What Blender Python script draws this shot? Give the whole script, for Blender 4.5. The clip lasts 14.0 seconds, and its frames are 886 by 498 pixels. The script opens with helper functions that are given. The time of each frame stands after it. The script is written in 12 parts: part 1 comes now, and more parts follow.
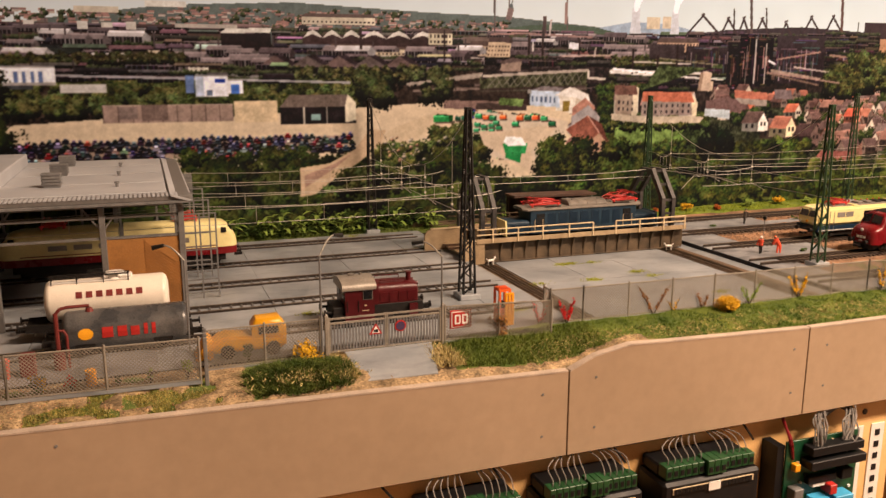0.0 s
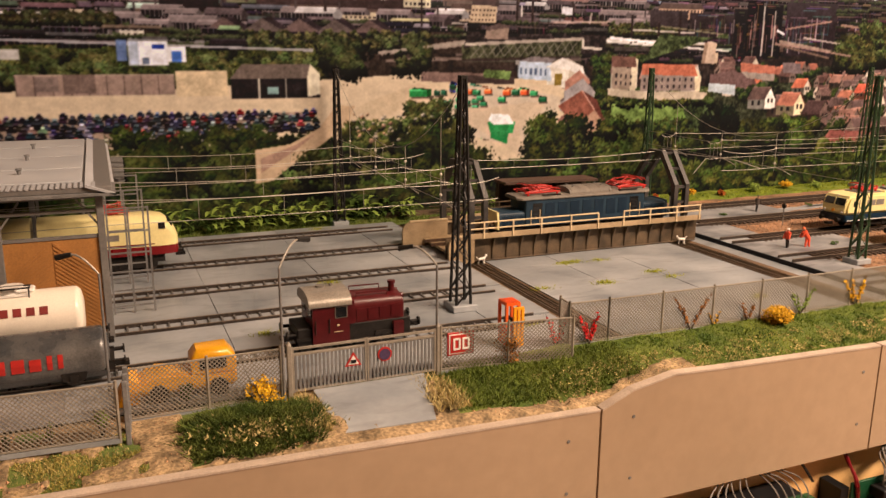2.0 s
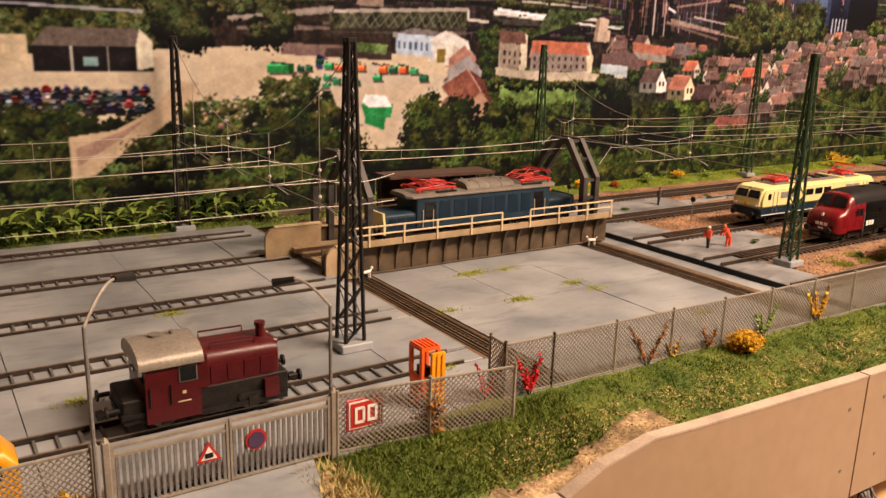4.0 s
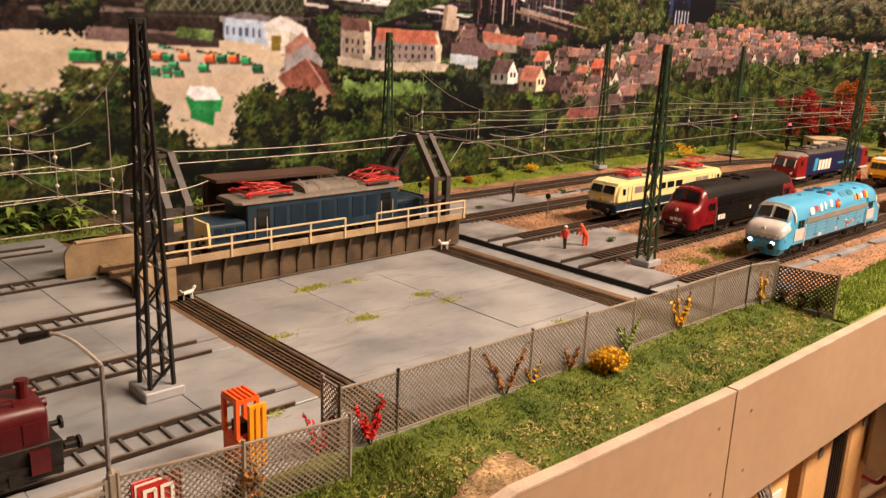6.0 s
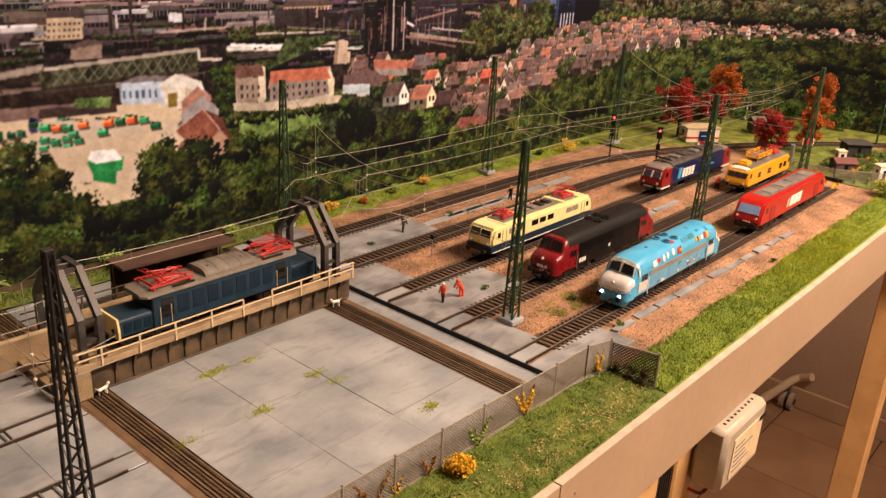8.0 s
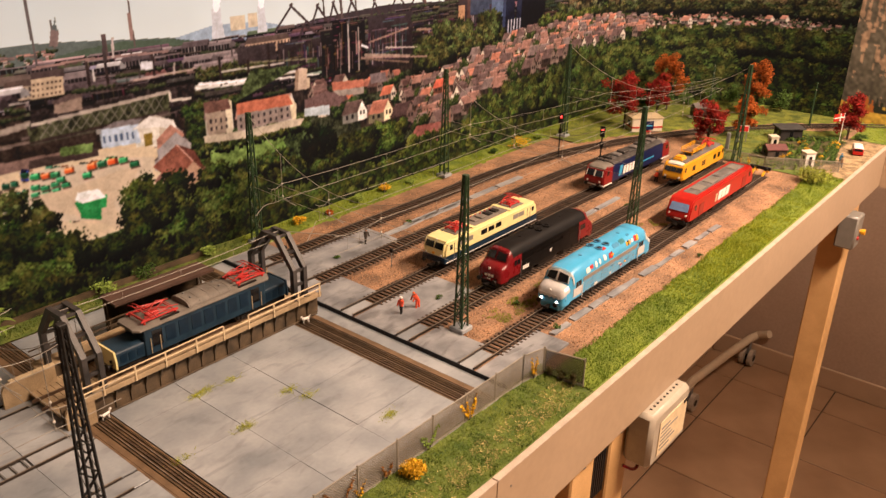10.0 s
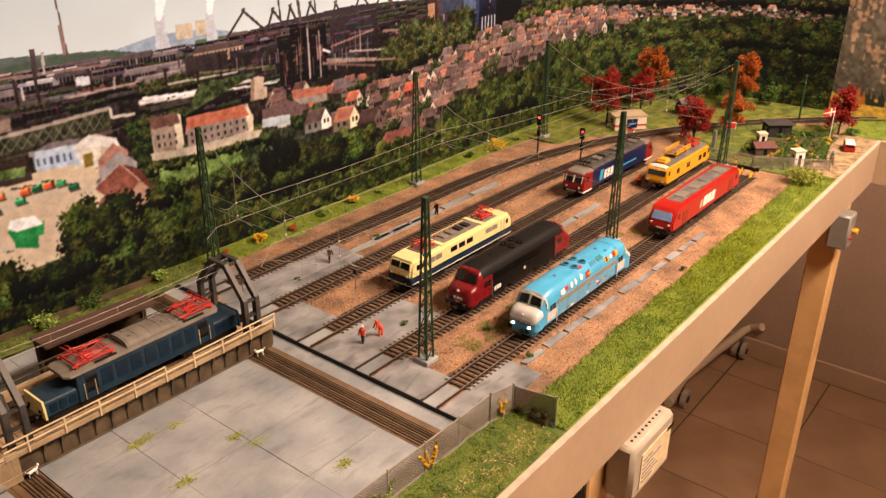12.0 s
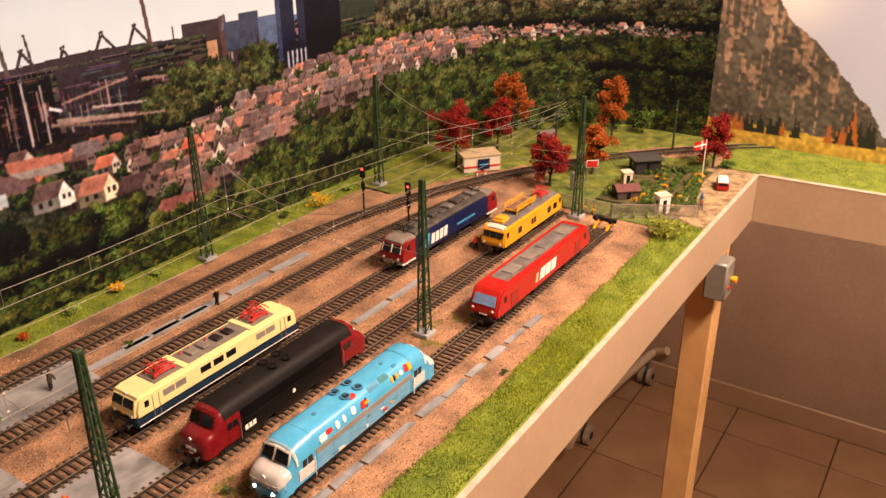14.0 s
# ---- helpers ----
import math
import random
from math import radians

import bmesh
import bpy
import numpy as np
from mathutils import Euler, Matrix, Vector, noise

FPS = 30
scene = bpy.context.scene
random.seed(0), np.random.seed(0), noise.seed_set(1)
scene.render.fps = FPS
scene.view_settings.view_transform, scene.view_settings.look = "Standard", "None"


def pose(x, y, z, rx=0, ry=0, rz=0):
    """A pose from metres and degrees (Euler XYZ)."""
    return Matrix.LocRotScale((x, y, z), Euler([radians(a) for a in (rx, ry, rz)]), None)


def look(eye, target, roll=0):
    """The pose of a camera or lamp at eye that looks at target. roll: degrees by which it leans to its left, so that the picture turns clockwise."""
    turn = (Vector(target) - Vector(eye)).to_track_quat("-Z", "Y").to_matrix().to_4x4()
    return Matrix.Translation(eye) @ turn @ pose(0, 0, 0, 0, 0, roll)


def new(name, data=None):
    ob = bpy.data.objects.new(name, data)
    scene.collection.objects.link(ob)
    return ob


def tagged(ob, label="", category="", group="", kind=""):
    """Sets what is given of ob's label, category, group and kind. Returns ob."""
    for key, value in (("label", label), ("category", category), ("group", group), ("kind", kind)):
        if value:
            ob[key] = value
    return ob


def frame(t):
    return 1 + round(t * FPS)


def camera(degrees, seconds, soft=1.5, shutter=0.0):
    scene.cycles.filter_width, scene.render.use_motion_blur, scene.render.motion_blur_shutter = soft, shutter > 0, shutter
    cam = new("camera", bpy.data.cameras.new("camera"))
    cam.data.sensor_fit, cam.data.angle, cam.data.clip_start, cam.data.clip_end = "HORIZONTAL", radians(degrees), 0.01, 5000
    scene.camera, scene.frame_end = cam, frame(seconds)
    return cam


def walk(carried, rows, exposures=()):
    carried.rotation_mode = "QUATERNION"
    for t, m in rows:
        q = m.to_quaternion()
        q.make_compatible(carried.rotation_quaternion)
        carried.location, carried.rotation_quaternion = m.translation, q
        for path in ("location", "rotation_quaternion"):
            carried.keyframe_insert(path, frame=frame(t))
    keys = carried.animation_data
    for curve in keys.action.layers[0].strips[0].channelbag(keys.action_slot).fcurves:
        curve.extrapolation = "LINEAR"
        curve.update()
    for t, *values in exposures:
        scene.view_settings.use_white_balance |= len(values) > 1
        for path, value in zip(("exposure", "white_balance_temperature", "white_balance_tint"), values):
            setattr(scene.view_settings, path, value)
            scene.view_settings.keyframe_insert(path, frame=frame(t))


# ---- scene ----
cam = camera(56.6, 14.0, soft=1.5)
PATH = [
    (0, (0.033, 0.023, 0.209), (0.696, 1.862, -0.214), -0.0),
    (0.5, (0.036, 0.046, 0.206), (0.682, 1.889, -0.223), -0.1),
    (1, (0.044, 0.069, 0.208), (0.698, 1.909, -0.228), 0.0),
    (1.5, (0.052, 0.108, 0.206), (0.745, 1.93, -0.241), 0.2),
    (2, (0.06, 0.159, 0.195), (0.809, 1.953, -0.274), 0.3),
    (2.2, (0.064, 0.187, 0.194), (0.833, 1.967, -0.296), 0.4),
    (4.3, (0.108, 0.313, 0.178), (1.218, 1.9, -0.321), 1.9),
    (4.5, (0.113, 0.321, 0.178), (1.252, 1.885, -0.326), 2.1),
    (5, (0.124, 0.33, 0.18), (1.332, 1.844, -0.32), 1.9),
    (5.5, (0.138, 0.339, 0.179), (1.412, 1.797, -0.322), 2.1),
    (6, (0.151, 0.347, 0.177), (1.475, 1.756, -0.331), 2.3),
    (6.5, (0.167, 0.372, 0.176), (1.523, 1.743, -0.352), 2.3),
    (7, (0.177, 0.371, 0.213), (1.554, 1.696, -0.377), 2.8),
    (7.5, (0.172, 0.339, 0.274), (1.578, 1.6, -0.383), 3.1),
    (8, (0.14, 0.303, 0.337), (1.559, 1.516, -0.382), 3.1),
    (8.5, (0.106, 0.259, 0.397), (1.518, 1.444, -0.379), 2.6),
    (8.7, (0.099, 0.24, 0.409), (1.499, 1.43, -0.38), 2.0),
    (10.8, (0.112, 0.242, 0.434), (1.55, 1.368, -0.382), 1.0),
    (11, (0.123, 0.249, 0.436), (1.56, 1.374, -0.383), 0.9),
    (11.5, (0.152, 0.255, 0.44), (1.583, 1.385, -0.382), 0.3),
    (12, (0.178, 0.261, 0.44), (1.603, 1.39, -0.395), 0.3),
    (12.5, (0.222, 0.265, 0.44), (1.643, 1.386, -0.411), 0.1),
    (13, (0.312, 0.26, 0.443), (1.723, 1.385, -0.42), 0.2),
    (13.5, (0.411, 0.242, 0.443), (1.815, 1.382, -0.412), 0.1),
    (14, (0.465, 0.265, 0.445), (1.982, 1.269, -0.386), -0.4),
]
walk(cam, [(t, look(eye, target, roll)) for t, eye, target, roll in PATH], [(0, 0.08, 6500, 8), (2, 0.10, 6500, 8), (5, 0.16, 6500, 9), (6.5, 0.16, 6500, 9), (8, 0.05, 6500, 10), (12.5, 0.02, 6500, 10), (13.5, 0.04, 6700, 16), (14, 0.04, 6700, 16)])

# ---- light: a closed room with warm ceiling lamps, no daylight ----
world = bpy.data.worlds.new("room_air")
scene.world = world
world.use_nodes = True
world.node_tree.nodes["Background"].inputs[0].default_value = (0.9, 0.75, 0.6, 1)
world.node_tree.nodes["Background"].inputs[1].default_value = 0.01
scene.view_settings.exposure = 0.0
WARM = (1.0, 0.70, 0.50)


def ceiling_light(x, y, z, sx, sy, watts):
    lamp = bpy.data.lights.new("lamp_light", "AREA")
    lamp.shape, lamp.size, lamp.size_y, lamp.energy, lamp.color = "RECTANGLE", sx, sy, watts, WARM
    ob = new("lamp_light", lamp)
    ob.location = (x, y, z)
    return ob


LAMPS = [(0.95, -0.25, 1.25, 0.6, 0.2, 46), (1.60, -0.20, 1.25, 0.6, 0.2, 49)]
for lamp_row in LAMPS:
    ceiling_light(*lamp_row)

# ---- helpers of this scene ----
def mat(name, rgb, rough=0.6, metal=0.0, vary=0.18, scale=90.0, bump=0.0, fine=900.0, second=None, island=0.0, piece=0.0, coat=0.0, glow=0.0, spec=0.5, patch=0.5, smear=0.0):
    """A surface with stains (scale) and grain (fine). second: colour of the stains. island, piece: spread between islands or pieces. smear: depth of wiped dark smudges."""
    m = bpy.data.materials.new(name)
    m.use_nodes = True
    nt = m.node_tree
    nodes, links = nt.nodes, nt.links
    bsdf = nodes["Principled BSDF"]
    bsdf.inputs["Roughness"].default_value = rough
    bsdf.inputs["Metallic"].default_value = metal
    bsdf.inputs["Coat Weight"].default_value = coat
    bsdf.inputs["Specular IOR Level"].default_value = spec
    tc = nodes.new("ShaderNodeTexCoord")
    n1 = nodes.new("ShaderNodeTexNoise")
    n1.inputs["Scale"].default_value, n1.inputs["Detail"].default_value = scale, 5
    n2 = nodes.new("ShaderNodeTexNoise")
    n2.inputs["Scale"].default_value, n2.inputs["Detail"].default_value = fine, 2
    for n in (n1, n2):
        links.new(tc.outputs["Object"], n.inputs["Vector"])
    ramp = nodes.new("ShaderNodeMapRange")
    ramp.inputs["From Min"].default_value, ramp.inputs["From Max"].default_value = patch - 0.18, patch + 0.18
    links.new(n1.outputs["Fac"], ramp.inputs["Value"])
    mix = nodes.new("ShaderNodeMix")
    mix.data_type = "RGBA"
    a = tuple(v * (1 - vary) for v in rgb)
    b = second if second else tuple(min(1, v * (1 + vary)) for v in rgb)
    mix.inputs[6].default_value, mix.inputs[7].default_value = (*a, 1), (*b, 1)
    links.new(ramp.outputs["Result"], mix.inputs[0])
    grain = nodes.new("ShaderNodeMapRange")
    grain.inputs["From Min"].default_value, grain.inputs["From Max"].default_value = 0.3, 0.7
    grain.inputs["To Min"].default_value, grain.inputs["To Max"].default_value = 1 - vary * 0.8, 1 + vary * 0.8
    links.new(n2.outputs["Fac"], grain.inputs["Value"])
    last = grain.outputs["Result"]
    if island or piece:
        if island:
            info = nodes.new("ShaderNodeNewGeometry").outputs["Random Per Island"]
        else:
            info = nodes.new("ShaderNodeObjectInfo").outputs["Random"]
        spread = island or piece
        rr = nodes.new("ShaderNodeMapRange")
        rr.inputs["To Min"].default_value, rr.inputs["To Max"].default_value = 1 - spread, 1 + spread
        links.new(info, rr.inputs["Value"])
        mul = nodes.new("ShaderNodeMath")
        mul.operation = "MULTIPLY"
        links.new(last, mul.inputs[0])
        links.new(rr.outputs["Result"], mul.inputs[1])
        last = mul.outputs[0]
    if smear:
        stretch = nodes.new("ShaderNodeMapping")
        stretch.inputs["Rotation"].default_value = (0, 0, 0.5)
        stretch.inputs["Scale"].default_value = (34, 88, 60)
        links.new(tc.outputs["Object"], stretch.inputs["Vector"])
        n3 = nodes.new("ShaderNodeTexNoise")
        n3.inputs["Scale"].default_value, n3.inputs["Detail"].default_value, n3.inputs["Distortion"].default_value = 1.0, 4, 0.8
        links.new(stretch.outputs["Vector"], n3.inputs["Vector"])
        wipe = nodes.new("ShaderNodeMapRange")
        wipe.inputs["From Min"].default_value, wipe.inputs["From Max"].default_value = 0.30, 0.48
        wipe.inputs["To Min"].default_value, wipe.inputs["To Max"].default_value = 1 - smear, 1.0
        links.new(n3.outputs["Fac"], wipe.inputs["Value"])
        mul = nodes.new("ShaderNodeMath")
        mul.operation = "MULTIPLY"
        links.new(last, mul.inputs[0])
        links.new(wipe.outputs["Result"], mul.inputs[1])
        last = mul.outputs[0]
    scale_node = nodes.new("ShaderNodeVectorMath")
    scale_node.operation = "SCALE"
    links.new(mix.outputs[2], scale_node.inputs[0])
    links.new(last, scale_node.inputs["Scale"])
    links.new(scale_node.outputs[0], bsdf.inputs["Base Color"])
    if bump:
        bp = nodes.new("ShaderNodeBump")
        bp.inputs["Strength"].default_value, bp.inputs["Distance"].default_value = bump, 0.0006
        links.new(n2.outputs["Fac"], bp.inputs["Height"])
        links.new(bp.outputs["Normal"], bsdf.inputs["Normal"])
    rg = nodes.new("ShaderNodeMapRange")
    rg.inputs["To Min"].default_value, rg.inputs["To Max"].default_value = max(0.02, rough - 0.12), min(1, rough + 0.12)
    links.new(n1.outputs["Fac"], rg.inputs["Value"])
    links.new(rg.outputs["Result"], bsdf.inputs["Roughness"])
    if glow:
        bsdf.inputs["Emission Color"].default_value, bsdf.inputs["Emission Strength"].default_value = (*rgb, 1), glow
    return m


def box(bm, x0, x1, y0, y1, z0, z1, bevel=0.0):
    vs = [bm.verts.new(p) for p in ((x0, y0, z0), (x1, y0, z0), (x1, y1, z0), (x0, y1, z0), (x0, y0, z1), (x1, y0, z1), (x1, y1, z1), (x0, y1, z1))]
    fs = [bm.faces.new([vs[i] for i in f]) for f in ((0, 3, 2, 1), (4, 5, 6, 7), (0, 1, 5, 4), (1, 2, 6, 5), (2, 3, 7, 6), (3, 0, 4, 7))]
    if bevel:
        edges = list({e for f in fs for e in f.edges})
        bmesh.ops.bevel(bm, geom=edges, offset=bevel, segments=1, affect="EDGES")
    return vs


def rod(bm, p, q, r, seg=6, r2=None):
    p, q = Vector(p), Vector(q)
    d = (q - p)
    if d.length < 1e-9:
        return
    d.normalize()
    side = d.orthogonal().normalized()
    if abs(d.z) < 0.9:
        side = d.cross(Vector((0, 0, 1))).normalized()
    up = d.cross(side)
    r2 = r if r2 is None else r2
    k = [(math.cos(2 * math.pi * (i + 0.5) / seg), math.sin(2 * math.pi * (i + 0.5) / seg)) for i in range(seg)]
    a = [bm.verts.new(p + side * (c * r) + up * (s * r)) for c, s in k]
    b = [bm.verts.new(q + side * (c * r2) + up * (s * r2)) for c, s in k]
    for i in range(seg):
        bm.faces.new((a[i], a[(i + 1) % seg], b[(i + 1) % seg], b[i]))
    bm.faces.new(a[::-1])
    bm.faces.new(b)


def pipe(bm, pts, r, seg=6):
    """One bent tube through the points."""
    pts = [Vector(p) for p in pts]
    pts = [p for k, p in enumerate(pts) if k == 0 or (p - pts[k - 1]).length > 1e-7]
    rings, side = [], None
    for k, p in enumerate(pts):
        d = (pts[min(k + 1, len(pts) - 1)] - pts[max(k - 1, 0)]).normalized()
        if side is None:
            side = d.orthogonal()
        side = (side - d * side.dot(d))
        side = (side if side.length > 1e-4 else d.orthogonal()).normalized()
        up = d.cross(side)
        rings.append([p + side * (r * math.cos(2 * math.pi * i / seg)) + up * (r * math.sin(2 * math.pi * i / seg)) for i in range(seg)])
    loft(bm, rings)


def prism(bm, pts, axis, lo, hi):
    """A plate: the outline pts (two coordinates) carried along axis from lo to hi."""
    def at(p, v):
        return {"x": (v, p[0], p[1]), "y": (p[0], v, p[1]), "z": (p[0], p[1], v)}[axis]
    a = [bm.verts.new(at(p, lo)) for p in pts]
    b = [bm.verts.new(at(p, hi)) for p in pts]
    n = len(pts)
    bm.faces.new(a[::-1])
    bm.faces.new(b)
    for i in range(n):
        bm.faces.new((a[i], a[(i + 1) % n], b[(i + 1) % n], b[i]))


def loft(bm, rings, caps=True):
    vs = [[bm.verts.new(p) for p in ring] for ring in rings]
    n = len(rings[0])
    for a, b in zip(vs[:-1], vs[1:]):
        for i in range(n if caps else n - 1):
            bm.faces.new((a[i], a[(i + 1) % n], b[(i + 1) % n], b[i]))
    if caps:
        bm.faces.new(vs[0][::-1])
        bm.faces.new(vs[-1])


def section(x, w, zb, zs, zt, n=5, y=0.0, flat=0.55):
    """A vehicle's cross section: straight sides from zb to zs, then a rounded roof up to zt."""
    half = [(w, zb), (w, zs)]
    for i in range(1, n):
        a = math.pi / 2 * i / n
        half.append((w * math.cos(a) ** flat, zs + (zt - zs) * math.sin(a)))
    half.append((0.0, zt))
    return [(x, y + p, z) for p, z in half] + [(x, y - p, z) for p, z in half[-2::-1]]


def ball(bm, c, r, u=8, v=6, squash=1.0):
    bmesh.ops.create_uvsphere(bm, u_segments=u, v_segments=v, radius=r, matrix=Matrix.Translation(c) @ Matrix.Diagonal((1, 1, squash, 1)))


def mesh_of(name, bm, material, smooth=None):
    bmesh.ops.recalc_face_normals(bm, faces=bm.faces)
    me = bpy.data.meshes.new(name)
    bm.to_mesh(me)
    bm.free()
    for m in material if isinstance(material, (list, tuple)) else [material]:
        me.materials.append(m)
    if smooth:
        me.polygons.foreach_set("use_smooth", [True] * len(me.polygons))
        me.set_sharp_from_angle(angle=radians(smooth))
    return me


def part(name, bm, material, parent, label="", smooth=None):
    ob = new(name, mesh_of(name, bm, material, smooth))
    ob.parent = parent
    return tagged(ob, label) if label else ob


def thing(name, at, label, category, group="", kind="", turn=0.0):
    ob = new(name)
    ob.empty_display_size = 0.01
    ob.matrix_basis = pose(*at, 0, 0, turn)
    return tagged(ob, label, category, group, kind)


def solid(name, bm, material, label, category, kind="", group="", at=(0, 0, 0), turn=0.0, smooth=None):
    ob = new(name, mesh_of(name, bm, material, smooth))
    ob.matrix_basis = pose(*at, 0, 0, turn)
    return tagged(ob, label, category, group, kind)


def raw(name, verts, faces, material, attr=None):
    me = bpy.data.meshes.new(name)
    me.from_pydata(verts, [], faces)
    me.materials.append(material)
    return me


def BM():
    return bmesh.new()


def boxed(name, parent, material, *args, label="", smooth=None):
    bm = BM()
    box(bm, *args)
    return part(name, bm, material, parent, label, smooth)

# ---- materials ----
M_CONCRETE = mat("grey_concrete", (0.205, 0.230, 0.256), 0.40, vary=0.045, scale=17, bump=0.015, fine=260, second=(0.365, 0.388, 0.410), piece=0.05, smear=0.22)
M_CONCRETE_D = mat("stained_concrete", (0.150, 0.160, 0.175), 0.52, vary=0.06, scale=32, bump=0.05, second=(0.315, 0.325, 0.342), piece=0.06, smear=0.4)
M_DARKGAP = mat("dark_joint", (0.03, 0.028, 0.026), 0.8)
M_BLACK = mat("black_plastic", (0.007, 0.007, 0.008), 0.5, spec=0.3)
M_PIT = mat("brown_pit_floor", (0.130, 0.082, 0.045), 0.6, vary=0.2, scale=60, second=(0.190, 0.120, 0.066))
M_RUSTDARK = mat("dark_rail_side", (0.040, 0.030, 0.024), 0.5, metal=0.2, vary=0.25, scale=200)
M_RUST = mat("rusty_rail_side", (0.09, 0.055, 0.035), 0.5, metal=0.3, vary=0.25, scale=200)
M_TIE = mat("dull_grey_tie", (0.120, 0.118, 0.115), 0.6, vary=0.2, scale=120)
M_RAILTOP = mat("worn_rail_head", (0.29, 0.24, 0.19), 0.40, metal=0.65, vary=0.2, scale=150)
M_SLEEPER = mat("dark_brown_sleeper", (0.056, 0.038, 0.026), 0.75, vary=0.3, scale=300, bump=0.2, piece=0.25)
M_BALLAST = mat("tan_ballast", (0.25, 0.150, 0.090), 0.9, vary=0.45, scale=26, bump=1.0, fine=700, second=(0.40, 0.230, 0.130))
M_BALLAST_D = mat("oily_ballast", (0.20, 0.115, 0.066), 0.9, vary=0.6, scale=90, bump=1.0, fine=560, second=(0.28, 0.160, 0.092))
M_EARTH = mat("sandy_earth", (0.30, 0.210, 0.108), 0.95, vary=0.6, scale=90, bump=1.0, fine=560, second=(0.42, 0.300, 0.165))
M_TURF = mat("turf_mat", (0.085, 0.155, 0.020), 0.95, vary=0.4, scale=60, bump=0.8, fine=900, second=(0.165, 0.200, 0.042))
M_TURF_L = mat("light_turf_mat", (0.120, 0.190, 0.018), 0.95, vary=0.3, scale=40, bump=0.8, fine=900, second=(0.20, 0.255, 0.028))
M_BOARD = mat("beige_painted_board", (0.375, 0.275, 0.185), 0.45, vary=0.05, scale=7, bump=0.015, fine=120, second=(0.41, 0.302, 0.206))
M_BOARDEDGE = mat("pale_board_edge", (0.44, 0.36, 0.29), 0.7, vary=0.15, scale=60)
M_PLY = mat("plywood", (0.80, 0.49, 0.20), 0.5, vary=0.12, scale=14, second=(0.86, 0.56, 0.25))
M_PINE = mat("pine_wood", (0.56, 0.34, 0.14), 0.45, vary=0.12, scale=18, second=(0.64, 0.40, 0.18))
M_TILE = mat("beige_floor_tile", (0.32, 0.198, 0.115), 0.35, vary=0.14, scale=7, second=(0.38, 0.245, 0.15), piece=0.06)
M_GROUT = mat("brown_grout", (0.075, 0.048, 0.03), 0.85)
M_WALL = mat("room_wall_paint", (0.40, 0.30, 0.23), 0.8, vary=0.07, scale=5, bump=0.1, fine=120)
M_SKIRT = mat("skirting_tile", (0.44, 0.32, 0.22), 0.4, vary=0.06, scale=8)
M_CEIL = mat("darkened_ceiling_paint", (0.50, 0.45, 0.39), 0.9, vary=0.03, scale=4)
M_LAMPGLASS = mat("lamp_diffuser", (1.0, 0.82, 0.62), 0.5, vary=0.0, glow=3.0)
M_STEEL_G = mat("dark_green_steel", (0.022, 0.050, 0.022), 0.5, vary=0.25, scale=150, spec=0.35)
M_STEEL_K = mat("anthracite_steel", (0.013, 0.0125, 0.012), 0.45, vary=0.25, scale=150, spec=0.35)
M_STEEL_GY = mat("grey_steel", (0.16, 0.16, 0.16), 0.5, vary=0.2, scale=120)
M_WIRE = mat("tinned_wire", (0.36, 0.34, 0.30), 0.5, metal=0.45, vary=0.15, scale=100)
M_CERAMIC = mat("insulator", (0.62, 0.58, 0.52), 0.3, vary=0.1)
M_GIRDER = mat("weathered_girder", (0.052, 0.036, 0.020), 0.65, vary=0.3, scale=60, second=(0.118, 0.080, 0.044))
M_DECK = mat("tan_bridge_deck", (0.32, 0.235, 0.135), 0.65, vary=0.2, scale=60, second=(0.44, 0.33, 0.20))
M_RAILING = mat("cream_railing", (0.62, 0.50, 0.32), 0.55, vary=0.12, scale=90)
M_PORTAL = mat("portal_steel", (0.028, 0.027, 0.029), 0.5, vary=0.3, scale=80, second=(0.060, 0.054, 0.052))
M_FENCE = mat("grey_brown_fence", (0.26, 0.235, 0.195), 0.55, vary=0.15, scale=120)
M_RED = mat("signal_red", (0.42, 0.022, 0.018), 0.4, vary=0.08)
M_DKRED = mat("dark_red_paint", (0.150, 0.007, 0.010), 0.28, vary=0.12, spec=0.4)
M_PANTO = mat("pantograph_red", (0.50, 0.035, 0.030), 0.45, vary=0.12)
M_WHITE = mat("white_paint", (0.78, 0.76, 0.72), 0.4, vary=0.05)
M_CREAM = mat("cream_paint", (0.78, 0.69, 0.33), 0.38, vary=0.06, coat=0.2)
M_YELLOW = mat("yellow_paint", (0.70, 0.34, 0.012), 0.35, vary=0.10, coat=0.2)
M_ORANGE = mat("orange_red_paint", (0.80, 0.12, 0.015), 0.45, vary=0.1)
M_AMBER = mat("amber_yellow_paint", (0.85, 0.38, 0.015), 0.45, vary=0.1)
M_GLASS_K = mat("dark_window", (0.008, 0.009, 0.011), 0.12, vary=0.1)
M_CHASSIS = mat("sooty_chassis", (0.013, 0.011, 0.010), 0.6, vary=0.35, scale=250, spec=0.25)
M_WHEEL = mat("wheel_steel", (0.10, 0.085, 0.075), 0.45, metal=0.6, vary=0.2)
M_ROOFGREY = mat("dusty_grey_roof", (0.145, 0.130, 0.112), 0.7, vary=0.15, scale=80, second=(0.20, 0.18, 0.155))
M_HEADLAMP = mat("lit_headlamp", (1.0, 0.93, 0.80), 0.3, vary=0.0, glow=6.0)
M_REDLAMP = mat("lit_red_lens", (1.0, 0.05, 0.04), 0.3, vary=0.0, glow=5.0)
M_LEAF_R = mat("red_autumn_leaves", (0.21, 0.012, 0.008), 0.75, vary=0.2, island=0.5, spec=0.2)
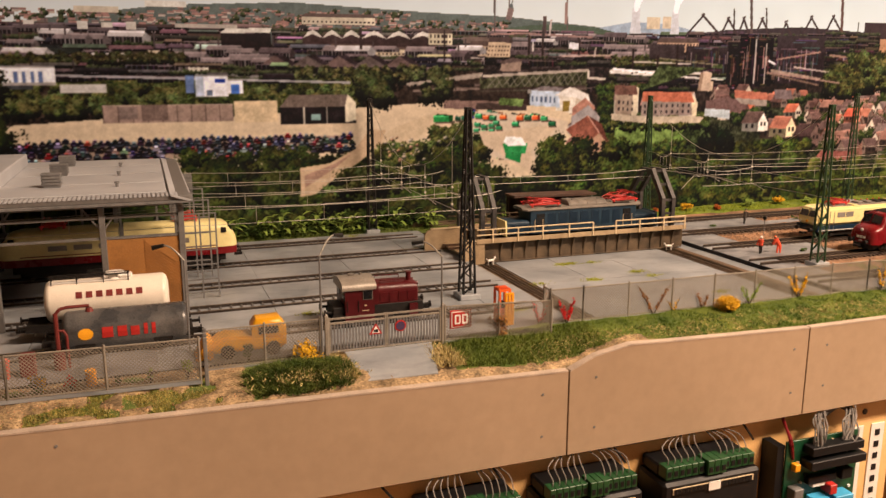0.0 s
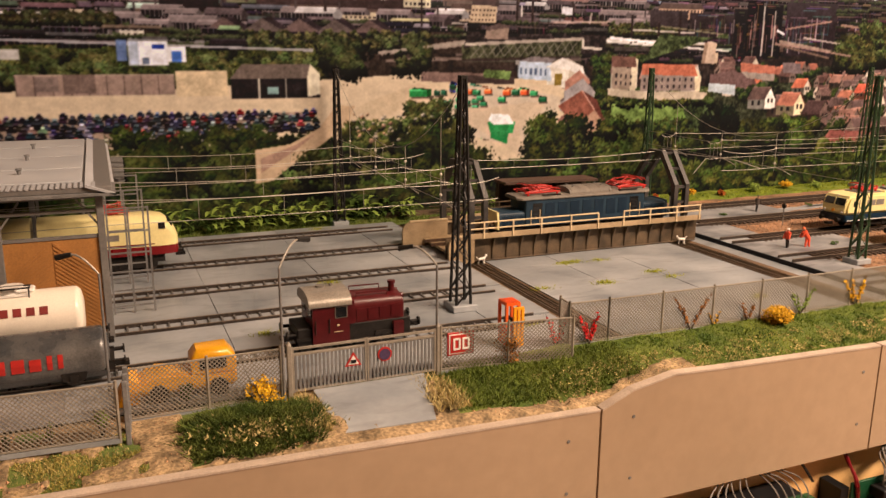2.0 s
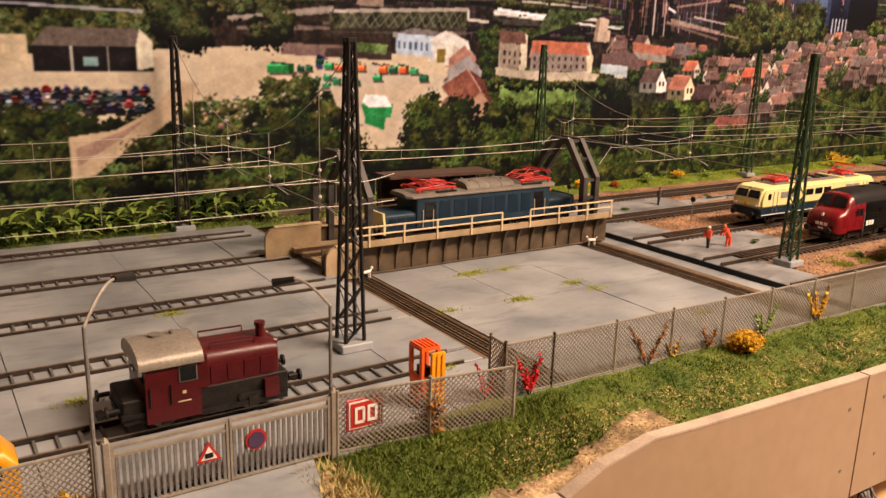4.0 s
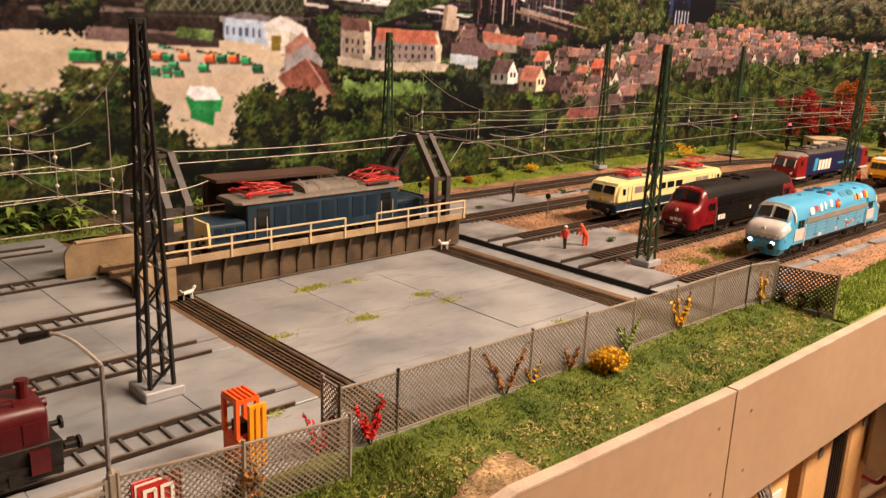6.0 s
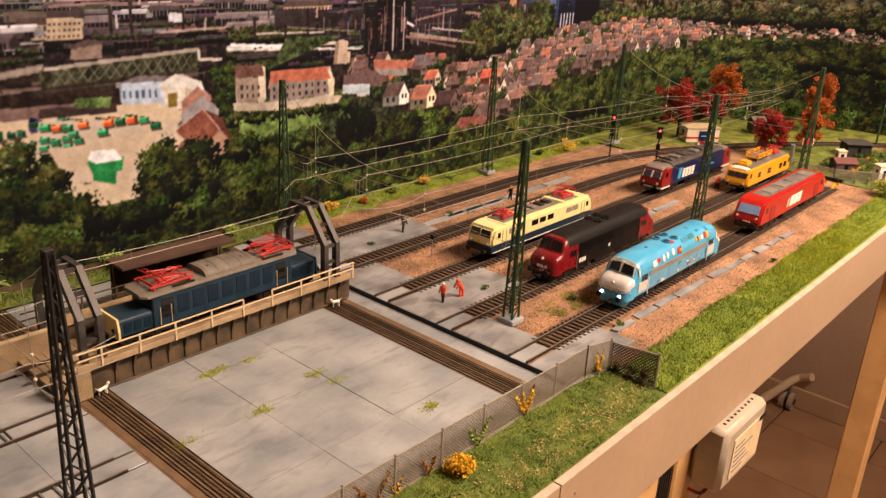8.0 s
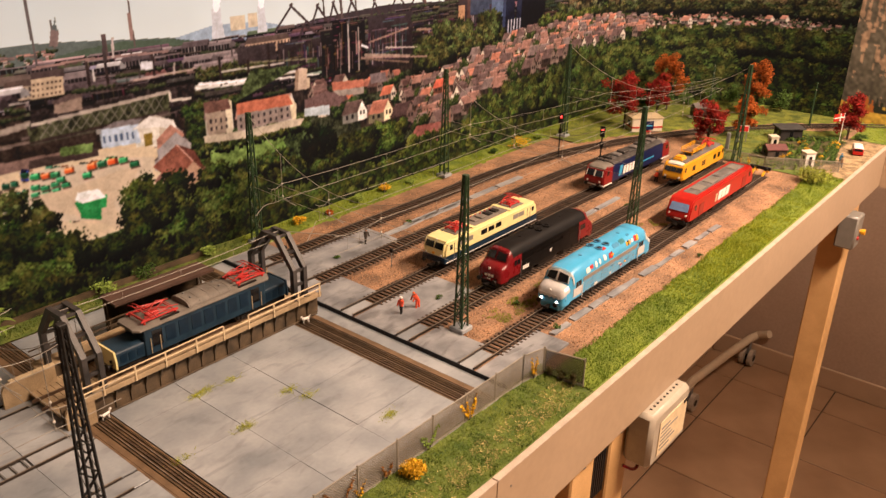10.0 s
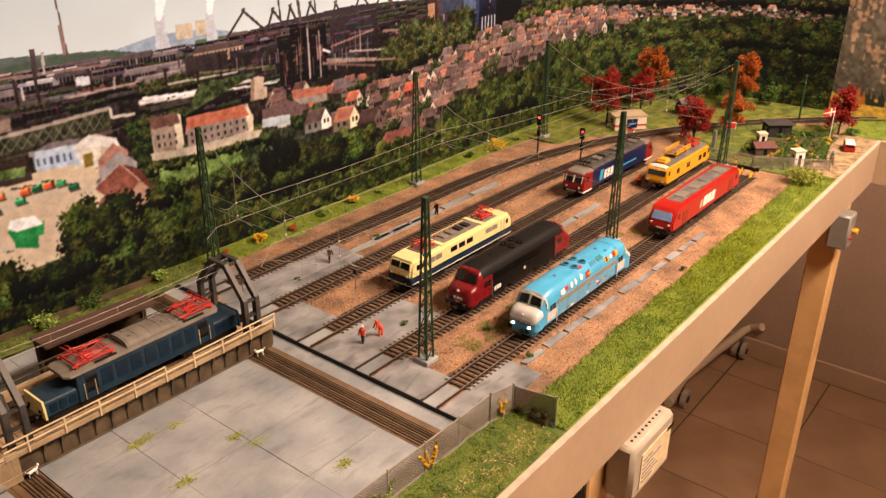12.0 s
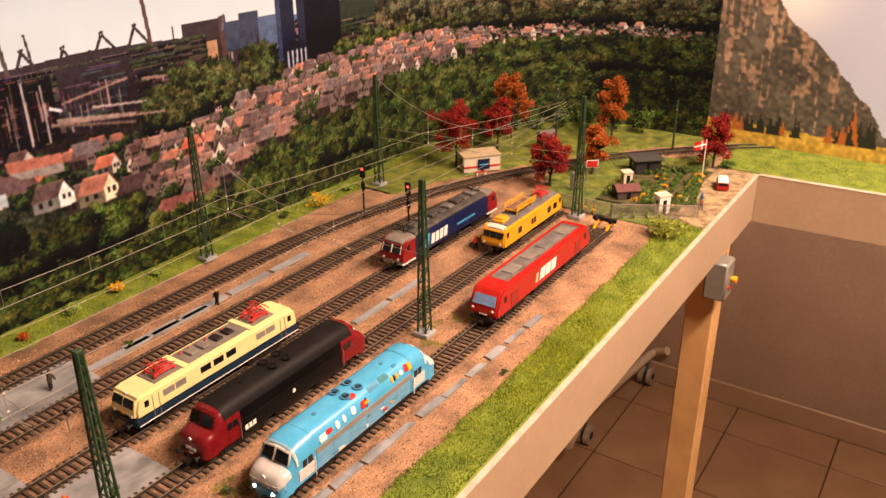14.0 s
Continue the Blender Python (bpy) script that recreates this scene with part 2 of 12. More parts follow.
M_LEAF_O = mat("orange_autumn_leaves", (0.33, 0.080, 0.012), 0.75, vary=0.2, island=0.5, spec=0.2)
M_LEAF_G = mat("green_leaves", (0.055, 0.105, 0.018), 0.7, vary=0.2, island=0.55, spec=0.2)
M_LEAF_L = mat("pale_green_leaves", (0.22, 0.32, 0.06), 0.7, vary=0.2, island=0.4, spec=0.2)
M_LEAF_Y = mat("yellow_leaves", (0.62, 0.36, 0.015), 0.7, vary=0.2, island=0.35, spec=0.2)
M_BARK = mat("dark_bark", (0.050, 0.032, 0.022), 0.85, vary=0.3, scale=300)
M_GRASS = mat("grass_blades", (0.098, 0.185, 0.020), 0.8, vary=0.25, scale=24, island=0.32, second=(0.215, 0.270, 0.042), spec=0.2)
M_GRASS_B = mat("dark_grass_blades", (0.070, 0.125, 0.016), 0.8, vary=0.25, scale=22, island=0.55, second=(0.150, 0.190, 0.035), spec=0.2)
M_GRASS_L = mat("bright_grass_blades", (0.190, 0.280, 0.020), 0.85, vary=0.18, scale=22, island=0.30, second=(0.300, 0.365, 0.038), spec=0.2)
M_STRAW = mat("straw_blades", (0.43, 0.35, 0.15), 0.85, vary=0.2, island=0.5, spec=0.2)
M_STONE = mat("loose_stones", (0.28, 0.170, 0.105), 0.9, vary=0.2, scale=24, island=0.80, second=(0.44, 0.252, 0.138), spec=0.2)
M_TURF_M = mat("meadow_turf_mat", (0.085, 0.130, 0.014), 0.95, vary=0.4, scale=50, bump=0.8, fine=900, second=(0.20, 0.225, 0.030))
M_GRASS_N = mat("fresh_grass_blades", (0.100, 0.185, 0.020), 0.85, vary=0.2, scale=22, island=0.32, second=(0.190, 0.270, 0.030), spec=0.2)
M_OLIVE = mat("olive_dry_grass", (0.27, 0.245, 0.045), 0.85, vary=0.25, scale=30, island=0.5, second=(0.40, 0.32, 0.10), spec=0.2)

# ---- the printed panorama behind the layout: a flat poster that bends round the far corner ----
BY, BX, BR = 1.070, 1.60, 0.34
U0, U1, Z0, Z1, CELL = -0.50, 2.20, -0.01, 0.36, 0.0011
NU, NZ = int((U1 - U0) / CELL) + 1, int((Z1 - Z0) / CELL) + 1
rng = np.random.default_rng(7)
pic = np.zeros((NZ, NU, 3))
GU, GZ = np.meshgrid(U0 + CELL * np.arange(NU), Z0 + CELL * np.arange(NZ))


def soft_noise(size):
    """Smooth noise of about that size in metres, from 0 to 1."""
    k = max(1, int(size / CELL))
    h, w = NZ // k + 3, NU // k + 3
    g = rng.random((h, w))
    yy, xx = np.arange(NZ) / k, np.arange(NU) / k
    y0, x0 = yy.astype(int), xx.astype(int)
    fy, fx = (yy - y0)[:, None], (xx - x0)[None, :]
    fy, fx = fy * fy * (3 - 2 * fy), fx * fx * (3 - 2 * fx)
    a, b, c, d = g[y0][:, x0], g[y0][:, x0 + 1], g[y0 + 1][:, x0], g[y0 + 1][:, x0 + 1]
    return (a * (1 - fx) + b * fx) * (1 - fy) + (c * (1 - fx) + d * fx) * fy


FINE, MID, WIDE = soft_noise(0.0026), soft_noise(0.007), soft_noise(0.03)
GRIT = rng.random((NZ, NU))


def window(u0, z0, u1, z1):
    i0, i1 = sorted((int((u0 - U0) / CELL), int(math.ceil((u1 - U0) / CELL))))
    j0, j1 = sorted((int((z0 - Z0) / CELL), int(math.ceil((z1 - Z0) / CELL))))
    return slice(max(0, j0), max(0, min(NZ, j1 + 1))), slice(max(0, i0), max(0, min(NU, i1 + 1)))


def tone(c, w, amount=0.12):
    k = 1 + amount * (FINE[w] - 0.5) + amount * 1.3 * (MID[w] - 0.5) + 0.06 * (GRIT[w] - 0.5)
    return np.array(c, float) * k[..., None]


def shape(pts, c, amount=0.12):
    us, zs = [p[0] for p in pts], [p[1] for p in pts]
    w = window(min(us), min(zs), max(us), max(zs))
    u, z = GU[w], GZ[w]
    inside = np.zeros(u.shape, bool)
    for (ua, za), (ub, zb) in zip(pts, pts[1:] + pts[:1]):
        if za != zb:
            inside ^= ((za > z) != (zb > z)) & (u < (ub - ua) * (z - za) / (zb - za) + ua)
    pic[w][inside] = tone(c, w, amount)[inside]


def area(u0, z0, u1, z1, c, amount=0.12):
    shape([(u0, z0), (u1, z0), (u1, z1), (u0, z1)], c, amount)


def stroke(u0, z0, u1, z1, wide, c):
    d = math.hypot(u1 - u0, z1 - z0)
    wide = max(wide, CELL * 1.3)
    nu, nz = -(z1 - z0) / d * wide / 2, (u1 - u0) / d * wide / 2
    shape([(u0 + nu, z0 + nz), (u1 + nu, z1 + nz), (u1 - nu, z1 - nz), (u0 - nu, z0 - nz)], c)


def clutter(u0, z0, u1, z1, *tones):
    """Works seen across the valley: rows of long sheds with dark gaps, stacks and yard trees."""
    z0, z1 = min(z0, z1), max(z0, z1)
    z = z1
    while z > z0:
        far = (z - z0) / (z1 - z0 + 1e-6)
        u = u0 - rng.uniform(0, 0.03)
        while u < u1:
            k, lw = rng.random(), rng.uniform(0.012, 0.06)
            a, b = max(u, u0), min(u + lw, u1)
            h = rng.uniform(0.0022, 0.0050) * (1.15 - 0.4 * far)
            zz = z + rng.uniform(-0.0015, 0.0015)
            if b - a > 0.003:
                if k < 0.62:
                    c = [v * rng.uniform(0.75, 1.1) for v in tones[rng.choice(len(tones), p=[0.55, 0.33, 0.12])]]
                    area(a, zz - h * 1.1, b, zz, [v * 0.36 for v in tones[1]])
                    shape([(a, zz), (b, zz), (b - 0.002, zz + h), (a + 0.002, zz + h)], c)
                    stroke(a + 0.002, zz + h, b - 0.002, zz + h, 0.0011, [min(255, v * 1.22) for v in c])
                    for w in np.arange(a + 0.002, b - 0.002, 0.0034):
                        if rng.random() < 0.35:
                            area(w, zz - h * 0.7, w + 0.0014, zz - h * 0.25, [min(255, v * 1.5) for v in tones[0]])
                elif k < 0.80:
                    area(a, zz - h, b, zz + h * 0.4, [v * 0.5 for v in tones[1]])
                    for w in np.arange(a, b, 0.006):
                        area(w, zz - h, w + 0.0012, zz + h * rng.uniform(0.2, 1.3), [v * rng.uniform(0.6, 1.1) for v in tones[0]])
                    stroke(a, zz + h * 0.5, b, zz + h * rng.uniform(0.2, 0.8), 0.0012, [v * 1.25 for v in tones[0]])
                else:
                    for w in np.arange(a, b, 0.0045):
                        crown(w, zz - h * 0.3, rng.uniform(0.0020, 0.0040), (62, 72, 50))
            if rng.random() < 0.10:
                area(a, zz, a + 0.0018, zz + rng.uniform(0.008, 0.018), [v * 0.7 for v in tones[0]])
            u += lw
        z -= rng.uniform(0.0048, 0.0072)


def town(u0, z0, u1, z1, s):
    """Far roofs, one above the other."""
    z0, z1 = min(z0, z1), max(z0, z1)
    for z in sorted(rng.uniform(z0, z1, int((u1 - u0) * (z1 - z0) / (s * s * 1.1))), reverse=True):
        u, k = rng.uniform(u0, u1), rng.random()
        c = (146, 100, 88) if k < 0.4 else (116, 90, 84) if k < 0.75 else (168, 116, 98)
        area(u, z - s * 0.35, u + s * 1.5, z, (176, 158, 138) if rng.random() < 0.4 else (96, 80, 70))
        area(u, z, u + s * 1.5, z + s * 0.4, c)
        if rng.random() < 0.35:
            crown(u + s, z, s * 0.7, (52, 64, 38))


def crate(u0, z0, u1, z1, c):
    """A container or skip: shaded end, front and paler rim."""
    z0, z1 = min(z0, z1), max(z0, z1)
    w, h = u1 - u0, z1 - z0
    area(u0 + w * 0.1, z0 - 0.0016, u1 + w * 0.1, z0 + 0.001, (96, 80, 64))
    shape([(u0, z0 + h * 0.05), (u1 - w * 0.22, z0), (u1 - w * 0.22, z0 + h * 0.70), (u0, z0 + h * 0.72)], c)
    shape([(u1 - w * 0.22, z0), (u1, z0 + h * 0.12), (u1, z0 + h * 0.80), (u1 - w * 0.22, z0 + h * 0.70)], [v * 0.6 for v in c])
    shape([(u0, z0 + h * 0.72), (u1 - w * 0.22, z0 + h * 0.70), (u1, z0 + h * 0.80), (u0 + w * 0.22, z1)], [v * 0.45 for v in c])
    stroke(u0, z0 + h * 0.73, u1 - w * 0.2, z0 + h * 0.71, 0.001, [min(255, v * 1.3 + 30) for v in c])


def crown(u, z, r, c, squash=0.85):
    """A leafy crown as the photograph shows it, lit from above."""
    w = window(u - r * 1.3, z - r * 1.2, u + r * 1.3, z + r * 1.3)
    du, dz = (GU[w] - u) / r, (GZ[w] - z) / (r * squash)
    rr = np.sqrt(du * du + dz * dz) + (FINE[w] - 0.5) * 1.0 + (MID[w] - 0.5) * 0.5 + (GRIT[w] - 0.5) * 0.25
    lit = np.clip(0.74 + 0.50 * dz - 0.18 * du, 0.30, 1.30) * (0.60 + 0.66 * FINE[w] + 0.12 * GRIT[w])
    inside = rr < 1
    warm = np.clip(lit, 0, 1.2)[..., None] * np.array((0.16, 0.08, 0.0)) + 0.92
    pic[w][inside] = (np.array(c, float) * lit[..., None] * warm)[inside]


def woods(u0, z0, u1, z1, r, c, dense=1.0):
    """A wood's edge: dark undergrowth, then crowns of many sizes, the lit ones last in each row."""
    z0, z1 = min(z0, z1), max(z0, z1)
    n = int(dense * 2.2 * (u1 - u0) * (z1 - z0) / (r * r)) + 1
    for z in sorted(rng.uniform(z0, z1, n), reverse=True):
        u, big, k = rng.uniform(u0, u1), rng.uniform(0.45, 1.5), rng.uniform(0.50, 1.15)
        crown(u, z - r * big * 0.35, r * big * 1.1, [v * k * 0.42 for v in c])
        tint = rng.uniform(0.88, 1.16)
        crown(u - r * 0.1, z + r * big * 0.1, r * big * 0.92, (c[0] * k * 1.22 * tint, c[1] * k * 1.10, c[2] * k * 1.15))
        if big > 1.0:
            for _ in range(5):
                crown(u + rng.uniform(-0.6, 0.5) * r * big, z + rng.uniform(-0.2, 0.7) * r * big, r * rng.uniform(0.18, 0.34), (c[0] * k * 1.22 * tint, c[1] * k * 1.22, c[2] * k * 1.05))


def arched_halls(u0, z0, u1, z1, roof, dark):
    z0, z1 = min(z0, z1), max(z0, z1)
    area(u0, z0, u1, z1 - 0.006, dark)
    n = 3
    for i in range(n):
        a, b = u0 + (u1 - u0) * i / n, u0 + (u1 - u0) * (i + 1) / n
        shape([(a, z1 - 0.010), (a + (b - a) * 0.25, z1 - 0.003), ((a + b) / 2, z1), (b - (b - a) * 0.25, z1 - 0.003), (b, z1 - 0.010), ((a + b) / 2, z1 - 0.005)], roof)


def saw_roofs(u0, z0, u1, z1, c):
    z0, z1 = min(z0, z1), max(z0, z1)
    n = 5
    for i in range(n):
        a, b = u0 + (u1 - u0) * i / n, u0 + (u1 - u0) * (i + 1) / n
        shape([(a, z0), (b, z0), (b, z0 + (z1 - z0) * 0.5), ((a + b) / 2, z1), (a, z0 + (z1 - z0) * 0.5)], [v * rng.uniform(0.75, 1.2) for v in c])


def open_shed(u0, z0, u1, z1, roof, dark, wall):
    z0, z1 = min(z0, z1), max(z0, z1)
    h = z1 - z0
    area(u0, z0, u1, z0 + h * 0.62, dark)
    shape([(u0 - 0.002, z0 + h * 0.55), (u0 + 0.012, z1), (u1 - 0.01, z1), (u1 - 0.014, z0 + h * 0.58)], roof)
    shape([(u1 - 0.014, z0), (u1, z0 + 0.003), (u1, z0 + h * 0.72), (u1 - 0.010, z1), (u1 - 0.014, z0 + h * 0.6)], wall)
    for k in (0.3, 0.6):
        area(u0 + (u1 - u0) * k, z0, u0 + (u1 - u0) * k + 0.002, z0 + h * 0.58, (190, 176, 150))
    area(u0 + (u1 - u0) * 0.4, z0 + 0.004, u0 + (u1 - u0) * 0.52, z0 + 0.012, (120, 150, 140))


def pylon(u0, z0, u1, z1, c):
    za, zb = max(z0, z1), min(z0, z1)
    stroke(u0, za, u0 - 0.006, zb, 0.0014, c)
    stroke(u0, za, u0 + 0.006, zb, 0.0014, c)
    for k in range(7):
        z = zb + (za - zb) * k / 7
        w = 0.006 * (1 - k / 7)
        stroke(u0 - w, z, u0 + w, z + (za - zb) / 7, 0.0012, c)
    for k in (0.75, 0.88):
        stroke(u0 - 0.008, zb + (za - zb) * k, u0 + 0.008, zb + (za - zb) * k, 0.0013, c)


def truss(u0, z0, u1, z1, c):
    z0, z1 = min(z0, z1), max(z0, z1)
    area(u0, z0, u1, z1, (84, 84, 58))
    stroke(u0, z0, u1, z0, 0.003, c)
    stroke(u0, z1, u1, z1, 0.003, (110, 96, 84))
    n = 14
    for i in range(n):
        a, b = u0 + (u1 - u0) * i / n, u0 + (u1 - u0) * (i + 1) / n
        stroke(a, z0, b, z1, 0.0013, c)
        stroke(a, z1, b, z0, 0.0013, c)


def car_rows(u0, z0, u1, z1):
    z0, z1 = min(z0, z1), max(z0, z1)
    paints = [(46, 42, 50), (30, 28, 34), (52, 52, 66), (70, 64, 66), (116, 40, 38), (128, 122, 122), (38, 36, 44)]
    rows = 7
    for k in range(rows):
        s = 0.0074 + 0.0018 * k / rows
        u = u0 + rng.uniform(0, 0.004)
        while u < u1 - 0.01 - 0.06 * (k > 4) - 0.05 * (k > 6):
            if rng.random() < 0.05:
                u += s * rng.uniform(1, 2.5)
                continue
            z = z1 - (z1 - z0) * (k + 0.6) / rows + rng.uniform(-0.0016, 0.0016) + 0.0012 * math.sin(u * 70 + k)
            c = [v * rng.uniform(0.75, 1.25) for v in paints[rng.choice(7, p=[0.25, 0.22, 0.2, 0.12, 0.07, 0.06, 0.08])]]
            area(u, z - 0.0016, u + s * 1.1, z, (34, 26, 26))
            area(u, z, u + s * 1.05, z + s * 0.38, c)
            shape([(u + s * 0.18, z + s * 0.34), (u + s * 0.9, z + s * 0.34), (u + s * 0.74, z + s * 0.66), (u + s * 0.34, z + s * 0.66)], [v * 0.6 for v in c])
            stroke(u + s * 0.3, z + s * 0.66, u + s * 0.76, z + s * 0.66, 0.0011, [min(255, v * 1.7 + 30) for v in c])
            u += s * rng.uniform(0.9, 1.2)


def bins(u0, z0, u1, z1):
    z0, z1 = min(z0, z1), max(z0, z1)
    for k, z in enumerate(np.linspace(z1, z0, 5)):
        for u in np.arange(u0 - 0.003 * k, u1 + 0.002 * k, 0.0088):
            if rng.random() < 0.55:
                g = rng.uniform(0.7, 1.15)
                a, b = u + rng.uniform(-0.001, 0.001), z + rng.uniform(-0.0012, 0.0012) - 0.04 * (u1 - u) * 0.2
                crate(a, b, a + 0.0080, b + 0.0066, (40 * g, 88 * g, 60 * g) if k < 4 else (190 * g, 190 * g, 176 * g))


def gable_front(u0, z0, u1, z1, roof, wall):
    z0, z1 = min(z0, z1), max(z0, z1)
    m, h, w = u0 + (u1 - u0) * 0.60, z1 - z0, u1 - u0
    shape([(u0 + w * 0.25, z0), (u1, z0), (u1, z0 + h * 0.42), (m, z1 - h * 0.06), (u0 + w * 0.25, z0 + h * 0.36)], wall)
    shape([(u0, z0 + h * 0.40), (m - w * 0.14, z1), (m, z1), (u0 + w * 0.27, z0 + h * 0.3)], roof)
    shape([(m - w * 0.04, z1), (m + w * 0.02, z1), (u1 + w * 0.05, z0 + h * 0.36), (u1 - w * 0.02, z0 + h * 0.36)], [v * 0.78 for v in roof])
    for k in (0.5, 0.72):
        area(u0 + w * k, z0 + h * 0.22, u0 + w * (k + 0.09), z0 + h * 0.38, (46, 40, 40))


def house(u0, z0, u1, z1, roof, wall):
    z0, z1 = min(z0, z1), max(z0, z1)
    h, w = z1 - z0, u1 - u0
    area(u0, z0, u1 - w * 0.12, z0 + h * 0.55, [v * 0.86 for v in wall])
    shape([(u1 - w * 0.14, z0), (u1, z0 + h * 0.04), (u1, z0 + h * 0.6), (u1 - w * 0.06, z1), (u1 - w * 0.14, z0 + h * 0.55)], [min(255, v * 1.15) for v in wall])
    shape([(u0 - w * 0.03, z0 + h * 0.5), (u1 - w * 0.13, z0 + h * 0.5), (u1 - w * 0.06, z1), (u0 + w * 0.04, z1)], roof)
    n = max(2, int(w / 0.008))
    for i in range(n):
        a = u0 + w * 0.8 * (i + 0.3) / n
        area(a, z0 + h * 0.12, a + 0.0028, z0 + h * 0.3, (60, 54, 54))
        if h > 0.02:
            area(a, z0 + h * 0.36, a + 0.0028, z0 + h * 0.48, (60, 54, 54))


def silo(u0, z0, u1, z1, c):
    area(u0, z0, u1, z1, c)
    area(u0, z0, u0 + (u1 - u0) * 0.25, z1, [v * 0.75 for v in c])
    shape([(u0, max(z0, z1)), (u1, max(z0, z1)), ((u0 + u1) / 2, max(z0, z1) + 0.003)], [v * 1.1 for v in c])


def a_frame(um, zm, ua, za, ub, zb):
    stroke(um, zm, ua, za, 0.0036, (58, 44, 46))
    stroke(um, zm, ub, zb, 0.0036, (62, 46, 46))
    stroke(um - 0.003, zm + 0.001, um + 0.003, zm + 0.003, 0.003, (70, 52, 50))


def cooling_tower(u, z, w, h):
    shape([(u - w * 0.36, z), (u + w * 0.36, z), (u + w * 0.34, z - h * 0.4), (u + w * 0.5, z - h), (u - w * 0.5, z - h), (u - w * 0.34, z - h * 0.4)], (196, 196, 196), 0.1)
    for k in range(7):
        shape([(u + 0.001 * k + (0.004 + 0.0008 * k) * math.cos(a) * rng.uniform(0.8, 1.2), z + 0.004 * k + 0.004 * math.sin(a)) for a in np.linspace(0, 6, 9)], (246, 246, 242), 0.03)


def row_house(u, z, s, roof, wall, flip):
    """A gabled village house seen slightly from above: long roof, lit gable end, shaded eaves side."""
    d = -1 if flip else 1
    a, m, b = u - d * s * 0.85, u + d * s * 0.02, u + d * s * 0.52
    top, eave = z + s * 0.80, z + s * 0.40
    shape([(a, z), (m, z - s * 0.04), (m, eave), (a, eave)], [v * 0.52 for v in wall])
    shape([(m, z - s * 0.04), (b, z), (b, eave + s * 0.03), ((m + b) / 2, top - s * 0.02), (m, eave)], wall)
    shape([(a - d * s * 0.06, eave - s * 0.05), (m - d * s * 0.03, eave - s * 0.07), ((m + b) / 2 - d * s * 0.02, top), (a + d * s * 0.24, top + s * 0.03)], roof)
    shape([((m + b) / 2 - d * s * 0.03, top + s * 0.01), ((m + b) / 2 + d * s * 0.05, top), (b + d * s * 0.07, eave - s * 0.03), (b, eave - s * 0.04)], [v * 0.5 for v in roof])
    stroke(a + d * s * 0.24, top + s * 0.03, (m + b) / 2, top, 0.0011, [min(255, v * 1.25) for v in roof])
    if s > 0.014:
        for k in (0.22, 0.58):
            area(m + (b - m) * k, z + s * 0.22, m + (b - m) * (k + 0.2), z + s * 0.37, (52, 44, 42))
        area(a + d * s * 0.2, z + s * 0.14, a + d * s * 0.32, z + s * 0.30, (44, 38, 38))
        area(a + d * s * 0.5, z + s * 0.14, a + d * s * 0.62, z + s * 0.30, (44, 38, 38))
    if rng.random() < 0.5:
        area((a + m) / 2, top, (a + m) / 2 + s * 0.08, top + s * 0.14, (96, 62, 54))


def facade(u0, z0, u1, z1, wall, roof=(84, 66, 58)):
    """A works building: low roof, rows of dark windows."""
    z0, z1 = min(z0, z1), max(z0, z1)
    h, w = z1 - z0, u1 - u0
    area(u0, z0, u1, z1 - h * 0.15, wall)
    area(u1 - w * 0.16, z0, u1, z1 - h * 0.15, [min(255, v * 1.18) for v in wall])
    shape([(u0 - w * 0.03, z1 - h * 0.2), (u1 + w * 0.03, z1 - h * 0.2), (u1 - w * 0.05, z1 + h * 0.15), (u0 + w * 0.05, z1 + h * 0.15)], roof)
    rows = 2 if h > 0.012 else 1
    n = max(3, int(w / 0.0052))
    for r in range(rows):
        for i in range(n):
            a, b = u0 + w * (i + 0.25) / n, z0 + h * (0.12 + 0.36 * r)
            area(a, b, a + w / n * 0.5, b + h * 0.22, (58, 46, 44))


def big_shed(u, z, w, h):
    """A works hall across the valley: sloping roof, end wall, dark open side with posts."""
    k = rng.random()
    roof = (188, 178, 170) if k < 0.14 else (122, 106, 102) if k < 0.55 else (84, 70, 70)
    area(u, z - h * 0.5, u + w * 0.80, z + h * 0.1, (30, 25, 28))
    for a in np.arange(u, u + w * 0.8, 0.0042):
        area(a, z - h * 0.5, a + 0.0012, z + h * 0.1, (92, 78, 74) if rng.random() < 0.7 else (150, 138, 130))
    shape([(u - w * 0.02, z), (u + w * 0.82, z), (u + w * 0.88, z + h * 0.5), (u + w * 0.06, z + h * 0.5)], roof)
    shape([(u + w * 0.80, z - h * 0.5), (u + w, z - h * 0.42), (u + w, z + h * 0.08), (u + w * 0.88, z + h * 0.48), (u + w * 0.80, z)], [v * 0.72 for v in roof])
    stroke(u + w * 0.06, z + h * 0.5, u + w * 0.88, z + h * 0.5, 0.0011, [min(255, v * 1.25) for v in roof])
    if rng.random() < 0.3:
        area(u + w * 0.3, z + h * 0.4, u + w * 0.3 + 0.002, z + h * rng.uniform(0.9, 1.7), (70, 58, 56))
    if rng.random() < 0.3:
        for _ in range(4):
            crown(u + rng.uniform(0, w), z - h * 0.55, rng.uniform(0.002, 0.0042), (60, 74, 48))


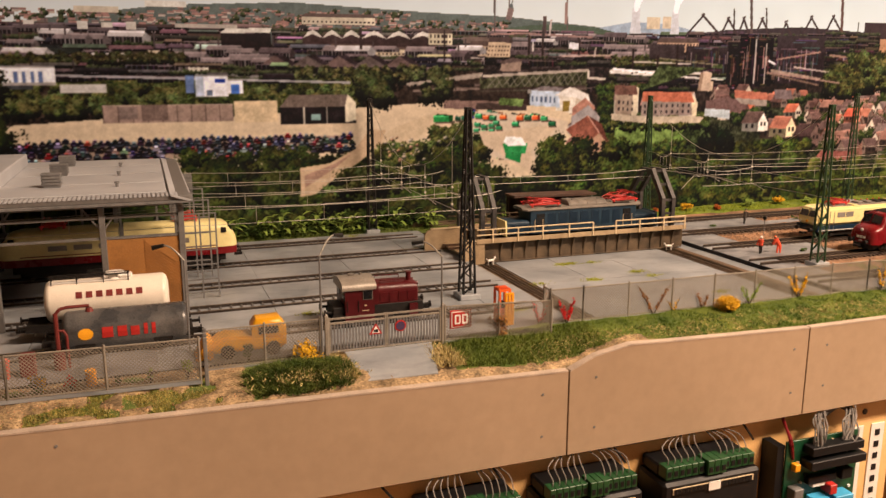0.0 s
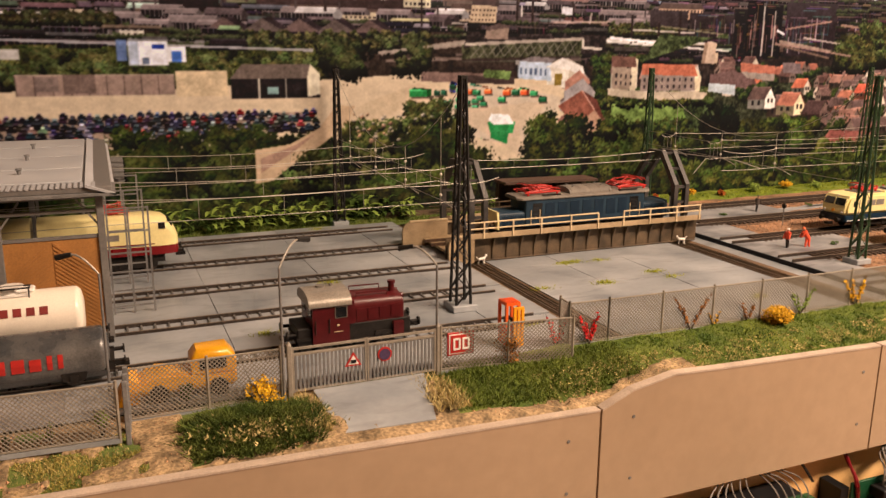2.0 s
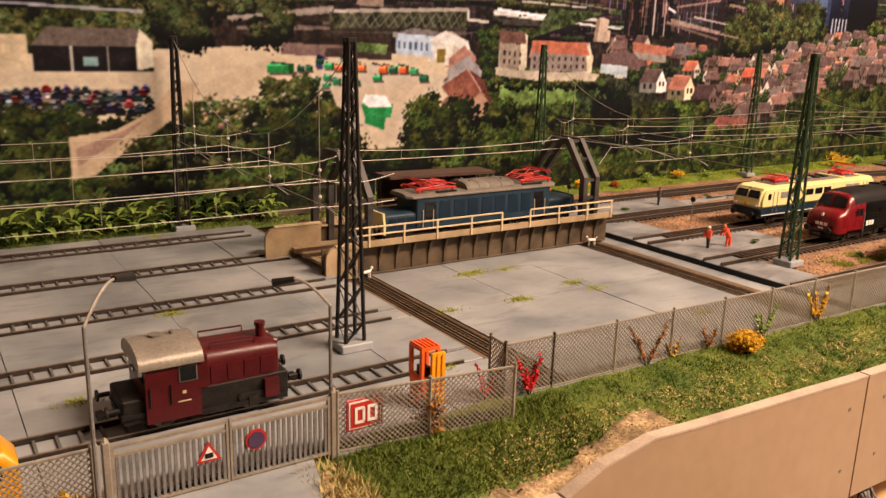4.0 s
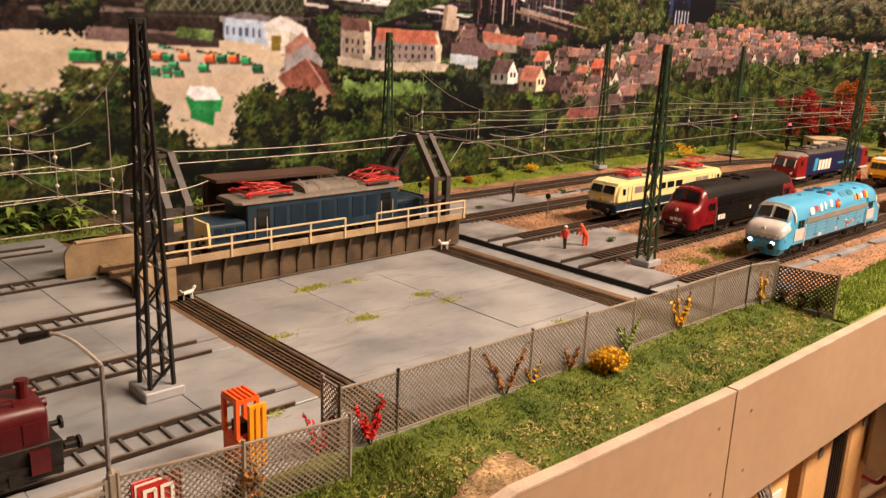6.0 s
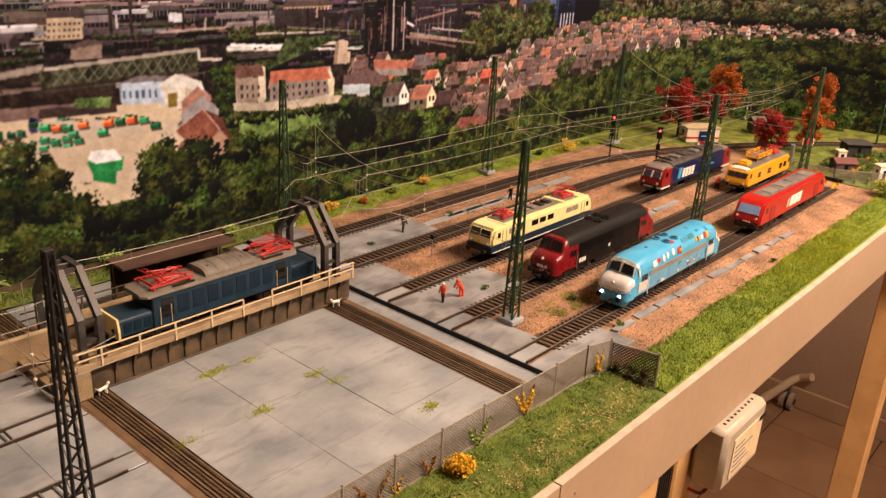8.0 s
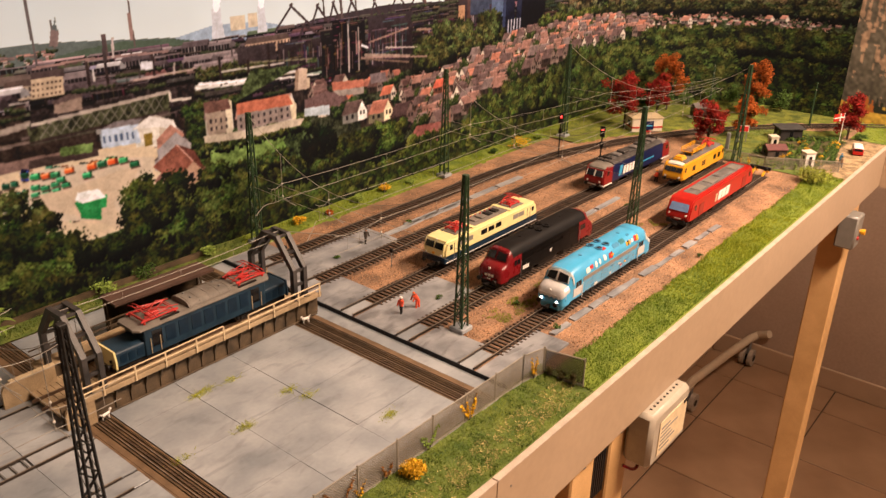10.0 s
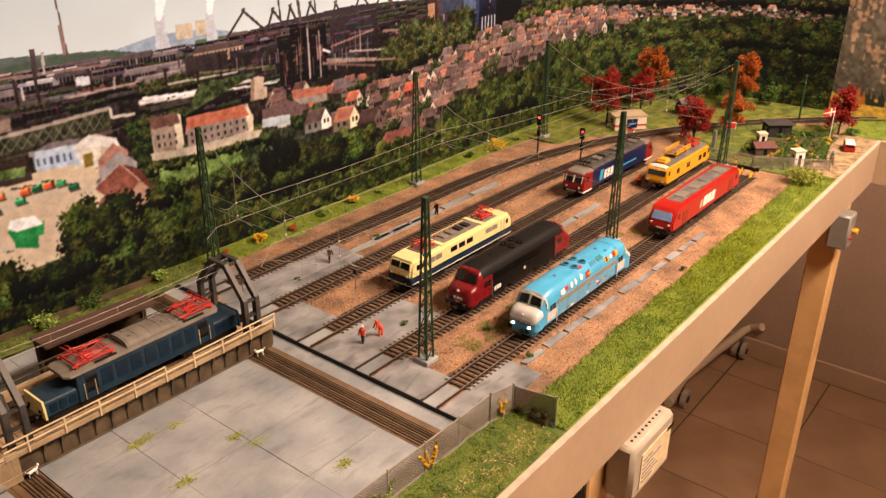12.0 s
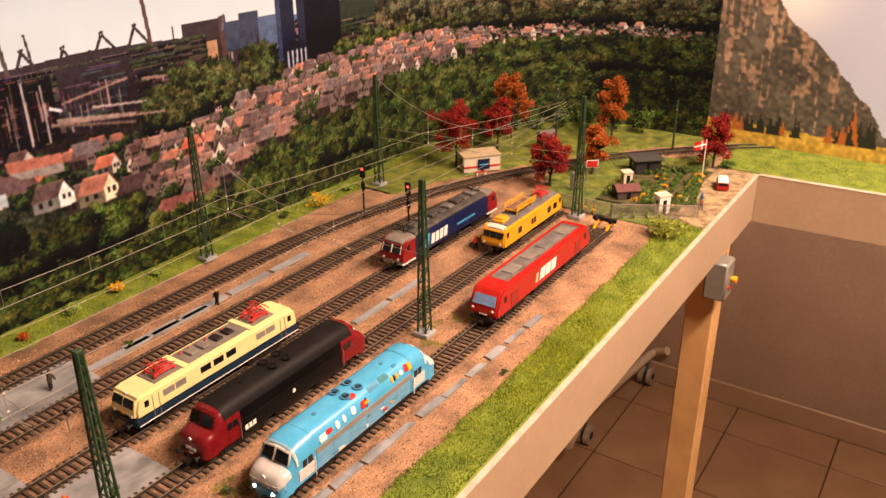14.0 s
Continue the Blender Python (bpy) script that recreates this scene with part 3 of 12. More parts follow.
def scaffold(u0, z0, u1, z1, dark=(34, 27, 30), steel=(92, 68, 62)):
    """A blast furnace front: dark mass crossed by platforms, pipes and uprights."""
    z0, z1 = min(z0, z1), max(z0, z1)
    area(u0, z0, u1, z1, dark)
    for _ in range(int((z1 - z0) / 0.0042)):
        z, a = rng.uniform(z0, z1), rng.uniform(u0, u1 - (u1 - u0) * 0.4)
        area(a, z, a + (u1 - u0) * rng.uniform(0.2, 0.5), z + 0.0013, [v * rng.uniform(0.6, 1.3) for v in steel])
    for _ in range(int((u1 - u0) / 0.0032)):
        u, z = rng.uniform(u0, u1), rng.uniform(z0, z0 + (z1 - z0) * 0.5)
        k = rng.random()
        area(u, z, u + 0.0014, z + (z1 - z0) * rng.uniform(0.2, 0.5), [v * 1.6 for v in steel] if k < 0.25 else [v * rng.uniform(0.5, 1.0) for v in steel])


# sky, paler towards the skyline
sky = np.clip((GZ - 0.23) / 0.12, 0, 1)[..., None]
pic[:] = np.array((218, 226, 216)) * (1 - sky) + np.array((192, 208, 206)) * sky
pic *= (0.985 + 0.03 * WIDE)[..., None]

# ground tones under everything below the skyline
area(U0, Z0, 0.66, 0.262, (52, 42, 36), 0.3)
area(0.66, Z0, 1.42, 0.236, (50, 42, 38), 0.3)
area(1.42, Z0, U1, 0.215, (60, 66, 44), 0.5)
area(0.10, 0.05, 1.60, 0.150, (60, 70, 42), 0.5)
area(0.84, 0.04, 1.60, 0.175, (56, 58, 42), 0.5)
area(U0, Z0, U1, 0.06, (22, 30, 14), 0.5)

# far town and hills
shape([(-0.216, 0.248), (-0.108, 0.261), (0.071, 0.285), (0.216, 0.291), (0.301, 0.287), (0.392, 0.283), (0.504, 0.280), (0.642, 0.269), (0.679, 0.260), (0.680, 0.249), (-0.217, 0.236)], (82,92,84))
shape([(0.600, 0.258), (0.642, 0.268), (0.696, 0.277), (0.760, 0.275), (0.823, 0.262), (0.823, 0.250)], (146,164,178))
shape([(0.668, 0.262), (0.746, 0.257), (0.806, 0.256), (0.892, 0.240), (0.891, 0.221), (0.667, 0.253)], (118,132,150))
shape([(0.470, 0.262), (0.540, 0.270), (0.580, 0.272), (0.640, 0.268), (0.672, 0.262), (0.690, 0.252), (0.690, 0.235), (0.470, 0.239)], (66,82,62))
shape([(1.081, 0.268), (1.139, 0.270), (1.213, 0.275), (1.317, 0.271), (1.437, 0.261), (1.435, 0.227), (1.102, 0.251)], (92,108,130))
shape([(1.413, 0.279), (1.56, 0.290), (1.745, 0.320), (2.2, 0.330), (2.2, 0.188), (1.409, 0.231)], (48,56,42))
# far town speckle belt
town(0.071, 0.282, 0.36, 0.256, 0.0045)
town(0.36, 0.272, 0.50, 0.256, 0.0045)
town(0.50, 0.248, 0.688, 0.236, 0.005)
town(-0.5, 0.276, 0.070, 0.262, 0.005)
area(0.044, 0.289, 0.090, 0.282, (215,210,190))
area(-0.032, 0.281, 0.015, 0.274, (196,180,150))
# factory halls brown belt
area(-0.214, 0.262, 0.186, 0.227, (74,56,48))
area(0.188, 0.261, 0.530, 0.219, (78,60,52))
area(0.529, 0.254, 0.817, 0.207, (70,58,54))
clutter(-0.214, 0.259, 0.186, 0.228, (104,88,86), (58,46,48), (176,164,158))
clutter(0.188, 0.260, 0.817, 0.209, (98,84,82), (54,44,46), (166,154,148))
area(-0.085, 0.265, -0.074, 0.256, (200,190,172))
area(-0.030, 0.264, -0.019, 0.256, (205,198,180))
area(-0.004, 0.263, 0.008, 0.255, (198,188,168))
area(0.022, 0.264, 0.033, 0.256, (198,188,168))
area(0.076, 0.263, 0.147, 0.259, (170,158,140))
shape([(0.126, 0.253), (0.134, 0.259), (0.188, 0.260), (0.186, 0.255)], (214,206,184))
area(0.128, 0.253, 0.187, 0.233, (38,30,30))
arched_halls(0.226, 0.259, 0.300, 0.241, (206,196,176), (62,46,44))
arched_halls(0.301, 0.259, 0.399, 0.239, (214,204,184), (56,42,40))
facade(0.226, 0.277, 0.319, 0.266, (188,172,140))
facade(0.260, 0.241, 0.315, 0.230, (196,180,150))
facade(0.315, 0.238, 0.364, 0.228, (186,166,130))
shape([(0.252, 0.212), (0.278, 0.231), (0.315, 0.231), (0.337, 0.222), (0.337, 0.212)], (84,62,54))
area(0.263, 0.220, 0.300, 0.203, (52,40,40))
facade(0.391, 0.261, 0.423, 0.242, (190,176,140))
area(0.439, 0.254, 0.508, 0.245, (100,82,72))
facade(0.448, 0.245, 0.509, 0.228, (176,152,124))
area(0.488, 0.228, 0.526, 0.213, (90,78,68))
saw_roofs(0.126, 0.224, 0.213, 0.210, (78,58,52))
facade(0.083, 0.221, 0.111, 0.206, (196,184,160))
area(-0.034, 0.224, 0.083, 0.213, (52,46,46))
stroke(-0.220, 0.215, 0.079, 0.208, 0.0034, (118,112,106))
stroke(0.079, 0.208, 0.285, 0.195, 0.0034, (112,106,100))
stroke(-0.219, 0.222, 0.086, 0.221, 0.0021, (86,78,74))
pylon(0.225, 0.234, 0.223, 0.182, (60,50,44))
# long sheds of the works, the nearer ones larger
for z in np.linspace(0.256, 0.216, 15):
    for _ in range(6):
        u, big = rng.uniform(-0.25, 0.80), rng.uniform(0.7, 1.3) * (1.0 + (0.256 - z) * 12)
        if not (0.22 < u < 0.40 and z > 0.236):
            big_shed(u, z, 0.034 * big, 0.0085 * big)
# conveyor bridge
shape([(0.360, 0.194), (0.463, 0.207), (0.631, 0.213), (0.631, 0.206), (0.464, 0.200), (0.364, 0.189)], (138,120,104))
truss(0.463, 0.204, 0.628, 0.184, (70,66,52))
stroke(0.368, 0.184, 0.592, 0.190, 0.0028, (112,92,78))
stroke(0.455, 0.190, 0.683, 0.183, 0.0034, (96,80,72))
stroke(0.631, 0.210, 0.817, 0.204, 0.0034, (150,140,130))
area(0.636, 0.204, 0.819, 0.184, (50,44,44))
clutter(0.627, 0.212, 0.881, 0.182, (72,60,56), (40,36,36), (140,126,112))
stroke(0.663, 0.207, 0.859, 0.195, 0.0028, (168,160,148))
# green belts
woods(-0.219, 0.225, -0.043, 0.215, 0.0037, (56,66,40))
woods(-0.054, 0.228, 0.086, 0.218, 0.0030, (52,60,40))
clutter(0.214, 0.226, 0.423, 0.199, (92,78,76), (44,36,40), (150,136,128))
for k in range(5):
    shape([(0.170 + 0.040 * k, 0.214), (0.190 + 0.040 * k, 0.228), (0.213 + 0.040 * k, 0.214)], (96 - 6 * (k % 2), 76, 70))
    shape([(0.190 + 0.040 * k, 0.228), (0.200 + 0.040 * k, 0.229), (0.222 + 0.040 * k, 0.215), (0.213 + 0.040 * k, 0.214)], (52, 42, 44))
    area(0.174 + 0.040 * k, 0.205, 0.212 + 0.040 * k, 0.214, (34, 28, 32))
woods(0.214, 0.213, 0.423, 0.196, 0.0042, (66,80,50), 0.6)
woods(0.626, 0.229, 0.817, 0.215, 0.0030, (62,74,46))
woods(-0.5, 0.196, 0.299, 0.160, 0.0065, (62,78,44))
clutter(-0.5, 0.214, 0.215, 0.200, (84,72,72), (46,38,42), (140,128,122))
stroke(-0.220, 0.2085, 0.285, 0.1945, 0.0026, (150,144,140))
area(-0.146, 0.214, -0.057, 0.193, (226,222,214))
for k in range(4):
    area(-0.100 + 0.0085 * k, 0.196, -0.096 + 0.0085 * k, 0.208, (96, 112, 150))
stroke(-0.146, 0.214, -0.057, 0.214, 0.0016, (130, 124, 118))
area(-0.146, 0.193, -0.057, 0.196, (150, 140, 130))
area(-0.115, 0.193, -0.081, 0.189, (60,60,60))
area(0.095, 0.204, 0.133, 0.179, (228,224,220))
area(0.131, 0.197, 0.151, 0.182, (224,220,216))
area(0.084, 0.204, 0.094, 0.183, (90,110,150))
area(0.095, 0.204, 0.104, 0.179, (170, 178, 190))
stroke(0.095, 0.204, 0.133, 0.204, 0.0014, (120, 116, 112))
area(0.118, 0.200, 0.130, 0.195, (40, 60, 140))
area(0.108, 0.186, 0.114, 0.1795, (96, 104, 120))
area(0.136, 0.193, 0.146, 0.182, (70,110,190))
area(-0.054, 0.194, -0.004, 0.184, (178,170,156))
# sand yard
shape([(-0.229, 0.141), (-0.113, 0.148), (-0.013, 0.154), (0.142, 0.155), (0.299, 0.163), (0.407, 0.169), (0.602, 0.159), (0.649, 0.126), (0.604, 0.102), (0.551, 0.065), (0.391, 0.056), (0.208, 0.065), (-0.236, 0.086)], (206,178,138), 0.05)
area(-0.011, 0.169, 0.138, 0.149, (150,122,104))
for k in range(9):
    area(-0.011 + 0.0165 * k, 0.149, -0.0095 + 0.0165 * k, 0.169, (96, 76, 66))
stroke(-0.011, 0.169, 0.138, 0.169, 0.0014, (176, 150, 128))
area(0.007, 0.168, 0.028, 0.153, (126,104,92))
area(0.032, 0.170, 0.062, 0.151, (112,90,78))
area(0.139, 0.173, 0.191, 0.147, (206,176,130))
open_shed(0.195, 0.180, 0.291, 0.144, (104,88,76), (40,34,34), (214,196,158))
shape([(-0.229, 0.126), (0.285, 0.128), (0.262, 0.112), (0.21, 0.096), (-0.229, 0.096)], (158, 130, 106))
car_rows(-0.229, 0.1275, 0.293, 0.097)
shape([(0.208, 0.065), (0.216, 0.094), (0.297, 0.105), (0.344, 0.137), (0.407, 0.158), (0.423, 0.154), (0.359, 0.111), (0.297, 0.076), (0.266, 0.059)], (196,168,128), 0.05)
area(0.299, 0.178, 0.314, 0.173, (120,100,80))
shape([(0.411, 0.171), (0.527, 0.168), (0.532, 0.155), (0.411, 0.160)], (124,96,84))

# containers
crate(0.397, 0.153, 0.425, 0.142, (40,130,60))
crate(0.454, 0.157, 0.466, 0.146, (226,96,40))
crate(0.489, 0.154, 0.503, 0.143, (224,92,40))
crate(0.509, 0.153, 0.520, 0.143, (60,60,50))
crate(0.521, 0.152, 0.534, 0.143, (214,92,44))
crate(0.539, 0.152, 0.554, 0.141, (60,150,80))
crate(0.565, 0.144, 0.576, 0.133, (40,120,60))
crate(0.510, 0.146, 0.519, 0.135, (56,140,80))
crate(0.448, 0.160, 0.458, 0.147, (46,60,150))
bins(0.430, 0.150, 0.500, 0.126)
woods(0.425, 0.118, 0.465, 0.136, 0.0042, (58, 78, 44), 0.6)
crate(0.496, 0.122, 0.529, 0.112, (232,228,214))
crate(0.495, 0.113, 0.531, 0.098, (44,136,64))
crate(0.490, 0.100, 0.520, 0.090, (60,170,80))
# round hall
area(0.538, 0.181, 0.579, 0.164, (130,136,140))
area(0.535, 0.184, 0.583, 0.179, (150,142,130))
area(0.579, 0.178, 0.629, 0.155, (200,188,164))
shape([(0.575, 0.176), (0.602, 0.189), (0.630, 0.176)], (176,160,140))
area(0.591, 0.170, 0.604, 0.156, (150,120,50))
# meadow and street
shape([(0.667, 0.132), (0.783, 0.128), (0.797, 0.106), (0.673, 0.104)], (110,142,62))
area(0.671, 0.146, 0.833, 0.133, (150,136,112))
woods(0.646, 0.190, 0.678, 0.101, 0.0045, (48,66,34))
# gabled row
gable_front(0.605, 0.173, 0.640, 0.154, (132,108,98), (196,178,156))
gable_front(0.600, 0.162, 0.646, 0.141, (128,106,96), (186,166,144))
gable_front(0.597, 0.149, 0.651, 0.124, (120,98,88), (190,168,142))
gable_front(0.595, 0.138, 0.667, 0.090, (136,94,80), (170,140,112))
# upper street houses
house(0.672, 0.188, 0.713, 0.147, (112,88,80), (190,174,150))
house(0.718, 0.179, 0.814, 0.142, (168,122,104), (176,160,144))
woods(0.665, 0.128, 0.835, 0.140, 0.0055, (60, 80, 44), 0.7)
woods(0.700, 0.176, 0.722, 0.190, 0.005, (56, 72, 42))
area(0.722, 0.167, 0.743, 0.144, (196,180,160))
silo(0.820, 0.207, 0.841, 0.180, (186,160,128))
# steelworks
shape([(0.777, 0.207), (0.780, 0.236), (0.803, 0.262), (0.862, 0.269), (0.999, 0.275), (1.169, 0.267), (1.335, 0.260), (1.348, 0.186), (0.778, 0.197)], (54,44,46))
clutter(0.788, 0.262, 1.347, 0.195, (84,68,68), (38,32,38), (136,112,104))
facade(0.740, 0.253, 0.811, 0.236, (176,140,110))
area(0.727, 0.247, 0.786, 0.226, (60,50,50))
a_frame(0.816, 0.288, 0.788, 0.260, 0.848, 0.261)
a_frame(0.835, 0.262, 0.823, 0.238, 0.865, 0.247)
a_frame(0.861, 0.284, 0.849, 0.261, 0.880, 0.261)
a_frame(0.889, 0.285, 0.881, 0.263, 0.900, 0.263)
a_frame(0.923, 0.285, 0.914, 0.267, 0.935, 0.267)
a_frame(0.968, 0.281, 0.961, 0.263, 0.979, 0.263)
a_frame(1.016, 0.289, 1.001, 0.263, 1.035, 0.267)
a_frame(1.059, 0.291, 1.045, 0.265, 1.078, 0.268)
stroke(0.870, 0.300, 0.873, 0.263, 0.0028, (60,46,44))
stroke(0.894, 0.376, 0.905, 0.262, 0.0048, (84,66,62))
stroke(0.929, 0.302, 0.933, 0.264, 0.0028, (66,52,50))
stroke(1.069, 0.384, 1.082, 0.222, 0.0055, (92,62,54))
stroke(0.590, 0.348, 0.593, 0.264, 0.0021, (90,72,66))
stroke(0.483, 0.344, 0.484, 0.259, 0.0028, (84,74,70))
stroke(0.558, 0.282, 0.559, 0.257, 0.0048, (80,60,56))
stroke(0.505, 0.302, 0.505, 0.273, 0.0028, (90,80,74))
scaffold(0.864, 0.251, 0.893, 0.185)
scaffold(0.886, 0.262, 0.912, 0.187)
scaffold(0.905, 0.255, 0.928, 0.185)
scaffold(0.921, 0.257, 0.948, 0.188)
stroke(0.893, 0.247, 0.899, 0.188, 0.0021, (150,132,116))
stroke(0.927, 0.247, 0.929, 0.188, 0.0021, (160,142,128))
stroke(0.939, 0.256, 0.939, 0.190, 0.0021, (150,134,120))
stroke(0.887, 0.230, 0.891, 0.184, 0.0021, (140,120,106))
stroke(0.940, 0.225, 0.955, 0.219, 0.0028, (190,180,172))
stroke(0.946, 0.205, 1.031, 0.191, 0.0028, (160,136,118))
stroke(0.942, 0.244, 1.005, 0.222, 0.0028, (120,96,82))
scaffold(0.955, 0.190, 1.05, 0.262, (54, 44, 46), (96, 82, 82))
scaffold(1.05, 0.205, 1.17, 0.262, (50, 42, 45), (92, 80, 80))
scaffold(1.17, 0.215, 1.29, 0.256, (56, 46, 48), (96, 84, 82))
scaffold(0.79, 0.205, 0.865, 0.245, (52, 43, 44), (94, 82, 80))
scaffold(0.866, 0.186, 0.884, 0.250, (30, 24, 27))
scaffold(0.886, 0.186, 0.913, 0.263, (20, 16, 20))
scaffold(0.918, 0.186, 0.948, 0.258, (22, 18, 22))
stroke(0.9155, 0.190, 0.9155, 0.256, 0.0018, (176, 164, 152))
stroke(0.8995, 0.188, 0.8995, 0.246, 0.0013, (150, 132, 118))
stroke(0.935, 0.190, 0.935, 0.250, 0.0013, (160, 144, 130))
# cooling towers, blocks
cooling_tower(0.702, 0.295, 0.0192, 0.0336)
cooling_tower(0.768, 0.293, 0.0160, 0.0320)
area(0.721, 0.284, 0.742, 0.268, (206,184,146))
area(0.747, 0.285, 0.761, 0.269, (200,178,142))
# far right works (seen later)
area(1.124, 0.284, 1.189, 0.242, (60,46,46))
area(1.182, 0.286, 1.193, 0.237, (88,60,52))
area(1.190, 0.278, 1.243, 0.241, (62,68,84))
area(1.215, 0.285, 1.250, 0.255, (58,64,80))
area(1.248, 0.277, 1.312, 0.232, (84,98,124))
stroke(1.191, 0.288, 1.187, 0.268, 0.0028, (90,96,110))
area(1.330, 0.333, 1.412, 0.191, (40,36,44))
area(1.311, 0.224, 1.343, 0.194, (210,206,200))
area(1.295, 0.226, 1.310, 0.198, (60,64,80))
shape([(1.409, 0.233), (1.442, 0.233), (1.461, 0.222), (1.408, 0.223)], (224,220,210))
area(1.408, 0.226, 1.459, 0.190, (54,50,48))
area(1.159, 0.259, 1.176, 0.230, (180,130,90))
clutter(1.049, 0.266, 1.159, 0.170, (74,60,54), (50,44,42), (130,106,88))
stroke(1.058, 0.233, 1.159, 0.226, 0.0034, (140,110,92))
stroke(0.946, 0.210, 1.051, 0.195, 0.0041, (150,126,108))
stroke(0.938, 0.206, 1.042, 0.187, 0.0028, (120,96,80))
clutter(1.410, 0.247, 1.925, 0.164, (96,80,62), (60,66,46), (150,110,90))
stroke(1.462, 0.238, 1.641, 0.225, 0.0021, (130,100,84))
# trees band between works and village
woods(1.055, 0.214, 1.137, 0.176, 0.0095, (60,74,44))
woods(1.100, 0.232, 1.194, 0.176, 0.0095, (62,78,46))
woods(1.218, 0.236, 1.287, 0.186, 0.0095, (58,72,42))
woods(1.462, 0.232, 1.816, 0.166, 0.0060, (62,78,48))
woods(1.579, 0.224, 1.816, 0.178, 0.0060, (70,92,52))
# pale pipes in front of the works
for u0, z0, u1, z1, wd, c in ((0.631, 0.211, 0.817, 0.205, 0.0030, (176, 166, 152)), (0.663, 0.208, 0.859, 0.196, 0.0024, (206, 196, 180)), (0.36, 0.192, 0.463, 0.2035, 0.0036, (150, 134, 116)), (0.463, 0.2035, 0.631, 0.2095, 0.0036, (162, 146, 128)), (0.368, 0.183, 0.592, 0.1885, 0.0026, (120, 100, 88)), (0.70, 0.222, 0.80, 0.219, 0.0020, (190, 176, 160)), (0.45, 0.226, 0.53, 0.223, 0.0018, (170, 156, 142)), (0.955, 0.226, 1.04, 0.238, 0.0024, (150, 116, 100)), (0.99, 0.215, 1.06, 0.207, 0.0022, (180, 160, 146)), (0.94, 0.2245, 0.953, 0.2195, 0.0032, (214, 206, 200))):
    stroke(u0, z0, u1, z1, wd, c)
for u, za, zb, wd in ((0.300, 0.236, 0.262, 0.0030), (0.412, 0.222, 0.262, 0.0022), (0.535, 0.214, 0.262, 0.0030), (0.556, 0.212, 0.258, 0.0034), (0.612, 0.224, 0.258, 0.0026), (0.655, 0.206, 0.240, 0.0040), (0.700, 0.205, 0.240, 0.0030), (0.742, 0.204, 0.232, 0.0036), (0.775, 0.206, 0.246, 0.0026)):
    stroke(u, za, u, zb, wd, (52, 40, 38))


# the village: roofs from the works down to the wood's edge
for z in np.linspace(0.205, 0.06, 52):
    for _ in range(8):
        u = rng.uniform(0.84, 1.92)
        low = np.interp(u, [0.84, 0.95, 1.08, 1.20, 1.32, 1.45, 1.62, 1.92], [0.135, 0.105, 0.060, 0.085, 0.104, 0.116, 0.140, 0.165])
        top = np.interp(u, [0.84, 0.95, 1.10, 1.20, 1.32, 1.45, 1.62, 1.92], [0.172, 0.172, 0.155, 0.168, 0.190, 0.200, 0.202, 0.195])
        if low < z < top:
            far = (z - low) / (top - low + 1e-6)
            s = (0.040 - 0.018 * far) * np.interp(u, [0.9, 1.3, 1.9], [1.0, 0.80, 0.40]) * rng.uniform(0.8, 1.15)
            k = rng.random()
            roof = (104, 76, 68) if k < 0.40 else (158, 96, 76) if k < 0.66 else (122, 92, 82) if k < 0.90 else (196, 106, 76)
            wall = (192, 172, 146) if rng.random() < 0.26 else (124, 102, 88)
            row_house(u, z, s * 0.88, roof, wall, rng.random() < 0.42)
            if rng.random() < 0.75:
                for _ in range(3):
                    crown(u + s * rng.uniform(0.4, 1.0), z + s * rng.uniform(-0.15, 0.2), s * rng.uniform(0.16, 0.36), (60, 78, 44))
row_house(1.130, 0.140, 0.030, (178, 112, 80), (224, 214, 190), False)
row_house(1.160, 0.168, 0.020, (196, 112, 84), (200, 170, 150), False)
row_house(0.930, 0.118, 0.036, (100, 78, 70), (232, 220, 196), False)
row_house(0.985, 0.108, 0.038, (176, 108, 84), (222, 198, 150), False)
row_house(1.035, 0.094, 0.040, (82, 62, 58), (110, 86, 76), False)
shape([(1.03, 0.050), (1.10, 0.050), (1.12, 0.078), (1.06, 0.080)], (150, 92, 82))
shape([(1.10, 0.050), (1.15, 0.046), (1.14, 0.090), (1.115, 0.078)], (120, 84, 70))
row_house(1.215, 0.085, 0.026, (170, 108, 86), (196, 164, 136), False)
for u, z, s in ((1.60, 0.176, 0.012), (1.67, 0.183, 0.012), (1.74, 0.186, 0.010), (1.82, 0.178, 0.016), (1.95, 0.178, 0.010), (1.99, 0.176, 0.009), (2.04, 0.180, 0.008)):
    area(u, z, u + s * 2.2, z + s * 0.5, (188, 130, 104))
    area(u, z - s * 0.25, u + s * 2.1, z, (200, 176, 150))

# wooded hill to the right
woods(1.50, 0.215, 2.22, 0.300, 0.010, (76, 86, 62), 0.7)
# gasholders and the trees before them
area(1.281, 0.213, 1.317, 0.30, (36, 38, 54))
area(1.281, 0.213, 1.290, 0.30, (58, 64, 88))
area(1.322, 0.182, 1.414, 0.30, (25, 23, 30))
area(1.322, 0.182, 1.338, 0.30, (42, 44, 60))
for k in range(5):
    area(1.298 + 0.0088 * k, 0.190, 1.3015 + 0.0088 * k, 0.224, (164, 158, 160))
    area(1.3015 + 0.0088 * k, 0.190, 1.3062 + 0.0088 * k, 0.224, (30, 32, 46))
woods(1.06, 0.172, 1.15, 0.208, 0.0085, (64, 78, 46))
woods(1.14, 0.182, 1.27, 0.220, 0.0085, (68, 84, 50))
woods(1.40, 0.204, 1.66, 0.216, 0.006, (70, 88, 46))
town(1.62, 0.172, 2.16, 0.204, 0.0075)
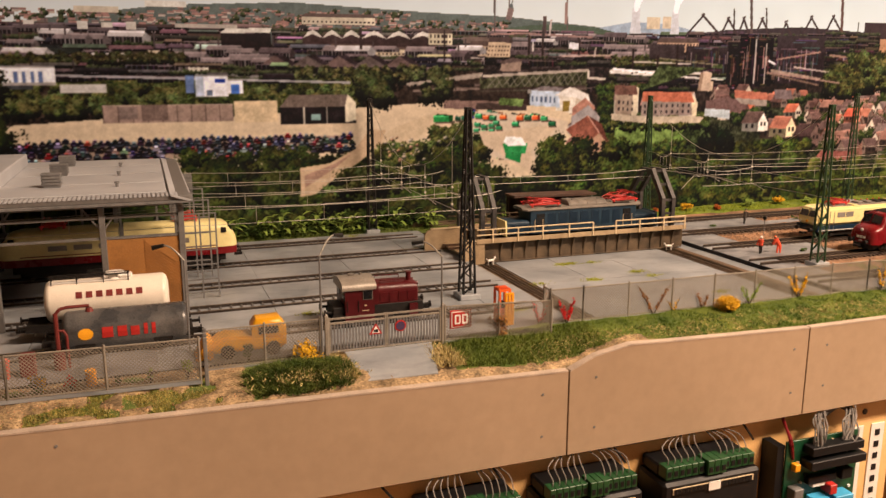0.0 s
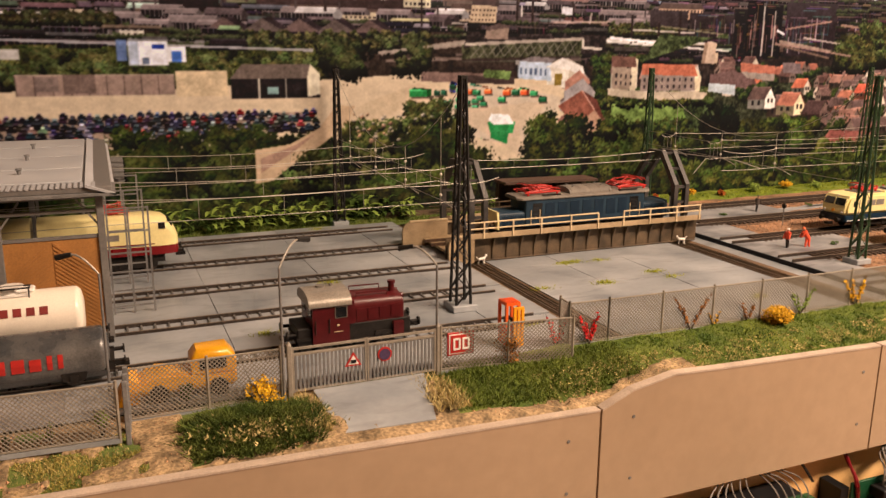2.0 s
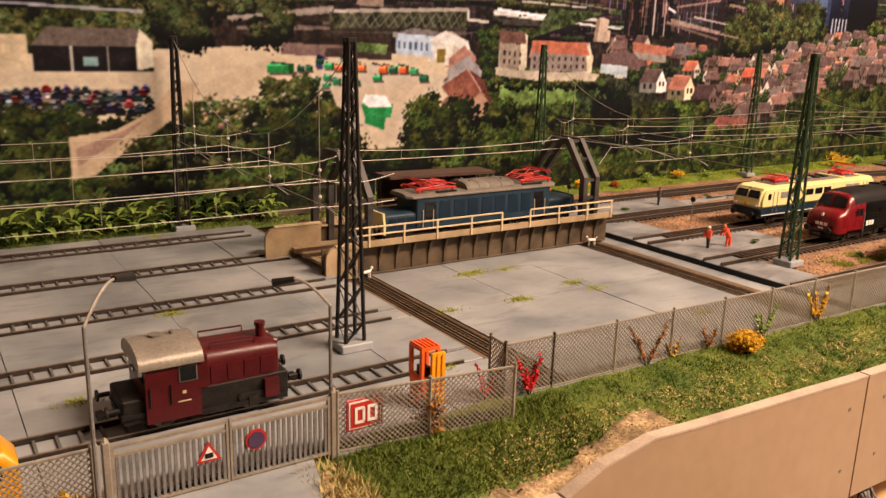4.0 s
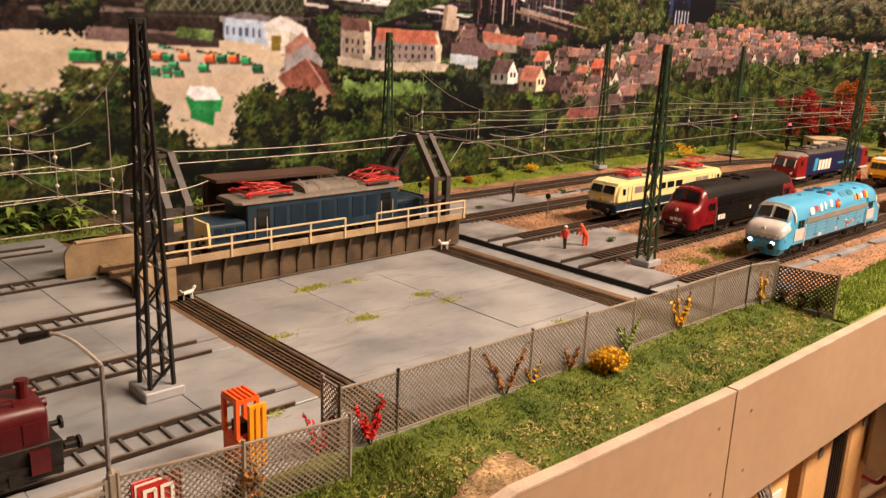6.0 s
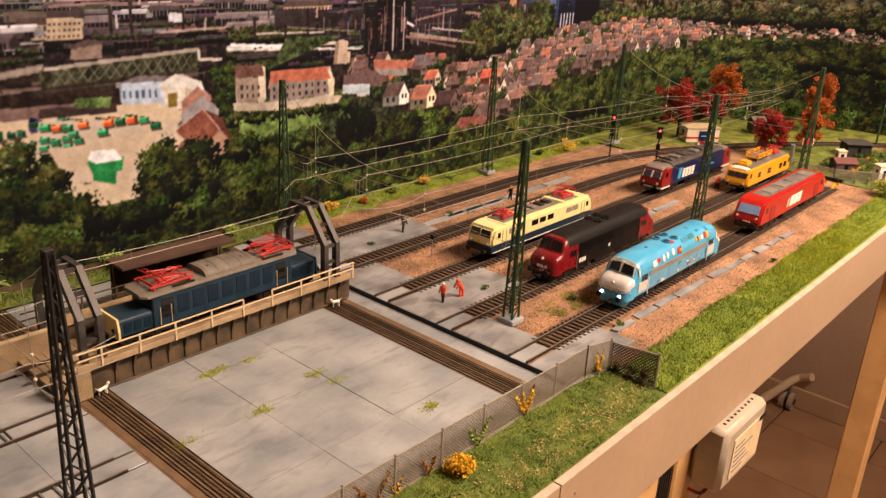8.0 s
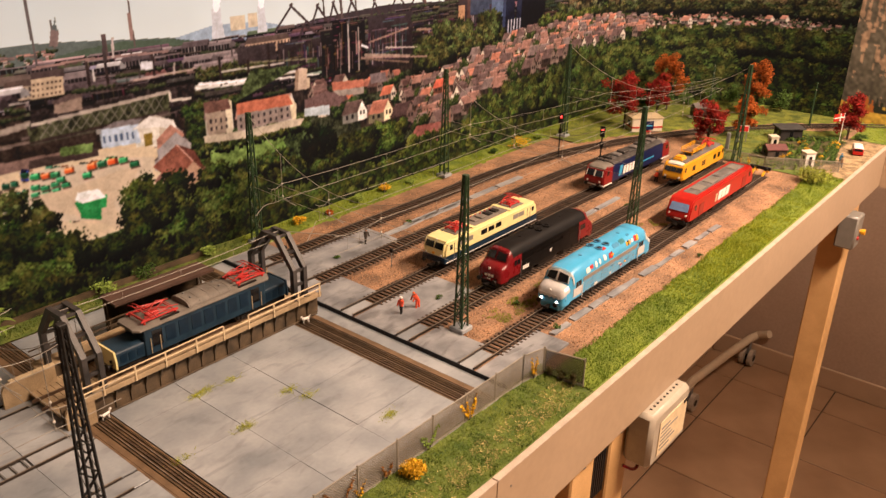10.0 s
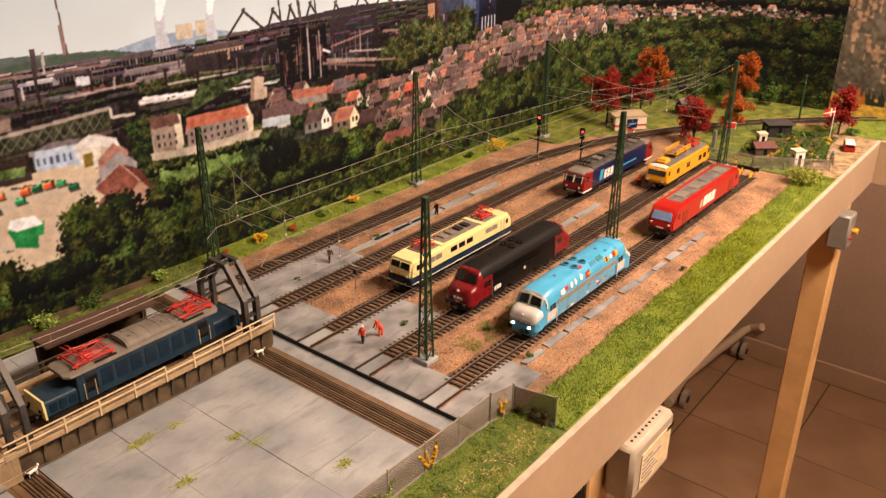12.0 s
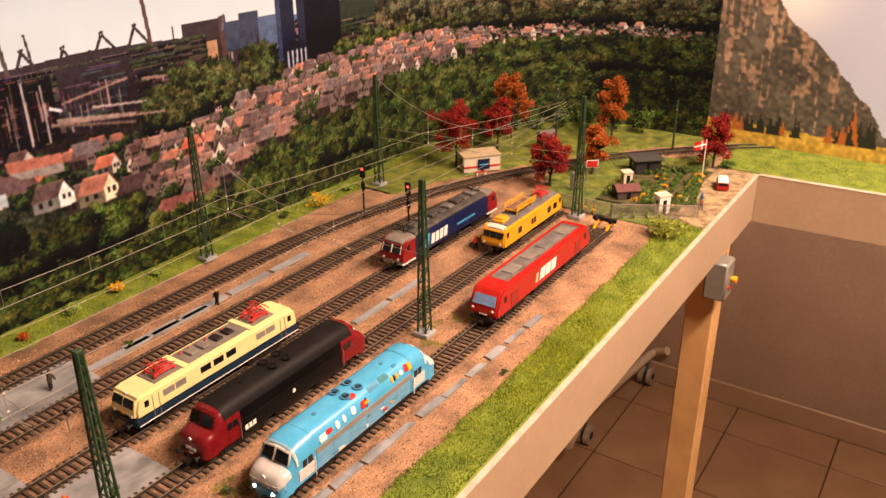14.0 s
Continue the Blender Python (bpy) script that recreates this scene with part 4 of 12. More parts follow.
woods(1.62, 0.200, 2.20, 0.216, 0.008, (60, 72, 46))
for u, z, s in ((1.86, 0.172, 0.020), (1.90, 0.178, 0.018), (2.03, 0.184, 0.014), (2.06, 0.186, 0.014), (1.72, 0.158, 0.018), (1.76, 0.165, 0.018)):
    row_house(u, z, s, (182, 124, 100), (200, 180, 156), False)

# the nearer works once more: dark hall fronts, pale pipes, the conveyor bridge
shape([(0.472, 0.229), (0.511, 0.227), (0.665, 0.223), (0.660, 0.193), (0.579, 0.191), (0.463, 0.184)], (50, 42, 40), 0.5)
clutter(0.470, 0.219, 0.665, 0.227, (70, 58, 54), (36, 30, 32), (120, 104, 94))
shape([(0.476, 0.248), (0.508, 0.248), (0.507, 0.227), (0.472, 0.227)], (188, 160, 124))
shape([(0.477, 0.253), (0.508, 0.253), (0.511, 0.246), (0.476, 0.247)], (74, 58, 54))
for zw, n, u0 in ((0.2400, 7, 0.4765), (0.2347, 7, 0.4755), (0.2290, 7, 0.4745)):
    for k in range(n):
        area(u0 + 0.00455 * k, zw, u0 + 0.00455 * k + 0.0021, zw + 0.0026, (74, 56, 48))
shape([(0.494, 0.221), (0.525, 0.223), (0.523, 0.208), (0.493, 0.209)], (140, 116, 98))
shape([(0.492, 0.222), (0.511, 0.227), (0.527, 0.224), (0.525, 0.222), (0.494, 0.218)], (92, 74, 68))
shape([(0.484, 0.202), (0.630, 0.209), (0.624, 0.188), (0.529, 0.186), (0.463, 0.184), (0.465, 0.197)], (64, 64, 44), 0.5)
for k in range(13):
    u = 0.477 + 0.0111 * k
    stroke(u, 0.200 + 0.0005 * k, u + 0.008, 0.188 + 0.0002 * k, 0.0013, (104, 98, 82))
    stroke(u - 0.003, 0.187 + 0.0003 * k, u + 0.010, 0.200 + 0.0005 * k, 0.0013, (104, 98, 82))
stroke(0.463, 0.184, 0.553, 0.186, 0.0030, (58, 46, 42))
stroke(0.553, 0.186, 0.625, 0.188, 0.0030, (70, 58, 52))
stroke(0.484, 0.203, 0.629, 0.210, 0.0040, (158, 142, 124))
stroke(0.629, 0.210, 0.629, 0.199, 0.0034, (190, 176, 156))
stroke(0.629, 0.199, 0.657, 0.198, 0.0034, (186, 172, 152))
stroke(0.467, 0.202, 0.484, 0.203, 0.0034, (180, 164, 142))
stroke(0.668, 0.212, 0.740, 0.206, 0.0036, (222, 212, 202))
stroke(0.741, 0.212, 0.835, 0.204, 0.0034, (206, 194, 182))
stroke(0.585, 0.229, 0.666, 0.231, 0.0022, (168, 140, 124))
stroke(0.478, 0.257, 0.524, 0.259, 0.0024, (150, 112, 100))
stroke(0.524, 0.259, 0.633, 0.255, 0.0026, (140, 106, 96))
stroke(0.541, 0.248, 0.541, 0.235, 0.0024, (196, 184, 172))
stroke(0.639, 0.241, 0.637, 0.228, 0.0022, (170, 150, 136))
stroke(0.939, 0.207, 1.084, 0.190, 0.0024, (150, 118, 104))
stroke(0.745, 0.227, 0.857, 0.217, 0.0020, (120, 110, 84))
shape([(0.719, 0.182), (0.854, 0.220), (0.857, 0.213), (0.744, 0.216)], (70, 80, 48), 0.5)
shape([(0.597, 0.248), (0.612, 0.247), (0.611, 0.238), (0.596, 0.239)], (206, 200, 196))
shape([(0.817, 0.207), (0.838, 0.206), (0.836, 0.179), (0.814, 0.180)], (186, 158, 130))
shape([(0.817, 0.207), (0.823, 0.207), (0.820, 0.180), (0.814, 0.180)], (140, 114, 92))
shape([(0.817, 0.207), (0.828, 0.209), (0.838, 0.206)], (200, 172, 146))
# old hall with a drum, gabled row and houses of the upper street
shape([(0.457, 0.156), (0.571, 0.145), (0.599, 0.139), (0.594, 0.115), (0.561, 0.101), (0.546, 0.078), (0.446, 0.102)], (198, 174, 142), 0.04)
shape([(0.459, 0.167), (0.533, 0.164), (0.534, 0.155), (0.457, 0.158)], (70, 56, 50))
shape([(0.493, 0.173), (0.529, 0.171), (0.527, 0.161), (0.491, 0.164)], (92, 112, 56), 0.4)
shape([(0.540, 0.184), (0.585, 0.183), (0.585, 0.159), (0.539, 0.162)], (176, 186, 194))
shape([(0.538, 0.183), (0.558, 0.189), (0.591, 0.186), (0.585, 0.181)], (120, 108, 104))
for k in range(6):
    area(0.5410 + 0.0068 * k, 0.1676 - 0.0004 * k, 0.5436 + 0.0068 * k, 0.1750 - 0.0003 * k, (78, 92, 116))
shape([(0.583, 0.175), (0.611, 0.173), (0.606, 0.149), (0.586, 0.156)], (206, 192, 168))
shape([(0.611, 0.173), (0.633, 0.163), (0.627, 0.149), (0.606, 0.149)], (178, 160, 134))
shape([(0.577, 0.176), (0.600, 0.187), (0.630, 0.176), (0.635, 0.161), (0.611, 0.172)], (214, 202, 184))
shape([(0.590, 0.168), (0.601, 0.168), (0.599, 0.153), (0.589, 0.154)], (128, 104, 44))
shape([(0.605, 0.158), (0.625, 0.172), (0.642, 0.158), (0.634, 0.146), (0.605, 0.146)], (170, 116, 94))
shape([(0.604, 0.146), (0.631, 0.162), (0.650, 0.144), (0.647, 0.132), (0.604, 0.134)], (150, 138, 130))
shape([(0.598, 0.132), (0.629, 0.149), (0.654, 0.133), (0.652, 0.117), (0.599, 0.122)], (160, 146, 136))
shape([(0.596, 0.128), (0.630, 0.147), (0.650, 0.122), (0.622, 0.102)], (138, 80, 62))
shape([(0.630, 0.147), (0.653, 0.135), (0.668, 0.102), (0.650, 0.122)], (108, 62, 50))
shape([(0.622, 0.102), (0.650, 0.122), (0.667, 0.102), (0.665, 0.085), (0.627, 0.094)], (172, 130, 100))
shape([(0.629, 0.109), (0.634, 0.109), (0.633, 0.100), (0.628, 0.101)], (46, 38, 40))
shape([(0.644, 0.108), (0.649, 0.108), (0.648, 0.099), (0.643, 0.100)], (46, 38, 40))
stroke(0.630, 0.147, 0.650, 0.122, 0.0016, (206, 150, 126))
shape([(0.673, 0.176), (0.712, 0.174), (0.711, 0.146), (0.675, 0.148)], (150, 128, 106))
shape([(0.704, 0.188), (0.713, 0.185), (0.711, 0.146), (0.702, 0.146)], (206, 186, 150))
shape([(0.672, 0.190), (0.708, 0.188), (0.711, 0.175), (0.673, 0.176)], (112, 78, 66))
shape([(0.719, 0.166), (0.810, 0.164), (0.812, 0.144), (0.718, 0.145)], (142, 122, 108))
shape([(0.803, 0.177), (0.816, 0.163), (0.815, 0.143), (0.807, 0.144)], (218, 194, 152))
shape([(0.720, 0.180), (0.803, 0.178), (0.810, 0.163), (0.719, 0.166)], (182, 100, 72))
for k in range(9):
    for zw in (0.1562, 0.1476):
        area(0.7225 + 0.0095 * k, zw, 0.7255 + 0.0095 * k, zw + 0.0046, (62, 52, 52))
for k in range(4):
    for zw in (0.1626, 0.1535):
        area(0.6785 + 0.0076 * k, zw - 0.0005 * k, 0.6815 + 0.0076 * k, zw + 0.0046 - 0.0005 * k, (60, 50, 50))
shape([(0.668, 0.149), (0.736, 0.143), (0.805, 0.144), (0.829, 0.141), (0.822, 0.133), (0.735, 0.133), (0.669, 0.140)], (186, 166, 136))
shape([(0.676, 0.129), (0.734, 0.130), (0.798, 0.123), (0.766, 0.105), (0.731, 0.102), (0.674, 0.111)], (106, 128, 60), 0.30)
woods(0.668, 0.098, 0.800, 0.104, 0.0050, (58, 76, 38), 0.7)
woods(0.670, 0.126, 0.800, 0.131, 0.0030, (70, 88, 46), 0.5)
shape([(0.831, 0.165), (0.870, 0.171), (0.907, 0.159), (0.894, 0.146), (0.830, 0.154)], (108, 82, 76))
shape([(0.830, 0.154), (0.876, 0.151), (0.875, 0.137), (0.829, 0.143)], (176, 182, 178))
shape([(0.881, 0.181), (0.943, 0.176), (0.946, 0.165), (0.883, 0.169)], (176, 104, 80))
shape([(0.956, 0.181), (0.989, 0.180), (0.993, 0.165), (0.959, 0.167)], (120, 102, 98))
shape([(0.883, 0.169), (0.944, 0.165), (0.944, 0.155), (0.895, 0.160)], (150, 132, 116))
# containers and skips in the yard
crate(0.467, 0.144, 0.478, 0.151, (226, 92, 44))
crate(0.493, 0.144, 0.504, 0.151, (228, 96, 44))
crate(0.518, 0.142, 0.529, 0.150, (224, 90, 40))
crate(0.542, 0.142, 0.554, 0.150, (214, 84, 40))
crate(0.457, 0.146, 0.468, 0.153, (44, 132, 72))
crate(0.477, 0.143, 0.488, 0.150, (52, 126, 74))
crate(0.530, 0.142, 0.541, 0.150, (40, 84, 52))
crate(0.555, 0.141, 0.567, 0.148, (60, 150, 84))
crate(0.568, 0.133, 0.580, 0.141, (38, 92, 56))
crate(0.511, 0.134, 0.523, 0.141, (48, 140, 78))
crate(0.455, 0.135, 0.465, 0.141, (48, 128, 76))
crate(0.465, 0.132, 0.475, 0.138, (48, 128, 76))
crate(0.476, 0.133, 0.486, 0.139, (48, 128, 76))
crate(0.483, 0.137, 0.493, 0.143, (48, 128, 76))
crate(0.487, 0.130, 0.497, 0.136, (48, 128, 76))
crate(0.476, 0.126, 0.486, 0.132, (48, 128, 76))
crate(0.465, 0.126, 0.475, 0.131, (48, 128, 76))
crate(0.454, 0.128, 0.464, 0.133, (48, 128, 76))
crate(0.452, 0.111, 0.463, 0.120, (96, 116, 84))
crate(0.465, 0.108, 0.476, 0.117, (96, 116, 84))
shape([(0.498, 0.110), (0.508, 0.114), (0.536, 0.110), (0.533, 0.096), (0.502, 0.099)], (46, 142, 70))
shape([(0.499, 0.113), (0.527, 0.119), (0.535, 0.107), (0.507, 0.107)], (236, 230, 214))
shape([(0.502, 0.099), (0.527, 0.097), (0.525, 0.085), (0.503, 0.092)], (38, 124, 60))
# church and stacks over the far town
stroke(0.508, 0.293, 0.504, 0.276, 0.0085, (120, 96, 88))
shape([(0.504, 0.292), (0.509, 0.300), (0.511, 0.291)], (84, 92, 88))
stroke(0.509, 0.298, 0.510, 0.304, 0.0014, (90, 96, 92))
stroke(0.591, 0.301, 0.590, 0.272, 0.0042, (140, 104, 92))
stroke(0.558, 0.277, 0.556, 0.254, 0.0046, (66, 52, 50))
stroke(0.568, 0.278, 0.566, 0.257, 0.0028, (180, 160, 148))
# the crowded roofs of the village, row before row
def hamlet(us, lows, highs, near, far):
    for v in np.linspace(1, 0, 12):
        u = us[0] + rng.uniform(0, 0.02)
        while u < us[-1]:
            low, high = np.interp(u, us, lows), np.interp(u, us, highs)
            z = low + (high - low) * v + rng.uniform(-0.003, 0.003)
            s = (near + (far - near) * v) * np.interp(u, [1.0, 1.4, 1.8], [1.0, 0.92, 0.62]) * rng.uniform(0.8, 1.2)
            k = rng.random()
            roof = (110, 86, 78) if k < 0.38 else (154, 110, 92) if k < 0.70 else (130, 108, 98) if k < 0.88 else (190, 118, 90)
            wall = (204, 184, 156) if rng.random() < 0.34 else (122, 100, 86)
            if rng.random() < 0.70:
                row_house(u, z, s, roof, wall, rng.random() < 0.45)
            else:
                for _ in range(4):
                    crown(u + s * rng.uniform(-0.5, 0.5), z + s * rng.uniform(0, 0.5), s * rng.uniform(0.25, 0.5), (58, 72, 40))
            if rng.random() < 0.35:
                crown(u + s * rng.uniform(0.3, 0.8), z, s * rng.uniform(0.15, 0.3), (56, 72, 38))
            u += s * rng.uniform(0.85, 1.25)


hamlet([1.06, 1.10, 1.226, 1.348, 1.50, 1.66, 1.78], [0.064, 0.069, 0.084, 0.114, 0.134, 0.142, 0.152], [0.140, 0.147, 0.168, 0.192, 0.194, 0.190, 0.184], 0.036, 0.021)
shape([(1.03, 0.050), (1.10, 0.050), (1.12, 0.080), (1.06, 0.084)], (150, 88, 76))
shape([(1.10, 0.050), (1.15, 0.048), (1.145, 0.094), (1.12, 0.080)], (128, 88, 72))
row_house(1.122, 0.128, 0.026, (206, 96, 70), (206, 130, 100), False)

# woods in front of the town and up to the far corner
woods(1.20, 0.060, 1.36, 0.095, 0.010, (58, 78, 38))
woods(1.30, 0.050, 1.52, 0.112, 0.010, (62, 82, 42))
woods(1.50, 0.030, 1.80, 0.138, 0.011, (62, 82, 43))
woods(1.76, 0.030, 2.22, 0.158, 0.012, (62, 80, 42))
woods(1.98, 0.120, 2.22, 0.168, 0.011, (54, 68, 36))
woods(2.00, -0.01, 2.22, 0.10, 0.011, (42, 54, 28))
woods(0.90, 0.02, 1.34, 0.062, 0.010, (68, 90, 42))
woods(0.94, 0.060, 1.03, 0.098, 0.009, (64, 86, 40))
woods(0.60, 0.030, 0.93, 0.090, 0.010, (56, 74, 36))
woods(0.66, 0.090, 0.70, 0.110, 0.008, (52, 70, 34), 0.6)
woods(0.74, 0.086, 0.80, 0.098, 0.007, (60, 80, 38), 0.5)
woods(0.56, 0.035, 0.63, 0.112, 0.012, (54, 72, 36))
woods(0.36, 0.060, 0.47, 0.112, 0.010, (58, 74, 38), 0.7)
woods(0.395, 0.112, 0.440, 0.134, 0.0050, (66, 84, 46), 0.9)
woods(0.335, 0.084, 0.400, 0.112, 0.0060, (70, 90, 48), 0.7)
for k in range(46):
    u, z = rng.uniform(0.33, 0.46), rng.uniform(0.075, 0.125)
    crown(u, z, rng.uniform(0.0012, 0.0024), (186, 182, 164))
woods(0.25, 0.020, 0.46, 0.092, 0.011, (42, 56, 27))
woods(0.37, 0.030, 0.46, 0.096, 0.013, (40, 54, 26))
woods(0.45, 0.030, 0.50, 0.074, 0.012, (40, 54, 26))
woods(0.44, 0.020, 0.60, 0.052, 0.012, (42, 56, 27))
woods(0.302, 0.176, 0.340, 0.202, 0.0085, (50, 64, 38), 1.4)
woods(0.385, 0.176, 0.425, 0.195, 0.007, (56, 70, 42))
woods(0.08, 0.040, 0.25, 0.104, 0.012, (44, 58, 28))
woods(-0.50, 0.020, 0.12, 0.085, 0.013, (44, 60, 28))
woods(-0.50, 0.120, -0.12, 0.200, 0.016, (44, 58, 30))
woods(0.22, 0.020, 0.62, 0.050, 0.010, (58, 80, 36))
woods(-0.50, -0.01, 0.36, 0.034, 0.009, (54, 72, 34))
woods(0.34, -0.01, 0.82, 0.034, 0.009, (42, 54, 27))
woods(0.80, -0.01, 2.2, 0.034, 0.009, (58, 76, 36))
woods(0.795, 0.062, 0.915, 0.086, 0.010, (50, 66, 34))
for k in range(26):
    a, rr = rng.uniform(0, 6.28), 0.022 * math.sqrt(rng.random())
    crown(0.853 + rr * math.cos(a) * 1.3, 0.098 + rr * math.sin(a) * 0.8, rng.uniform(0.008, 0.014), [v * rng.uniform(0.75, 1.1) for v in (30, 40, 22)])
woods(0.905, 0.070, 0.960, 0.096, 0.009, (44, 58, 30), 1.2)

# the yard's tongue of sand down to the trees, and the sandy track below the parked cars
shape([(0.462, 0.129), (0.470, 0.110), (0.506, 0.092), (0.528, 0.078), (0.548, 0.064), (0.562, 0.066), (0.544, 0.089), (0.542, 0.099), (0.561, 0.111), (0.578, 0.129), (0.560, 0.134), (0.500, 0.128)], (200, 172, 136), 0.05)
shape([(0.498, 0.110), (0.508, 0.114), (0.536, 0.110), (0.533, 0.096), (0.502, 0.099)], (46, 142, 70))
shape([(0.499, 0.113), (0.503, 0.121), (0.527, 0.119), (0.535, 0.107), (0.507, 0.107)], (236, 230, 214))
shape([(0.502, 0.099), (0.527, 0.097), (0.525, 0.083), (0.503, 0.091)], (38, 124, 60))
shape([(0.216, 0.051), (0.217, 0.088), (0.256, 0.093), (0.289, 0.110), (0.310, 0.135), (0.331, 0.133), (0.323, 0.115), (0.296, 0.094), (0.255, 0.068), (0.235, 0.053)], (196, 160, 118), 0.06)
shape([(0.222, 0.062), (0.222, 0.078), (0.262, 0.092), (0.285, 0.104), (0.262, 0.086)], (166, 126, 100), 0.1)
woods(0.250, 0.040, 0.330, 0.058, 0.008, (64, 82, 42))
woods(0.270, 0.056, 0.345, 0.080, 0.007, (66, 82, 46), 0.8)
woods(0.318, 0.070, 0.372, 0.112, 0.006, (70, 88, 46), 0.5)
woods(0.556, 0.060, 0.612, 0.104, 0.010, (48, 64, 30), 1.2)
woods(0.500, 0.040, 0.575, 0.058, 0.009, (44, 58, 28))
for k in range(30):
    crown(rng.uniform(0.325, 0.385), rng.uniform(0.088, 0.125), rng.uniform(0.0012, 0.0026), rng.choice(((190, 180, 158), (176, 140, 112))))

# the sheet itself: one mesh with the print in its colours
PRINT = 0.92
col = np.clip(pic / 255, 0, 1)
grey = col @ np.array((0.3, 0.6, 0.1))
col = np.clip(grey[..., None] + 0.84 * (col - grey[..., None]), 0, 1) ** np.interp(GU, [0.3, 0.7, 1.05], [0.86, 0.92, 0.96])[..., None]


def blurred(a, k):
    """Mean over 2k + 1 cells both ways."""
    for axis in (0, 1):
        pad = [(k + 1, k) if i == axis else (0, 0) for i in range(3)]
        run = np.cumsum(np.pad(a, pad, mode="edge"), axis)
        hi, lo = [slice(None)] * 3, [slice(None)] * 3
        hi[axis], lo[axis] = slice(2 * k + 1, None), slice(None, -2 * k - 1)
        a = (run[tuple(hi)] - run[tuple(lo)]) / (2 * k + 1)
    return a


level = np.clip((GZ - 0.235) / 0.03, 0, 1)[..., None]
crisp = 0.72 * blurred(col, 1) + 0.28 * col + 0.16 * (col - blurred(col, 6))
crisp *= 1 + (0.14 * (FINE - 0.5) + 0.05 * (GRIT - 0.5) + 0.12 * (MID - 0.5))[..., None] * np.clip(1.5 - 2.2 * crisp.mean(-1, keepdims=True), 0.15, 1)
crisp = np.maximum(0.36 + 1.14 * (crisp - 0.395), 0.05 + 0.3 * crisp)
col = np.clip(crisp * (1 - level) + col * level, 0.02, 1)
col = np.where(col <= 0.04045, col / 12.92, ((col + 0.055) / 1.055) ** 2.4) * PRINT * np.array((0.845, 0.985, 1.28))


def along(u):
    """Place and way along the poster's foot."""
    if u <= BX:
        return u, BY
    a = (u - BX) / BR
    if a < math.pi / 2:
        return BX + BR * math.sin(a), BY - BR + BR * math.cos(a)
    return BX + BR, BY - BR - (u - BX - BR * math.pi / 2)


foot = np.array([along(U0 + CELL * i) for i in range(NU)])
co = np.zeros((NZ, NU, 3))
co[..., 0], co[..., 1], co[..., 2] = foot[:, 0], foot[:, 1], GZ
idx = np.arange(NZ * NU).reshape(NZ, NU)
quads = np.stack([idx[:-1, :-1], idx[:-1, 1:], idx[1:, 1:], idx[1:, :-1]], -1).reshape(-1, 4)
me = bpy.data.meshes.new("backdrop")
me.vertices.add(NZ * NU)
me.vertices.foreach_set("co", co.reshape(-1))
me.loops.add(len(quads) * 4)
me.loops.foreach_set("vertex_index", quads.reshape(-1))
me.polygons.add(len(quads))
me.polygons.foreach_set("loop_start", np.arange(len(quads)) * 4)
me.update(calc_edges=True)
layer = me.color_attributes.new("print", "FLOAT_COLOR", "POINT")
layer.data.foreach_set("color", np.concatenate([col, np.ones((NZ, NU, 1))], -1).reshape(-1))
paper = bpy.data.materials.new("printed_paper")
paper.use_nodes = True
ink = paper.node_tree.nodes.new("ShaderNodeAttribute")
ink.attribute_name = "print"
paper.node_tree.links.new(ink.outputs["Color"], paper.node_tree.nodes["Principled BSDF"].inputs["Base Color"])
paper.node_tree.nodes["Principled BSDF"].inputs["Roughness"].default_value = 0.55
paper.node_tree.nodes["Principled BSDF"].inputs["Specular IOR Level"].default_value = 0.08
me.materials.append(paper)
backdrop = tagged(new("backdrop", me), "printed panorama photograph of steelworks, village and woods", "backdrop", kind="structure")

# ---- the second poster: a sunlit alpine slope beyond the corner ----
PW0, PW1, PH = -0.50, 0.672, 0.52
pn = 0.0028
gy, gz = np.meshgrid(np.arange(PW0, PW1 + pn / 2, pn), np.arange(-0.01, PH, pn))
prng = np.random.default_rng(11)


def poster_noise(size, tall=1):
    k = max(1, int(size / pn))
    kz = k * tall
    h, w = gy.shape
    g = prng.random((h // kz + 3, w // k + 3))
    yy, xx = np.arange(h) / kz, np.arange(w) / k
    y0, x0 = yy.astype(int), xx.astype(int)
    fy, fx = (yy - y0)[:, None], (xx - x0)[None, :]
    return (g[y0][:, x0] * (1 - fx) + g[y0][:, x0 + 1] * fx) * (1 - fy) + (g[y0 + 1][:, x0] * (1 - fx) + g[y0 + 1][:, x0 + 1] * fx) * fy


n1, n2, n3, n4 = poster_noise(0.006), poster_noise(0.018), poster_noise(0.05), poster_noise(0.006, 5)
art = np.zeros((*gy.shape, 3))
art[:] = np.array((186, 190, 192))
glow_at = np.exp(-(((gy - 0.555) / 0.07) ** 2 + ((gz - 0.28) / 0.07) ** 2))[..., None]
art[:] = art * (1 - glow_at) + np.array((255, 246, 220)) * glow_at
ridge = np.interp(gy, [0.30, 0.38, 0.403, 0.472, 0.554, 0.60, 0.68], [0.02, 0.045, 0.084, 0.159, 0.225, 0.30, 0.40]) + (n2 - 0.5) * 0.012
slope = gz < ridge
streak = (n4 * 0.50 + n2 * 0.25 + n1 * 0.15 + 0.20 * np.clip((gz - 0.06) / 0.20, 0, 1)) > 0.625
tone_s = np.where(streak[..., None], np.array((150, 122, 92)), np.array((96, 88, 70))) * (0.60 + 0.45 * n1 + 0.35 * n3)[..., None]
art[slope] = tone_s[slope]
meadow = gz < 0.030 + 0.010 * (gy - 0.35) / 0.3
art[meadow] = (np.array((196, 158, 62)) * (0.8 + 0.4 * n1)[..., None])[meadow]
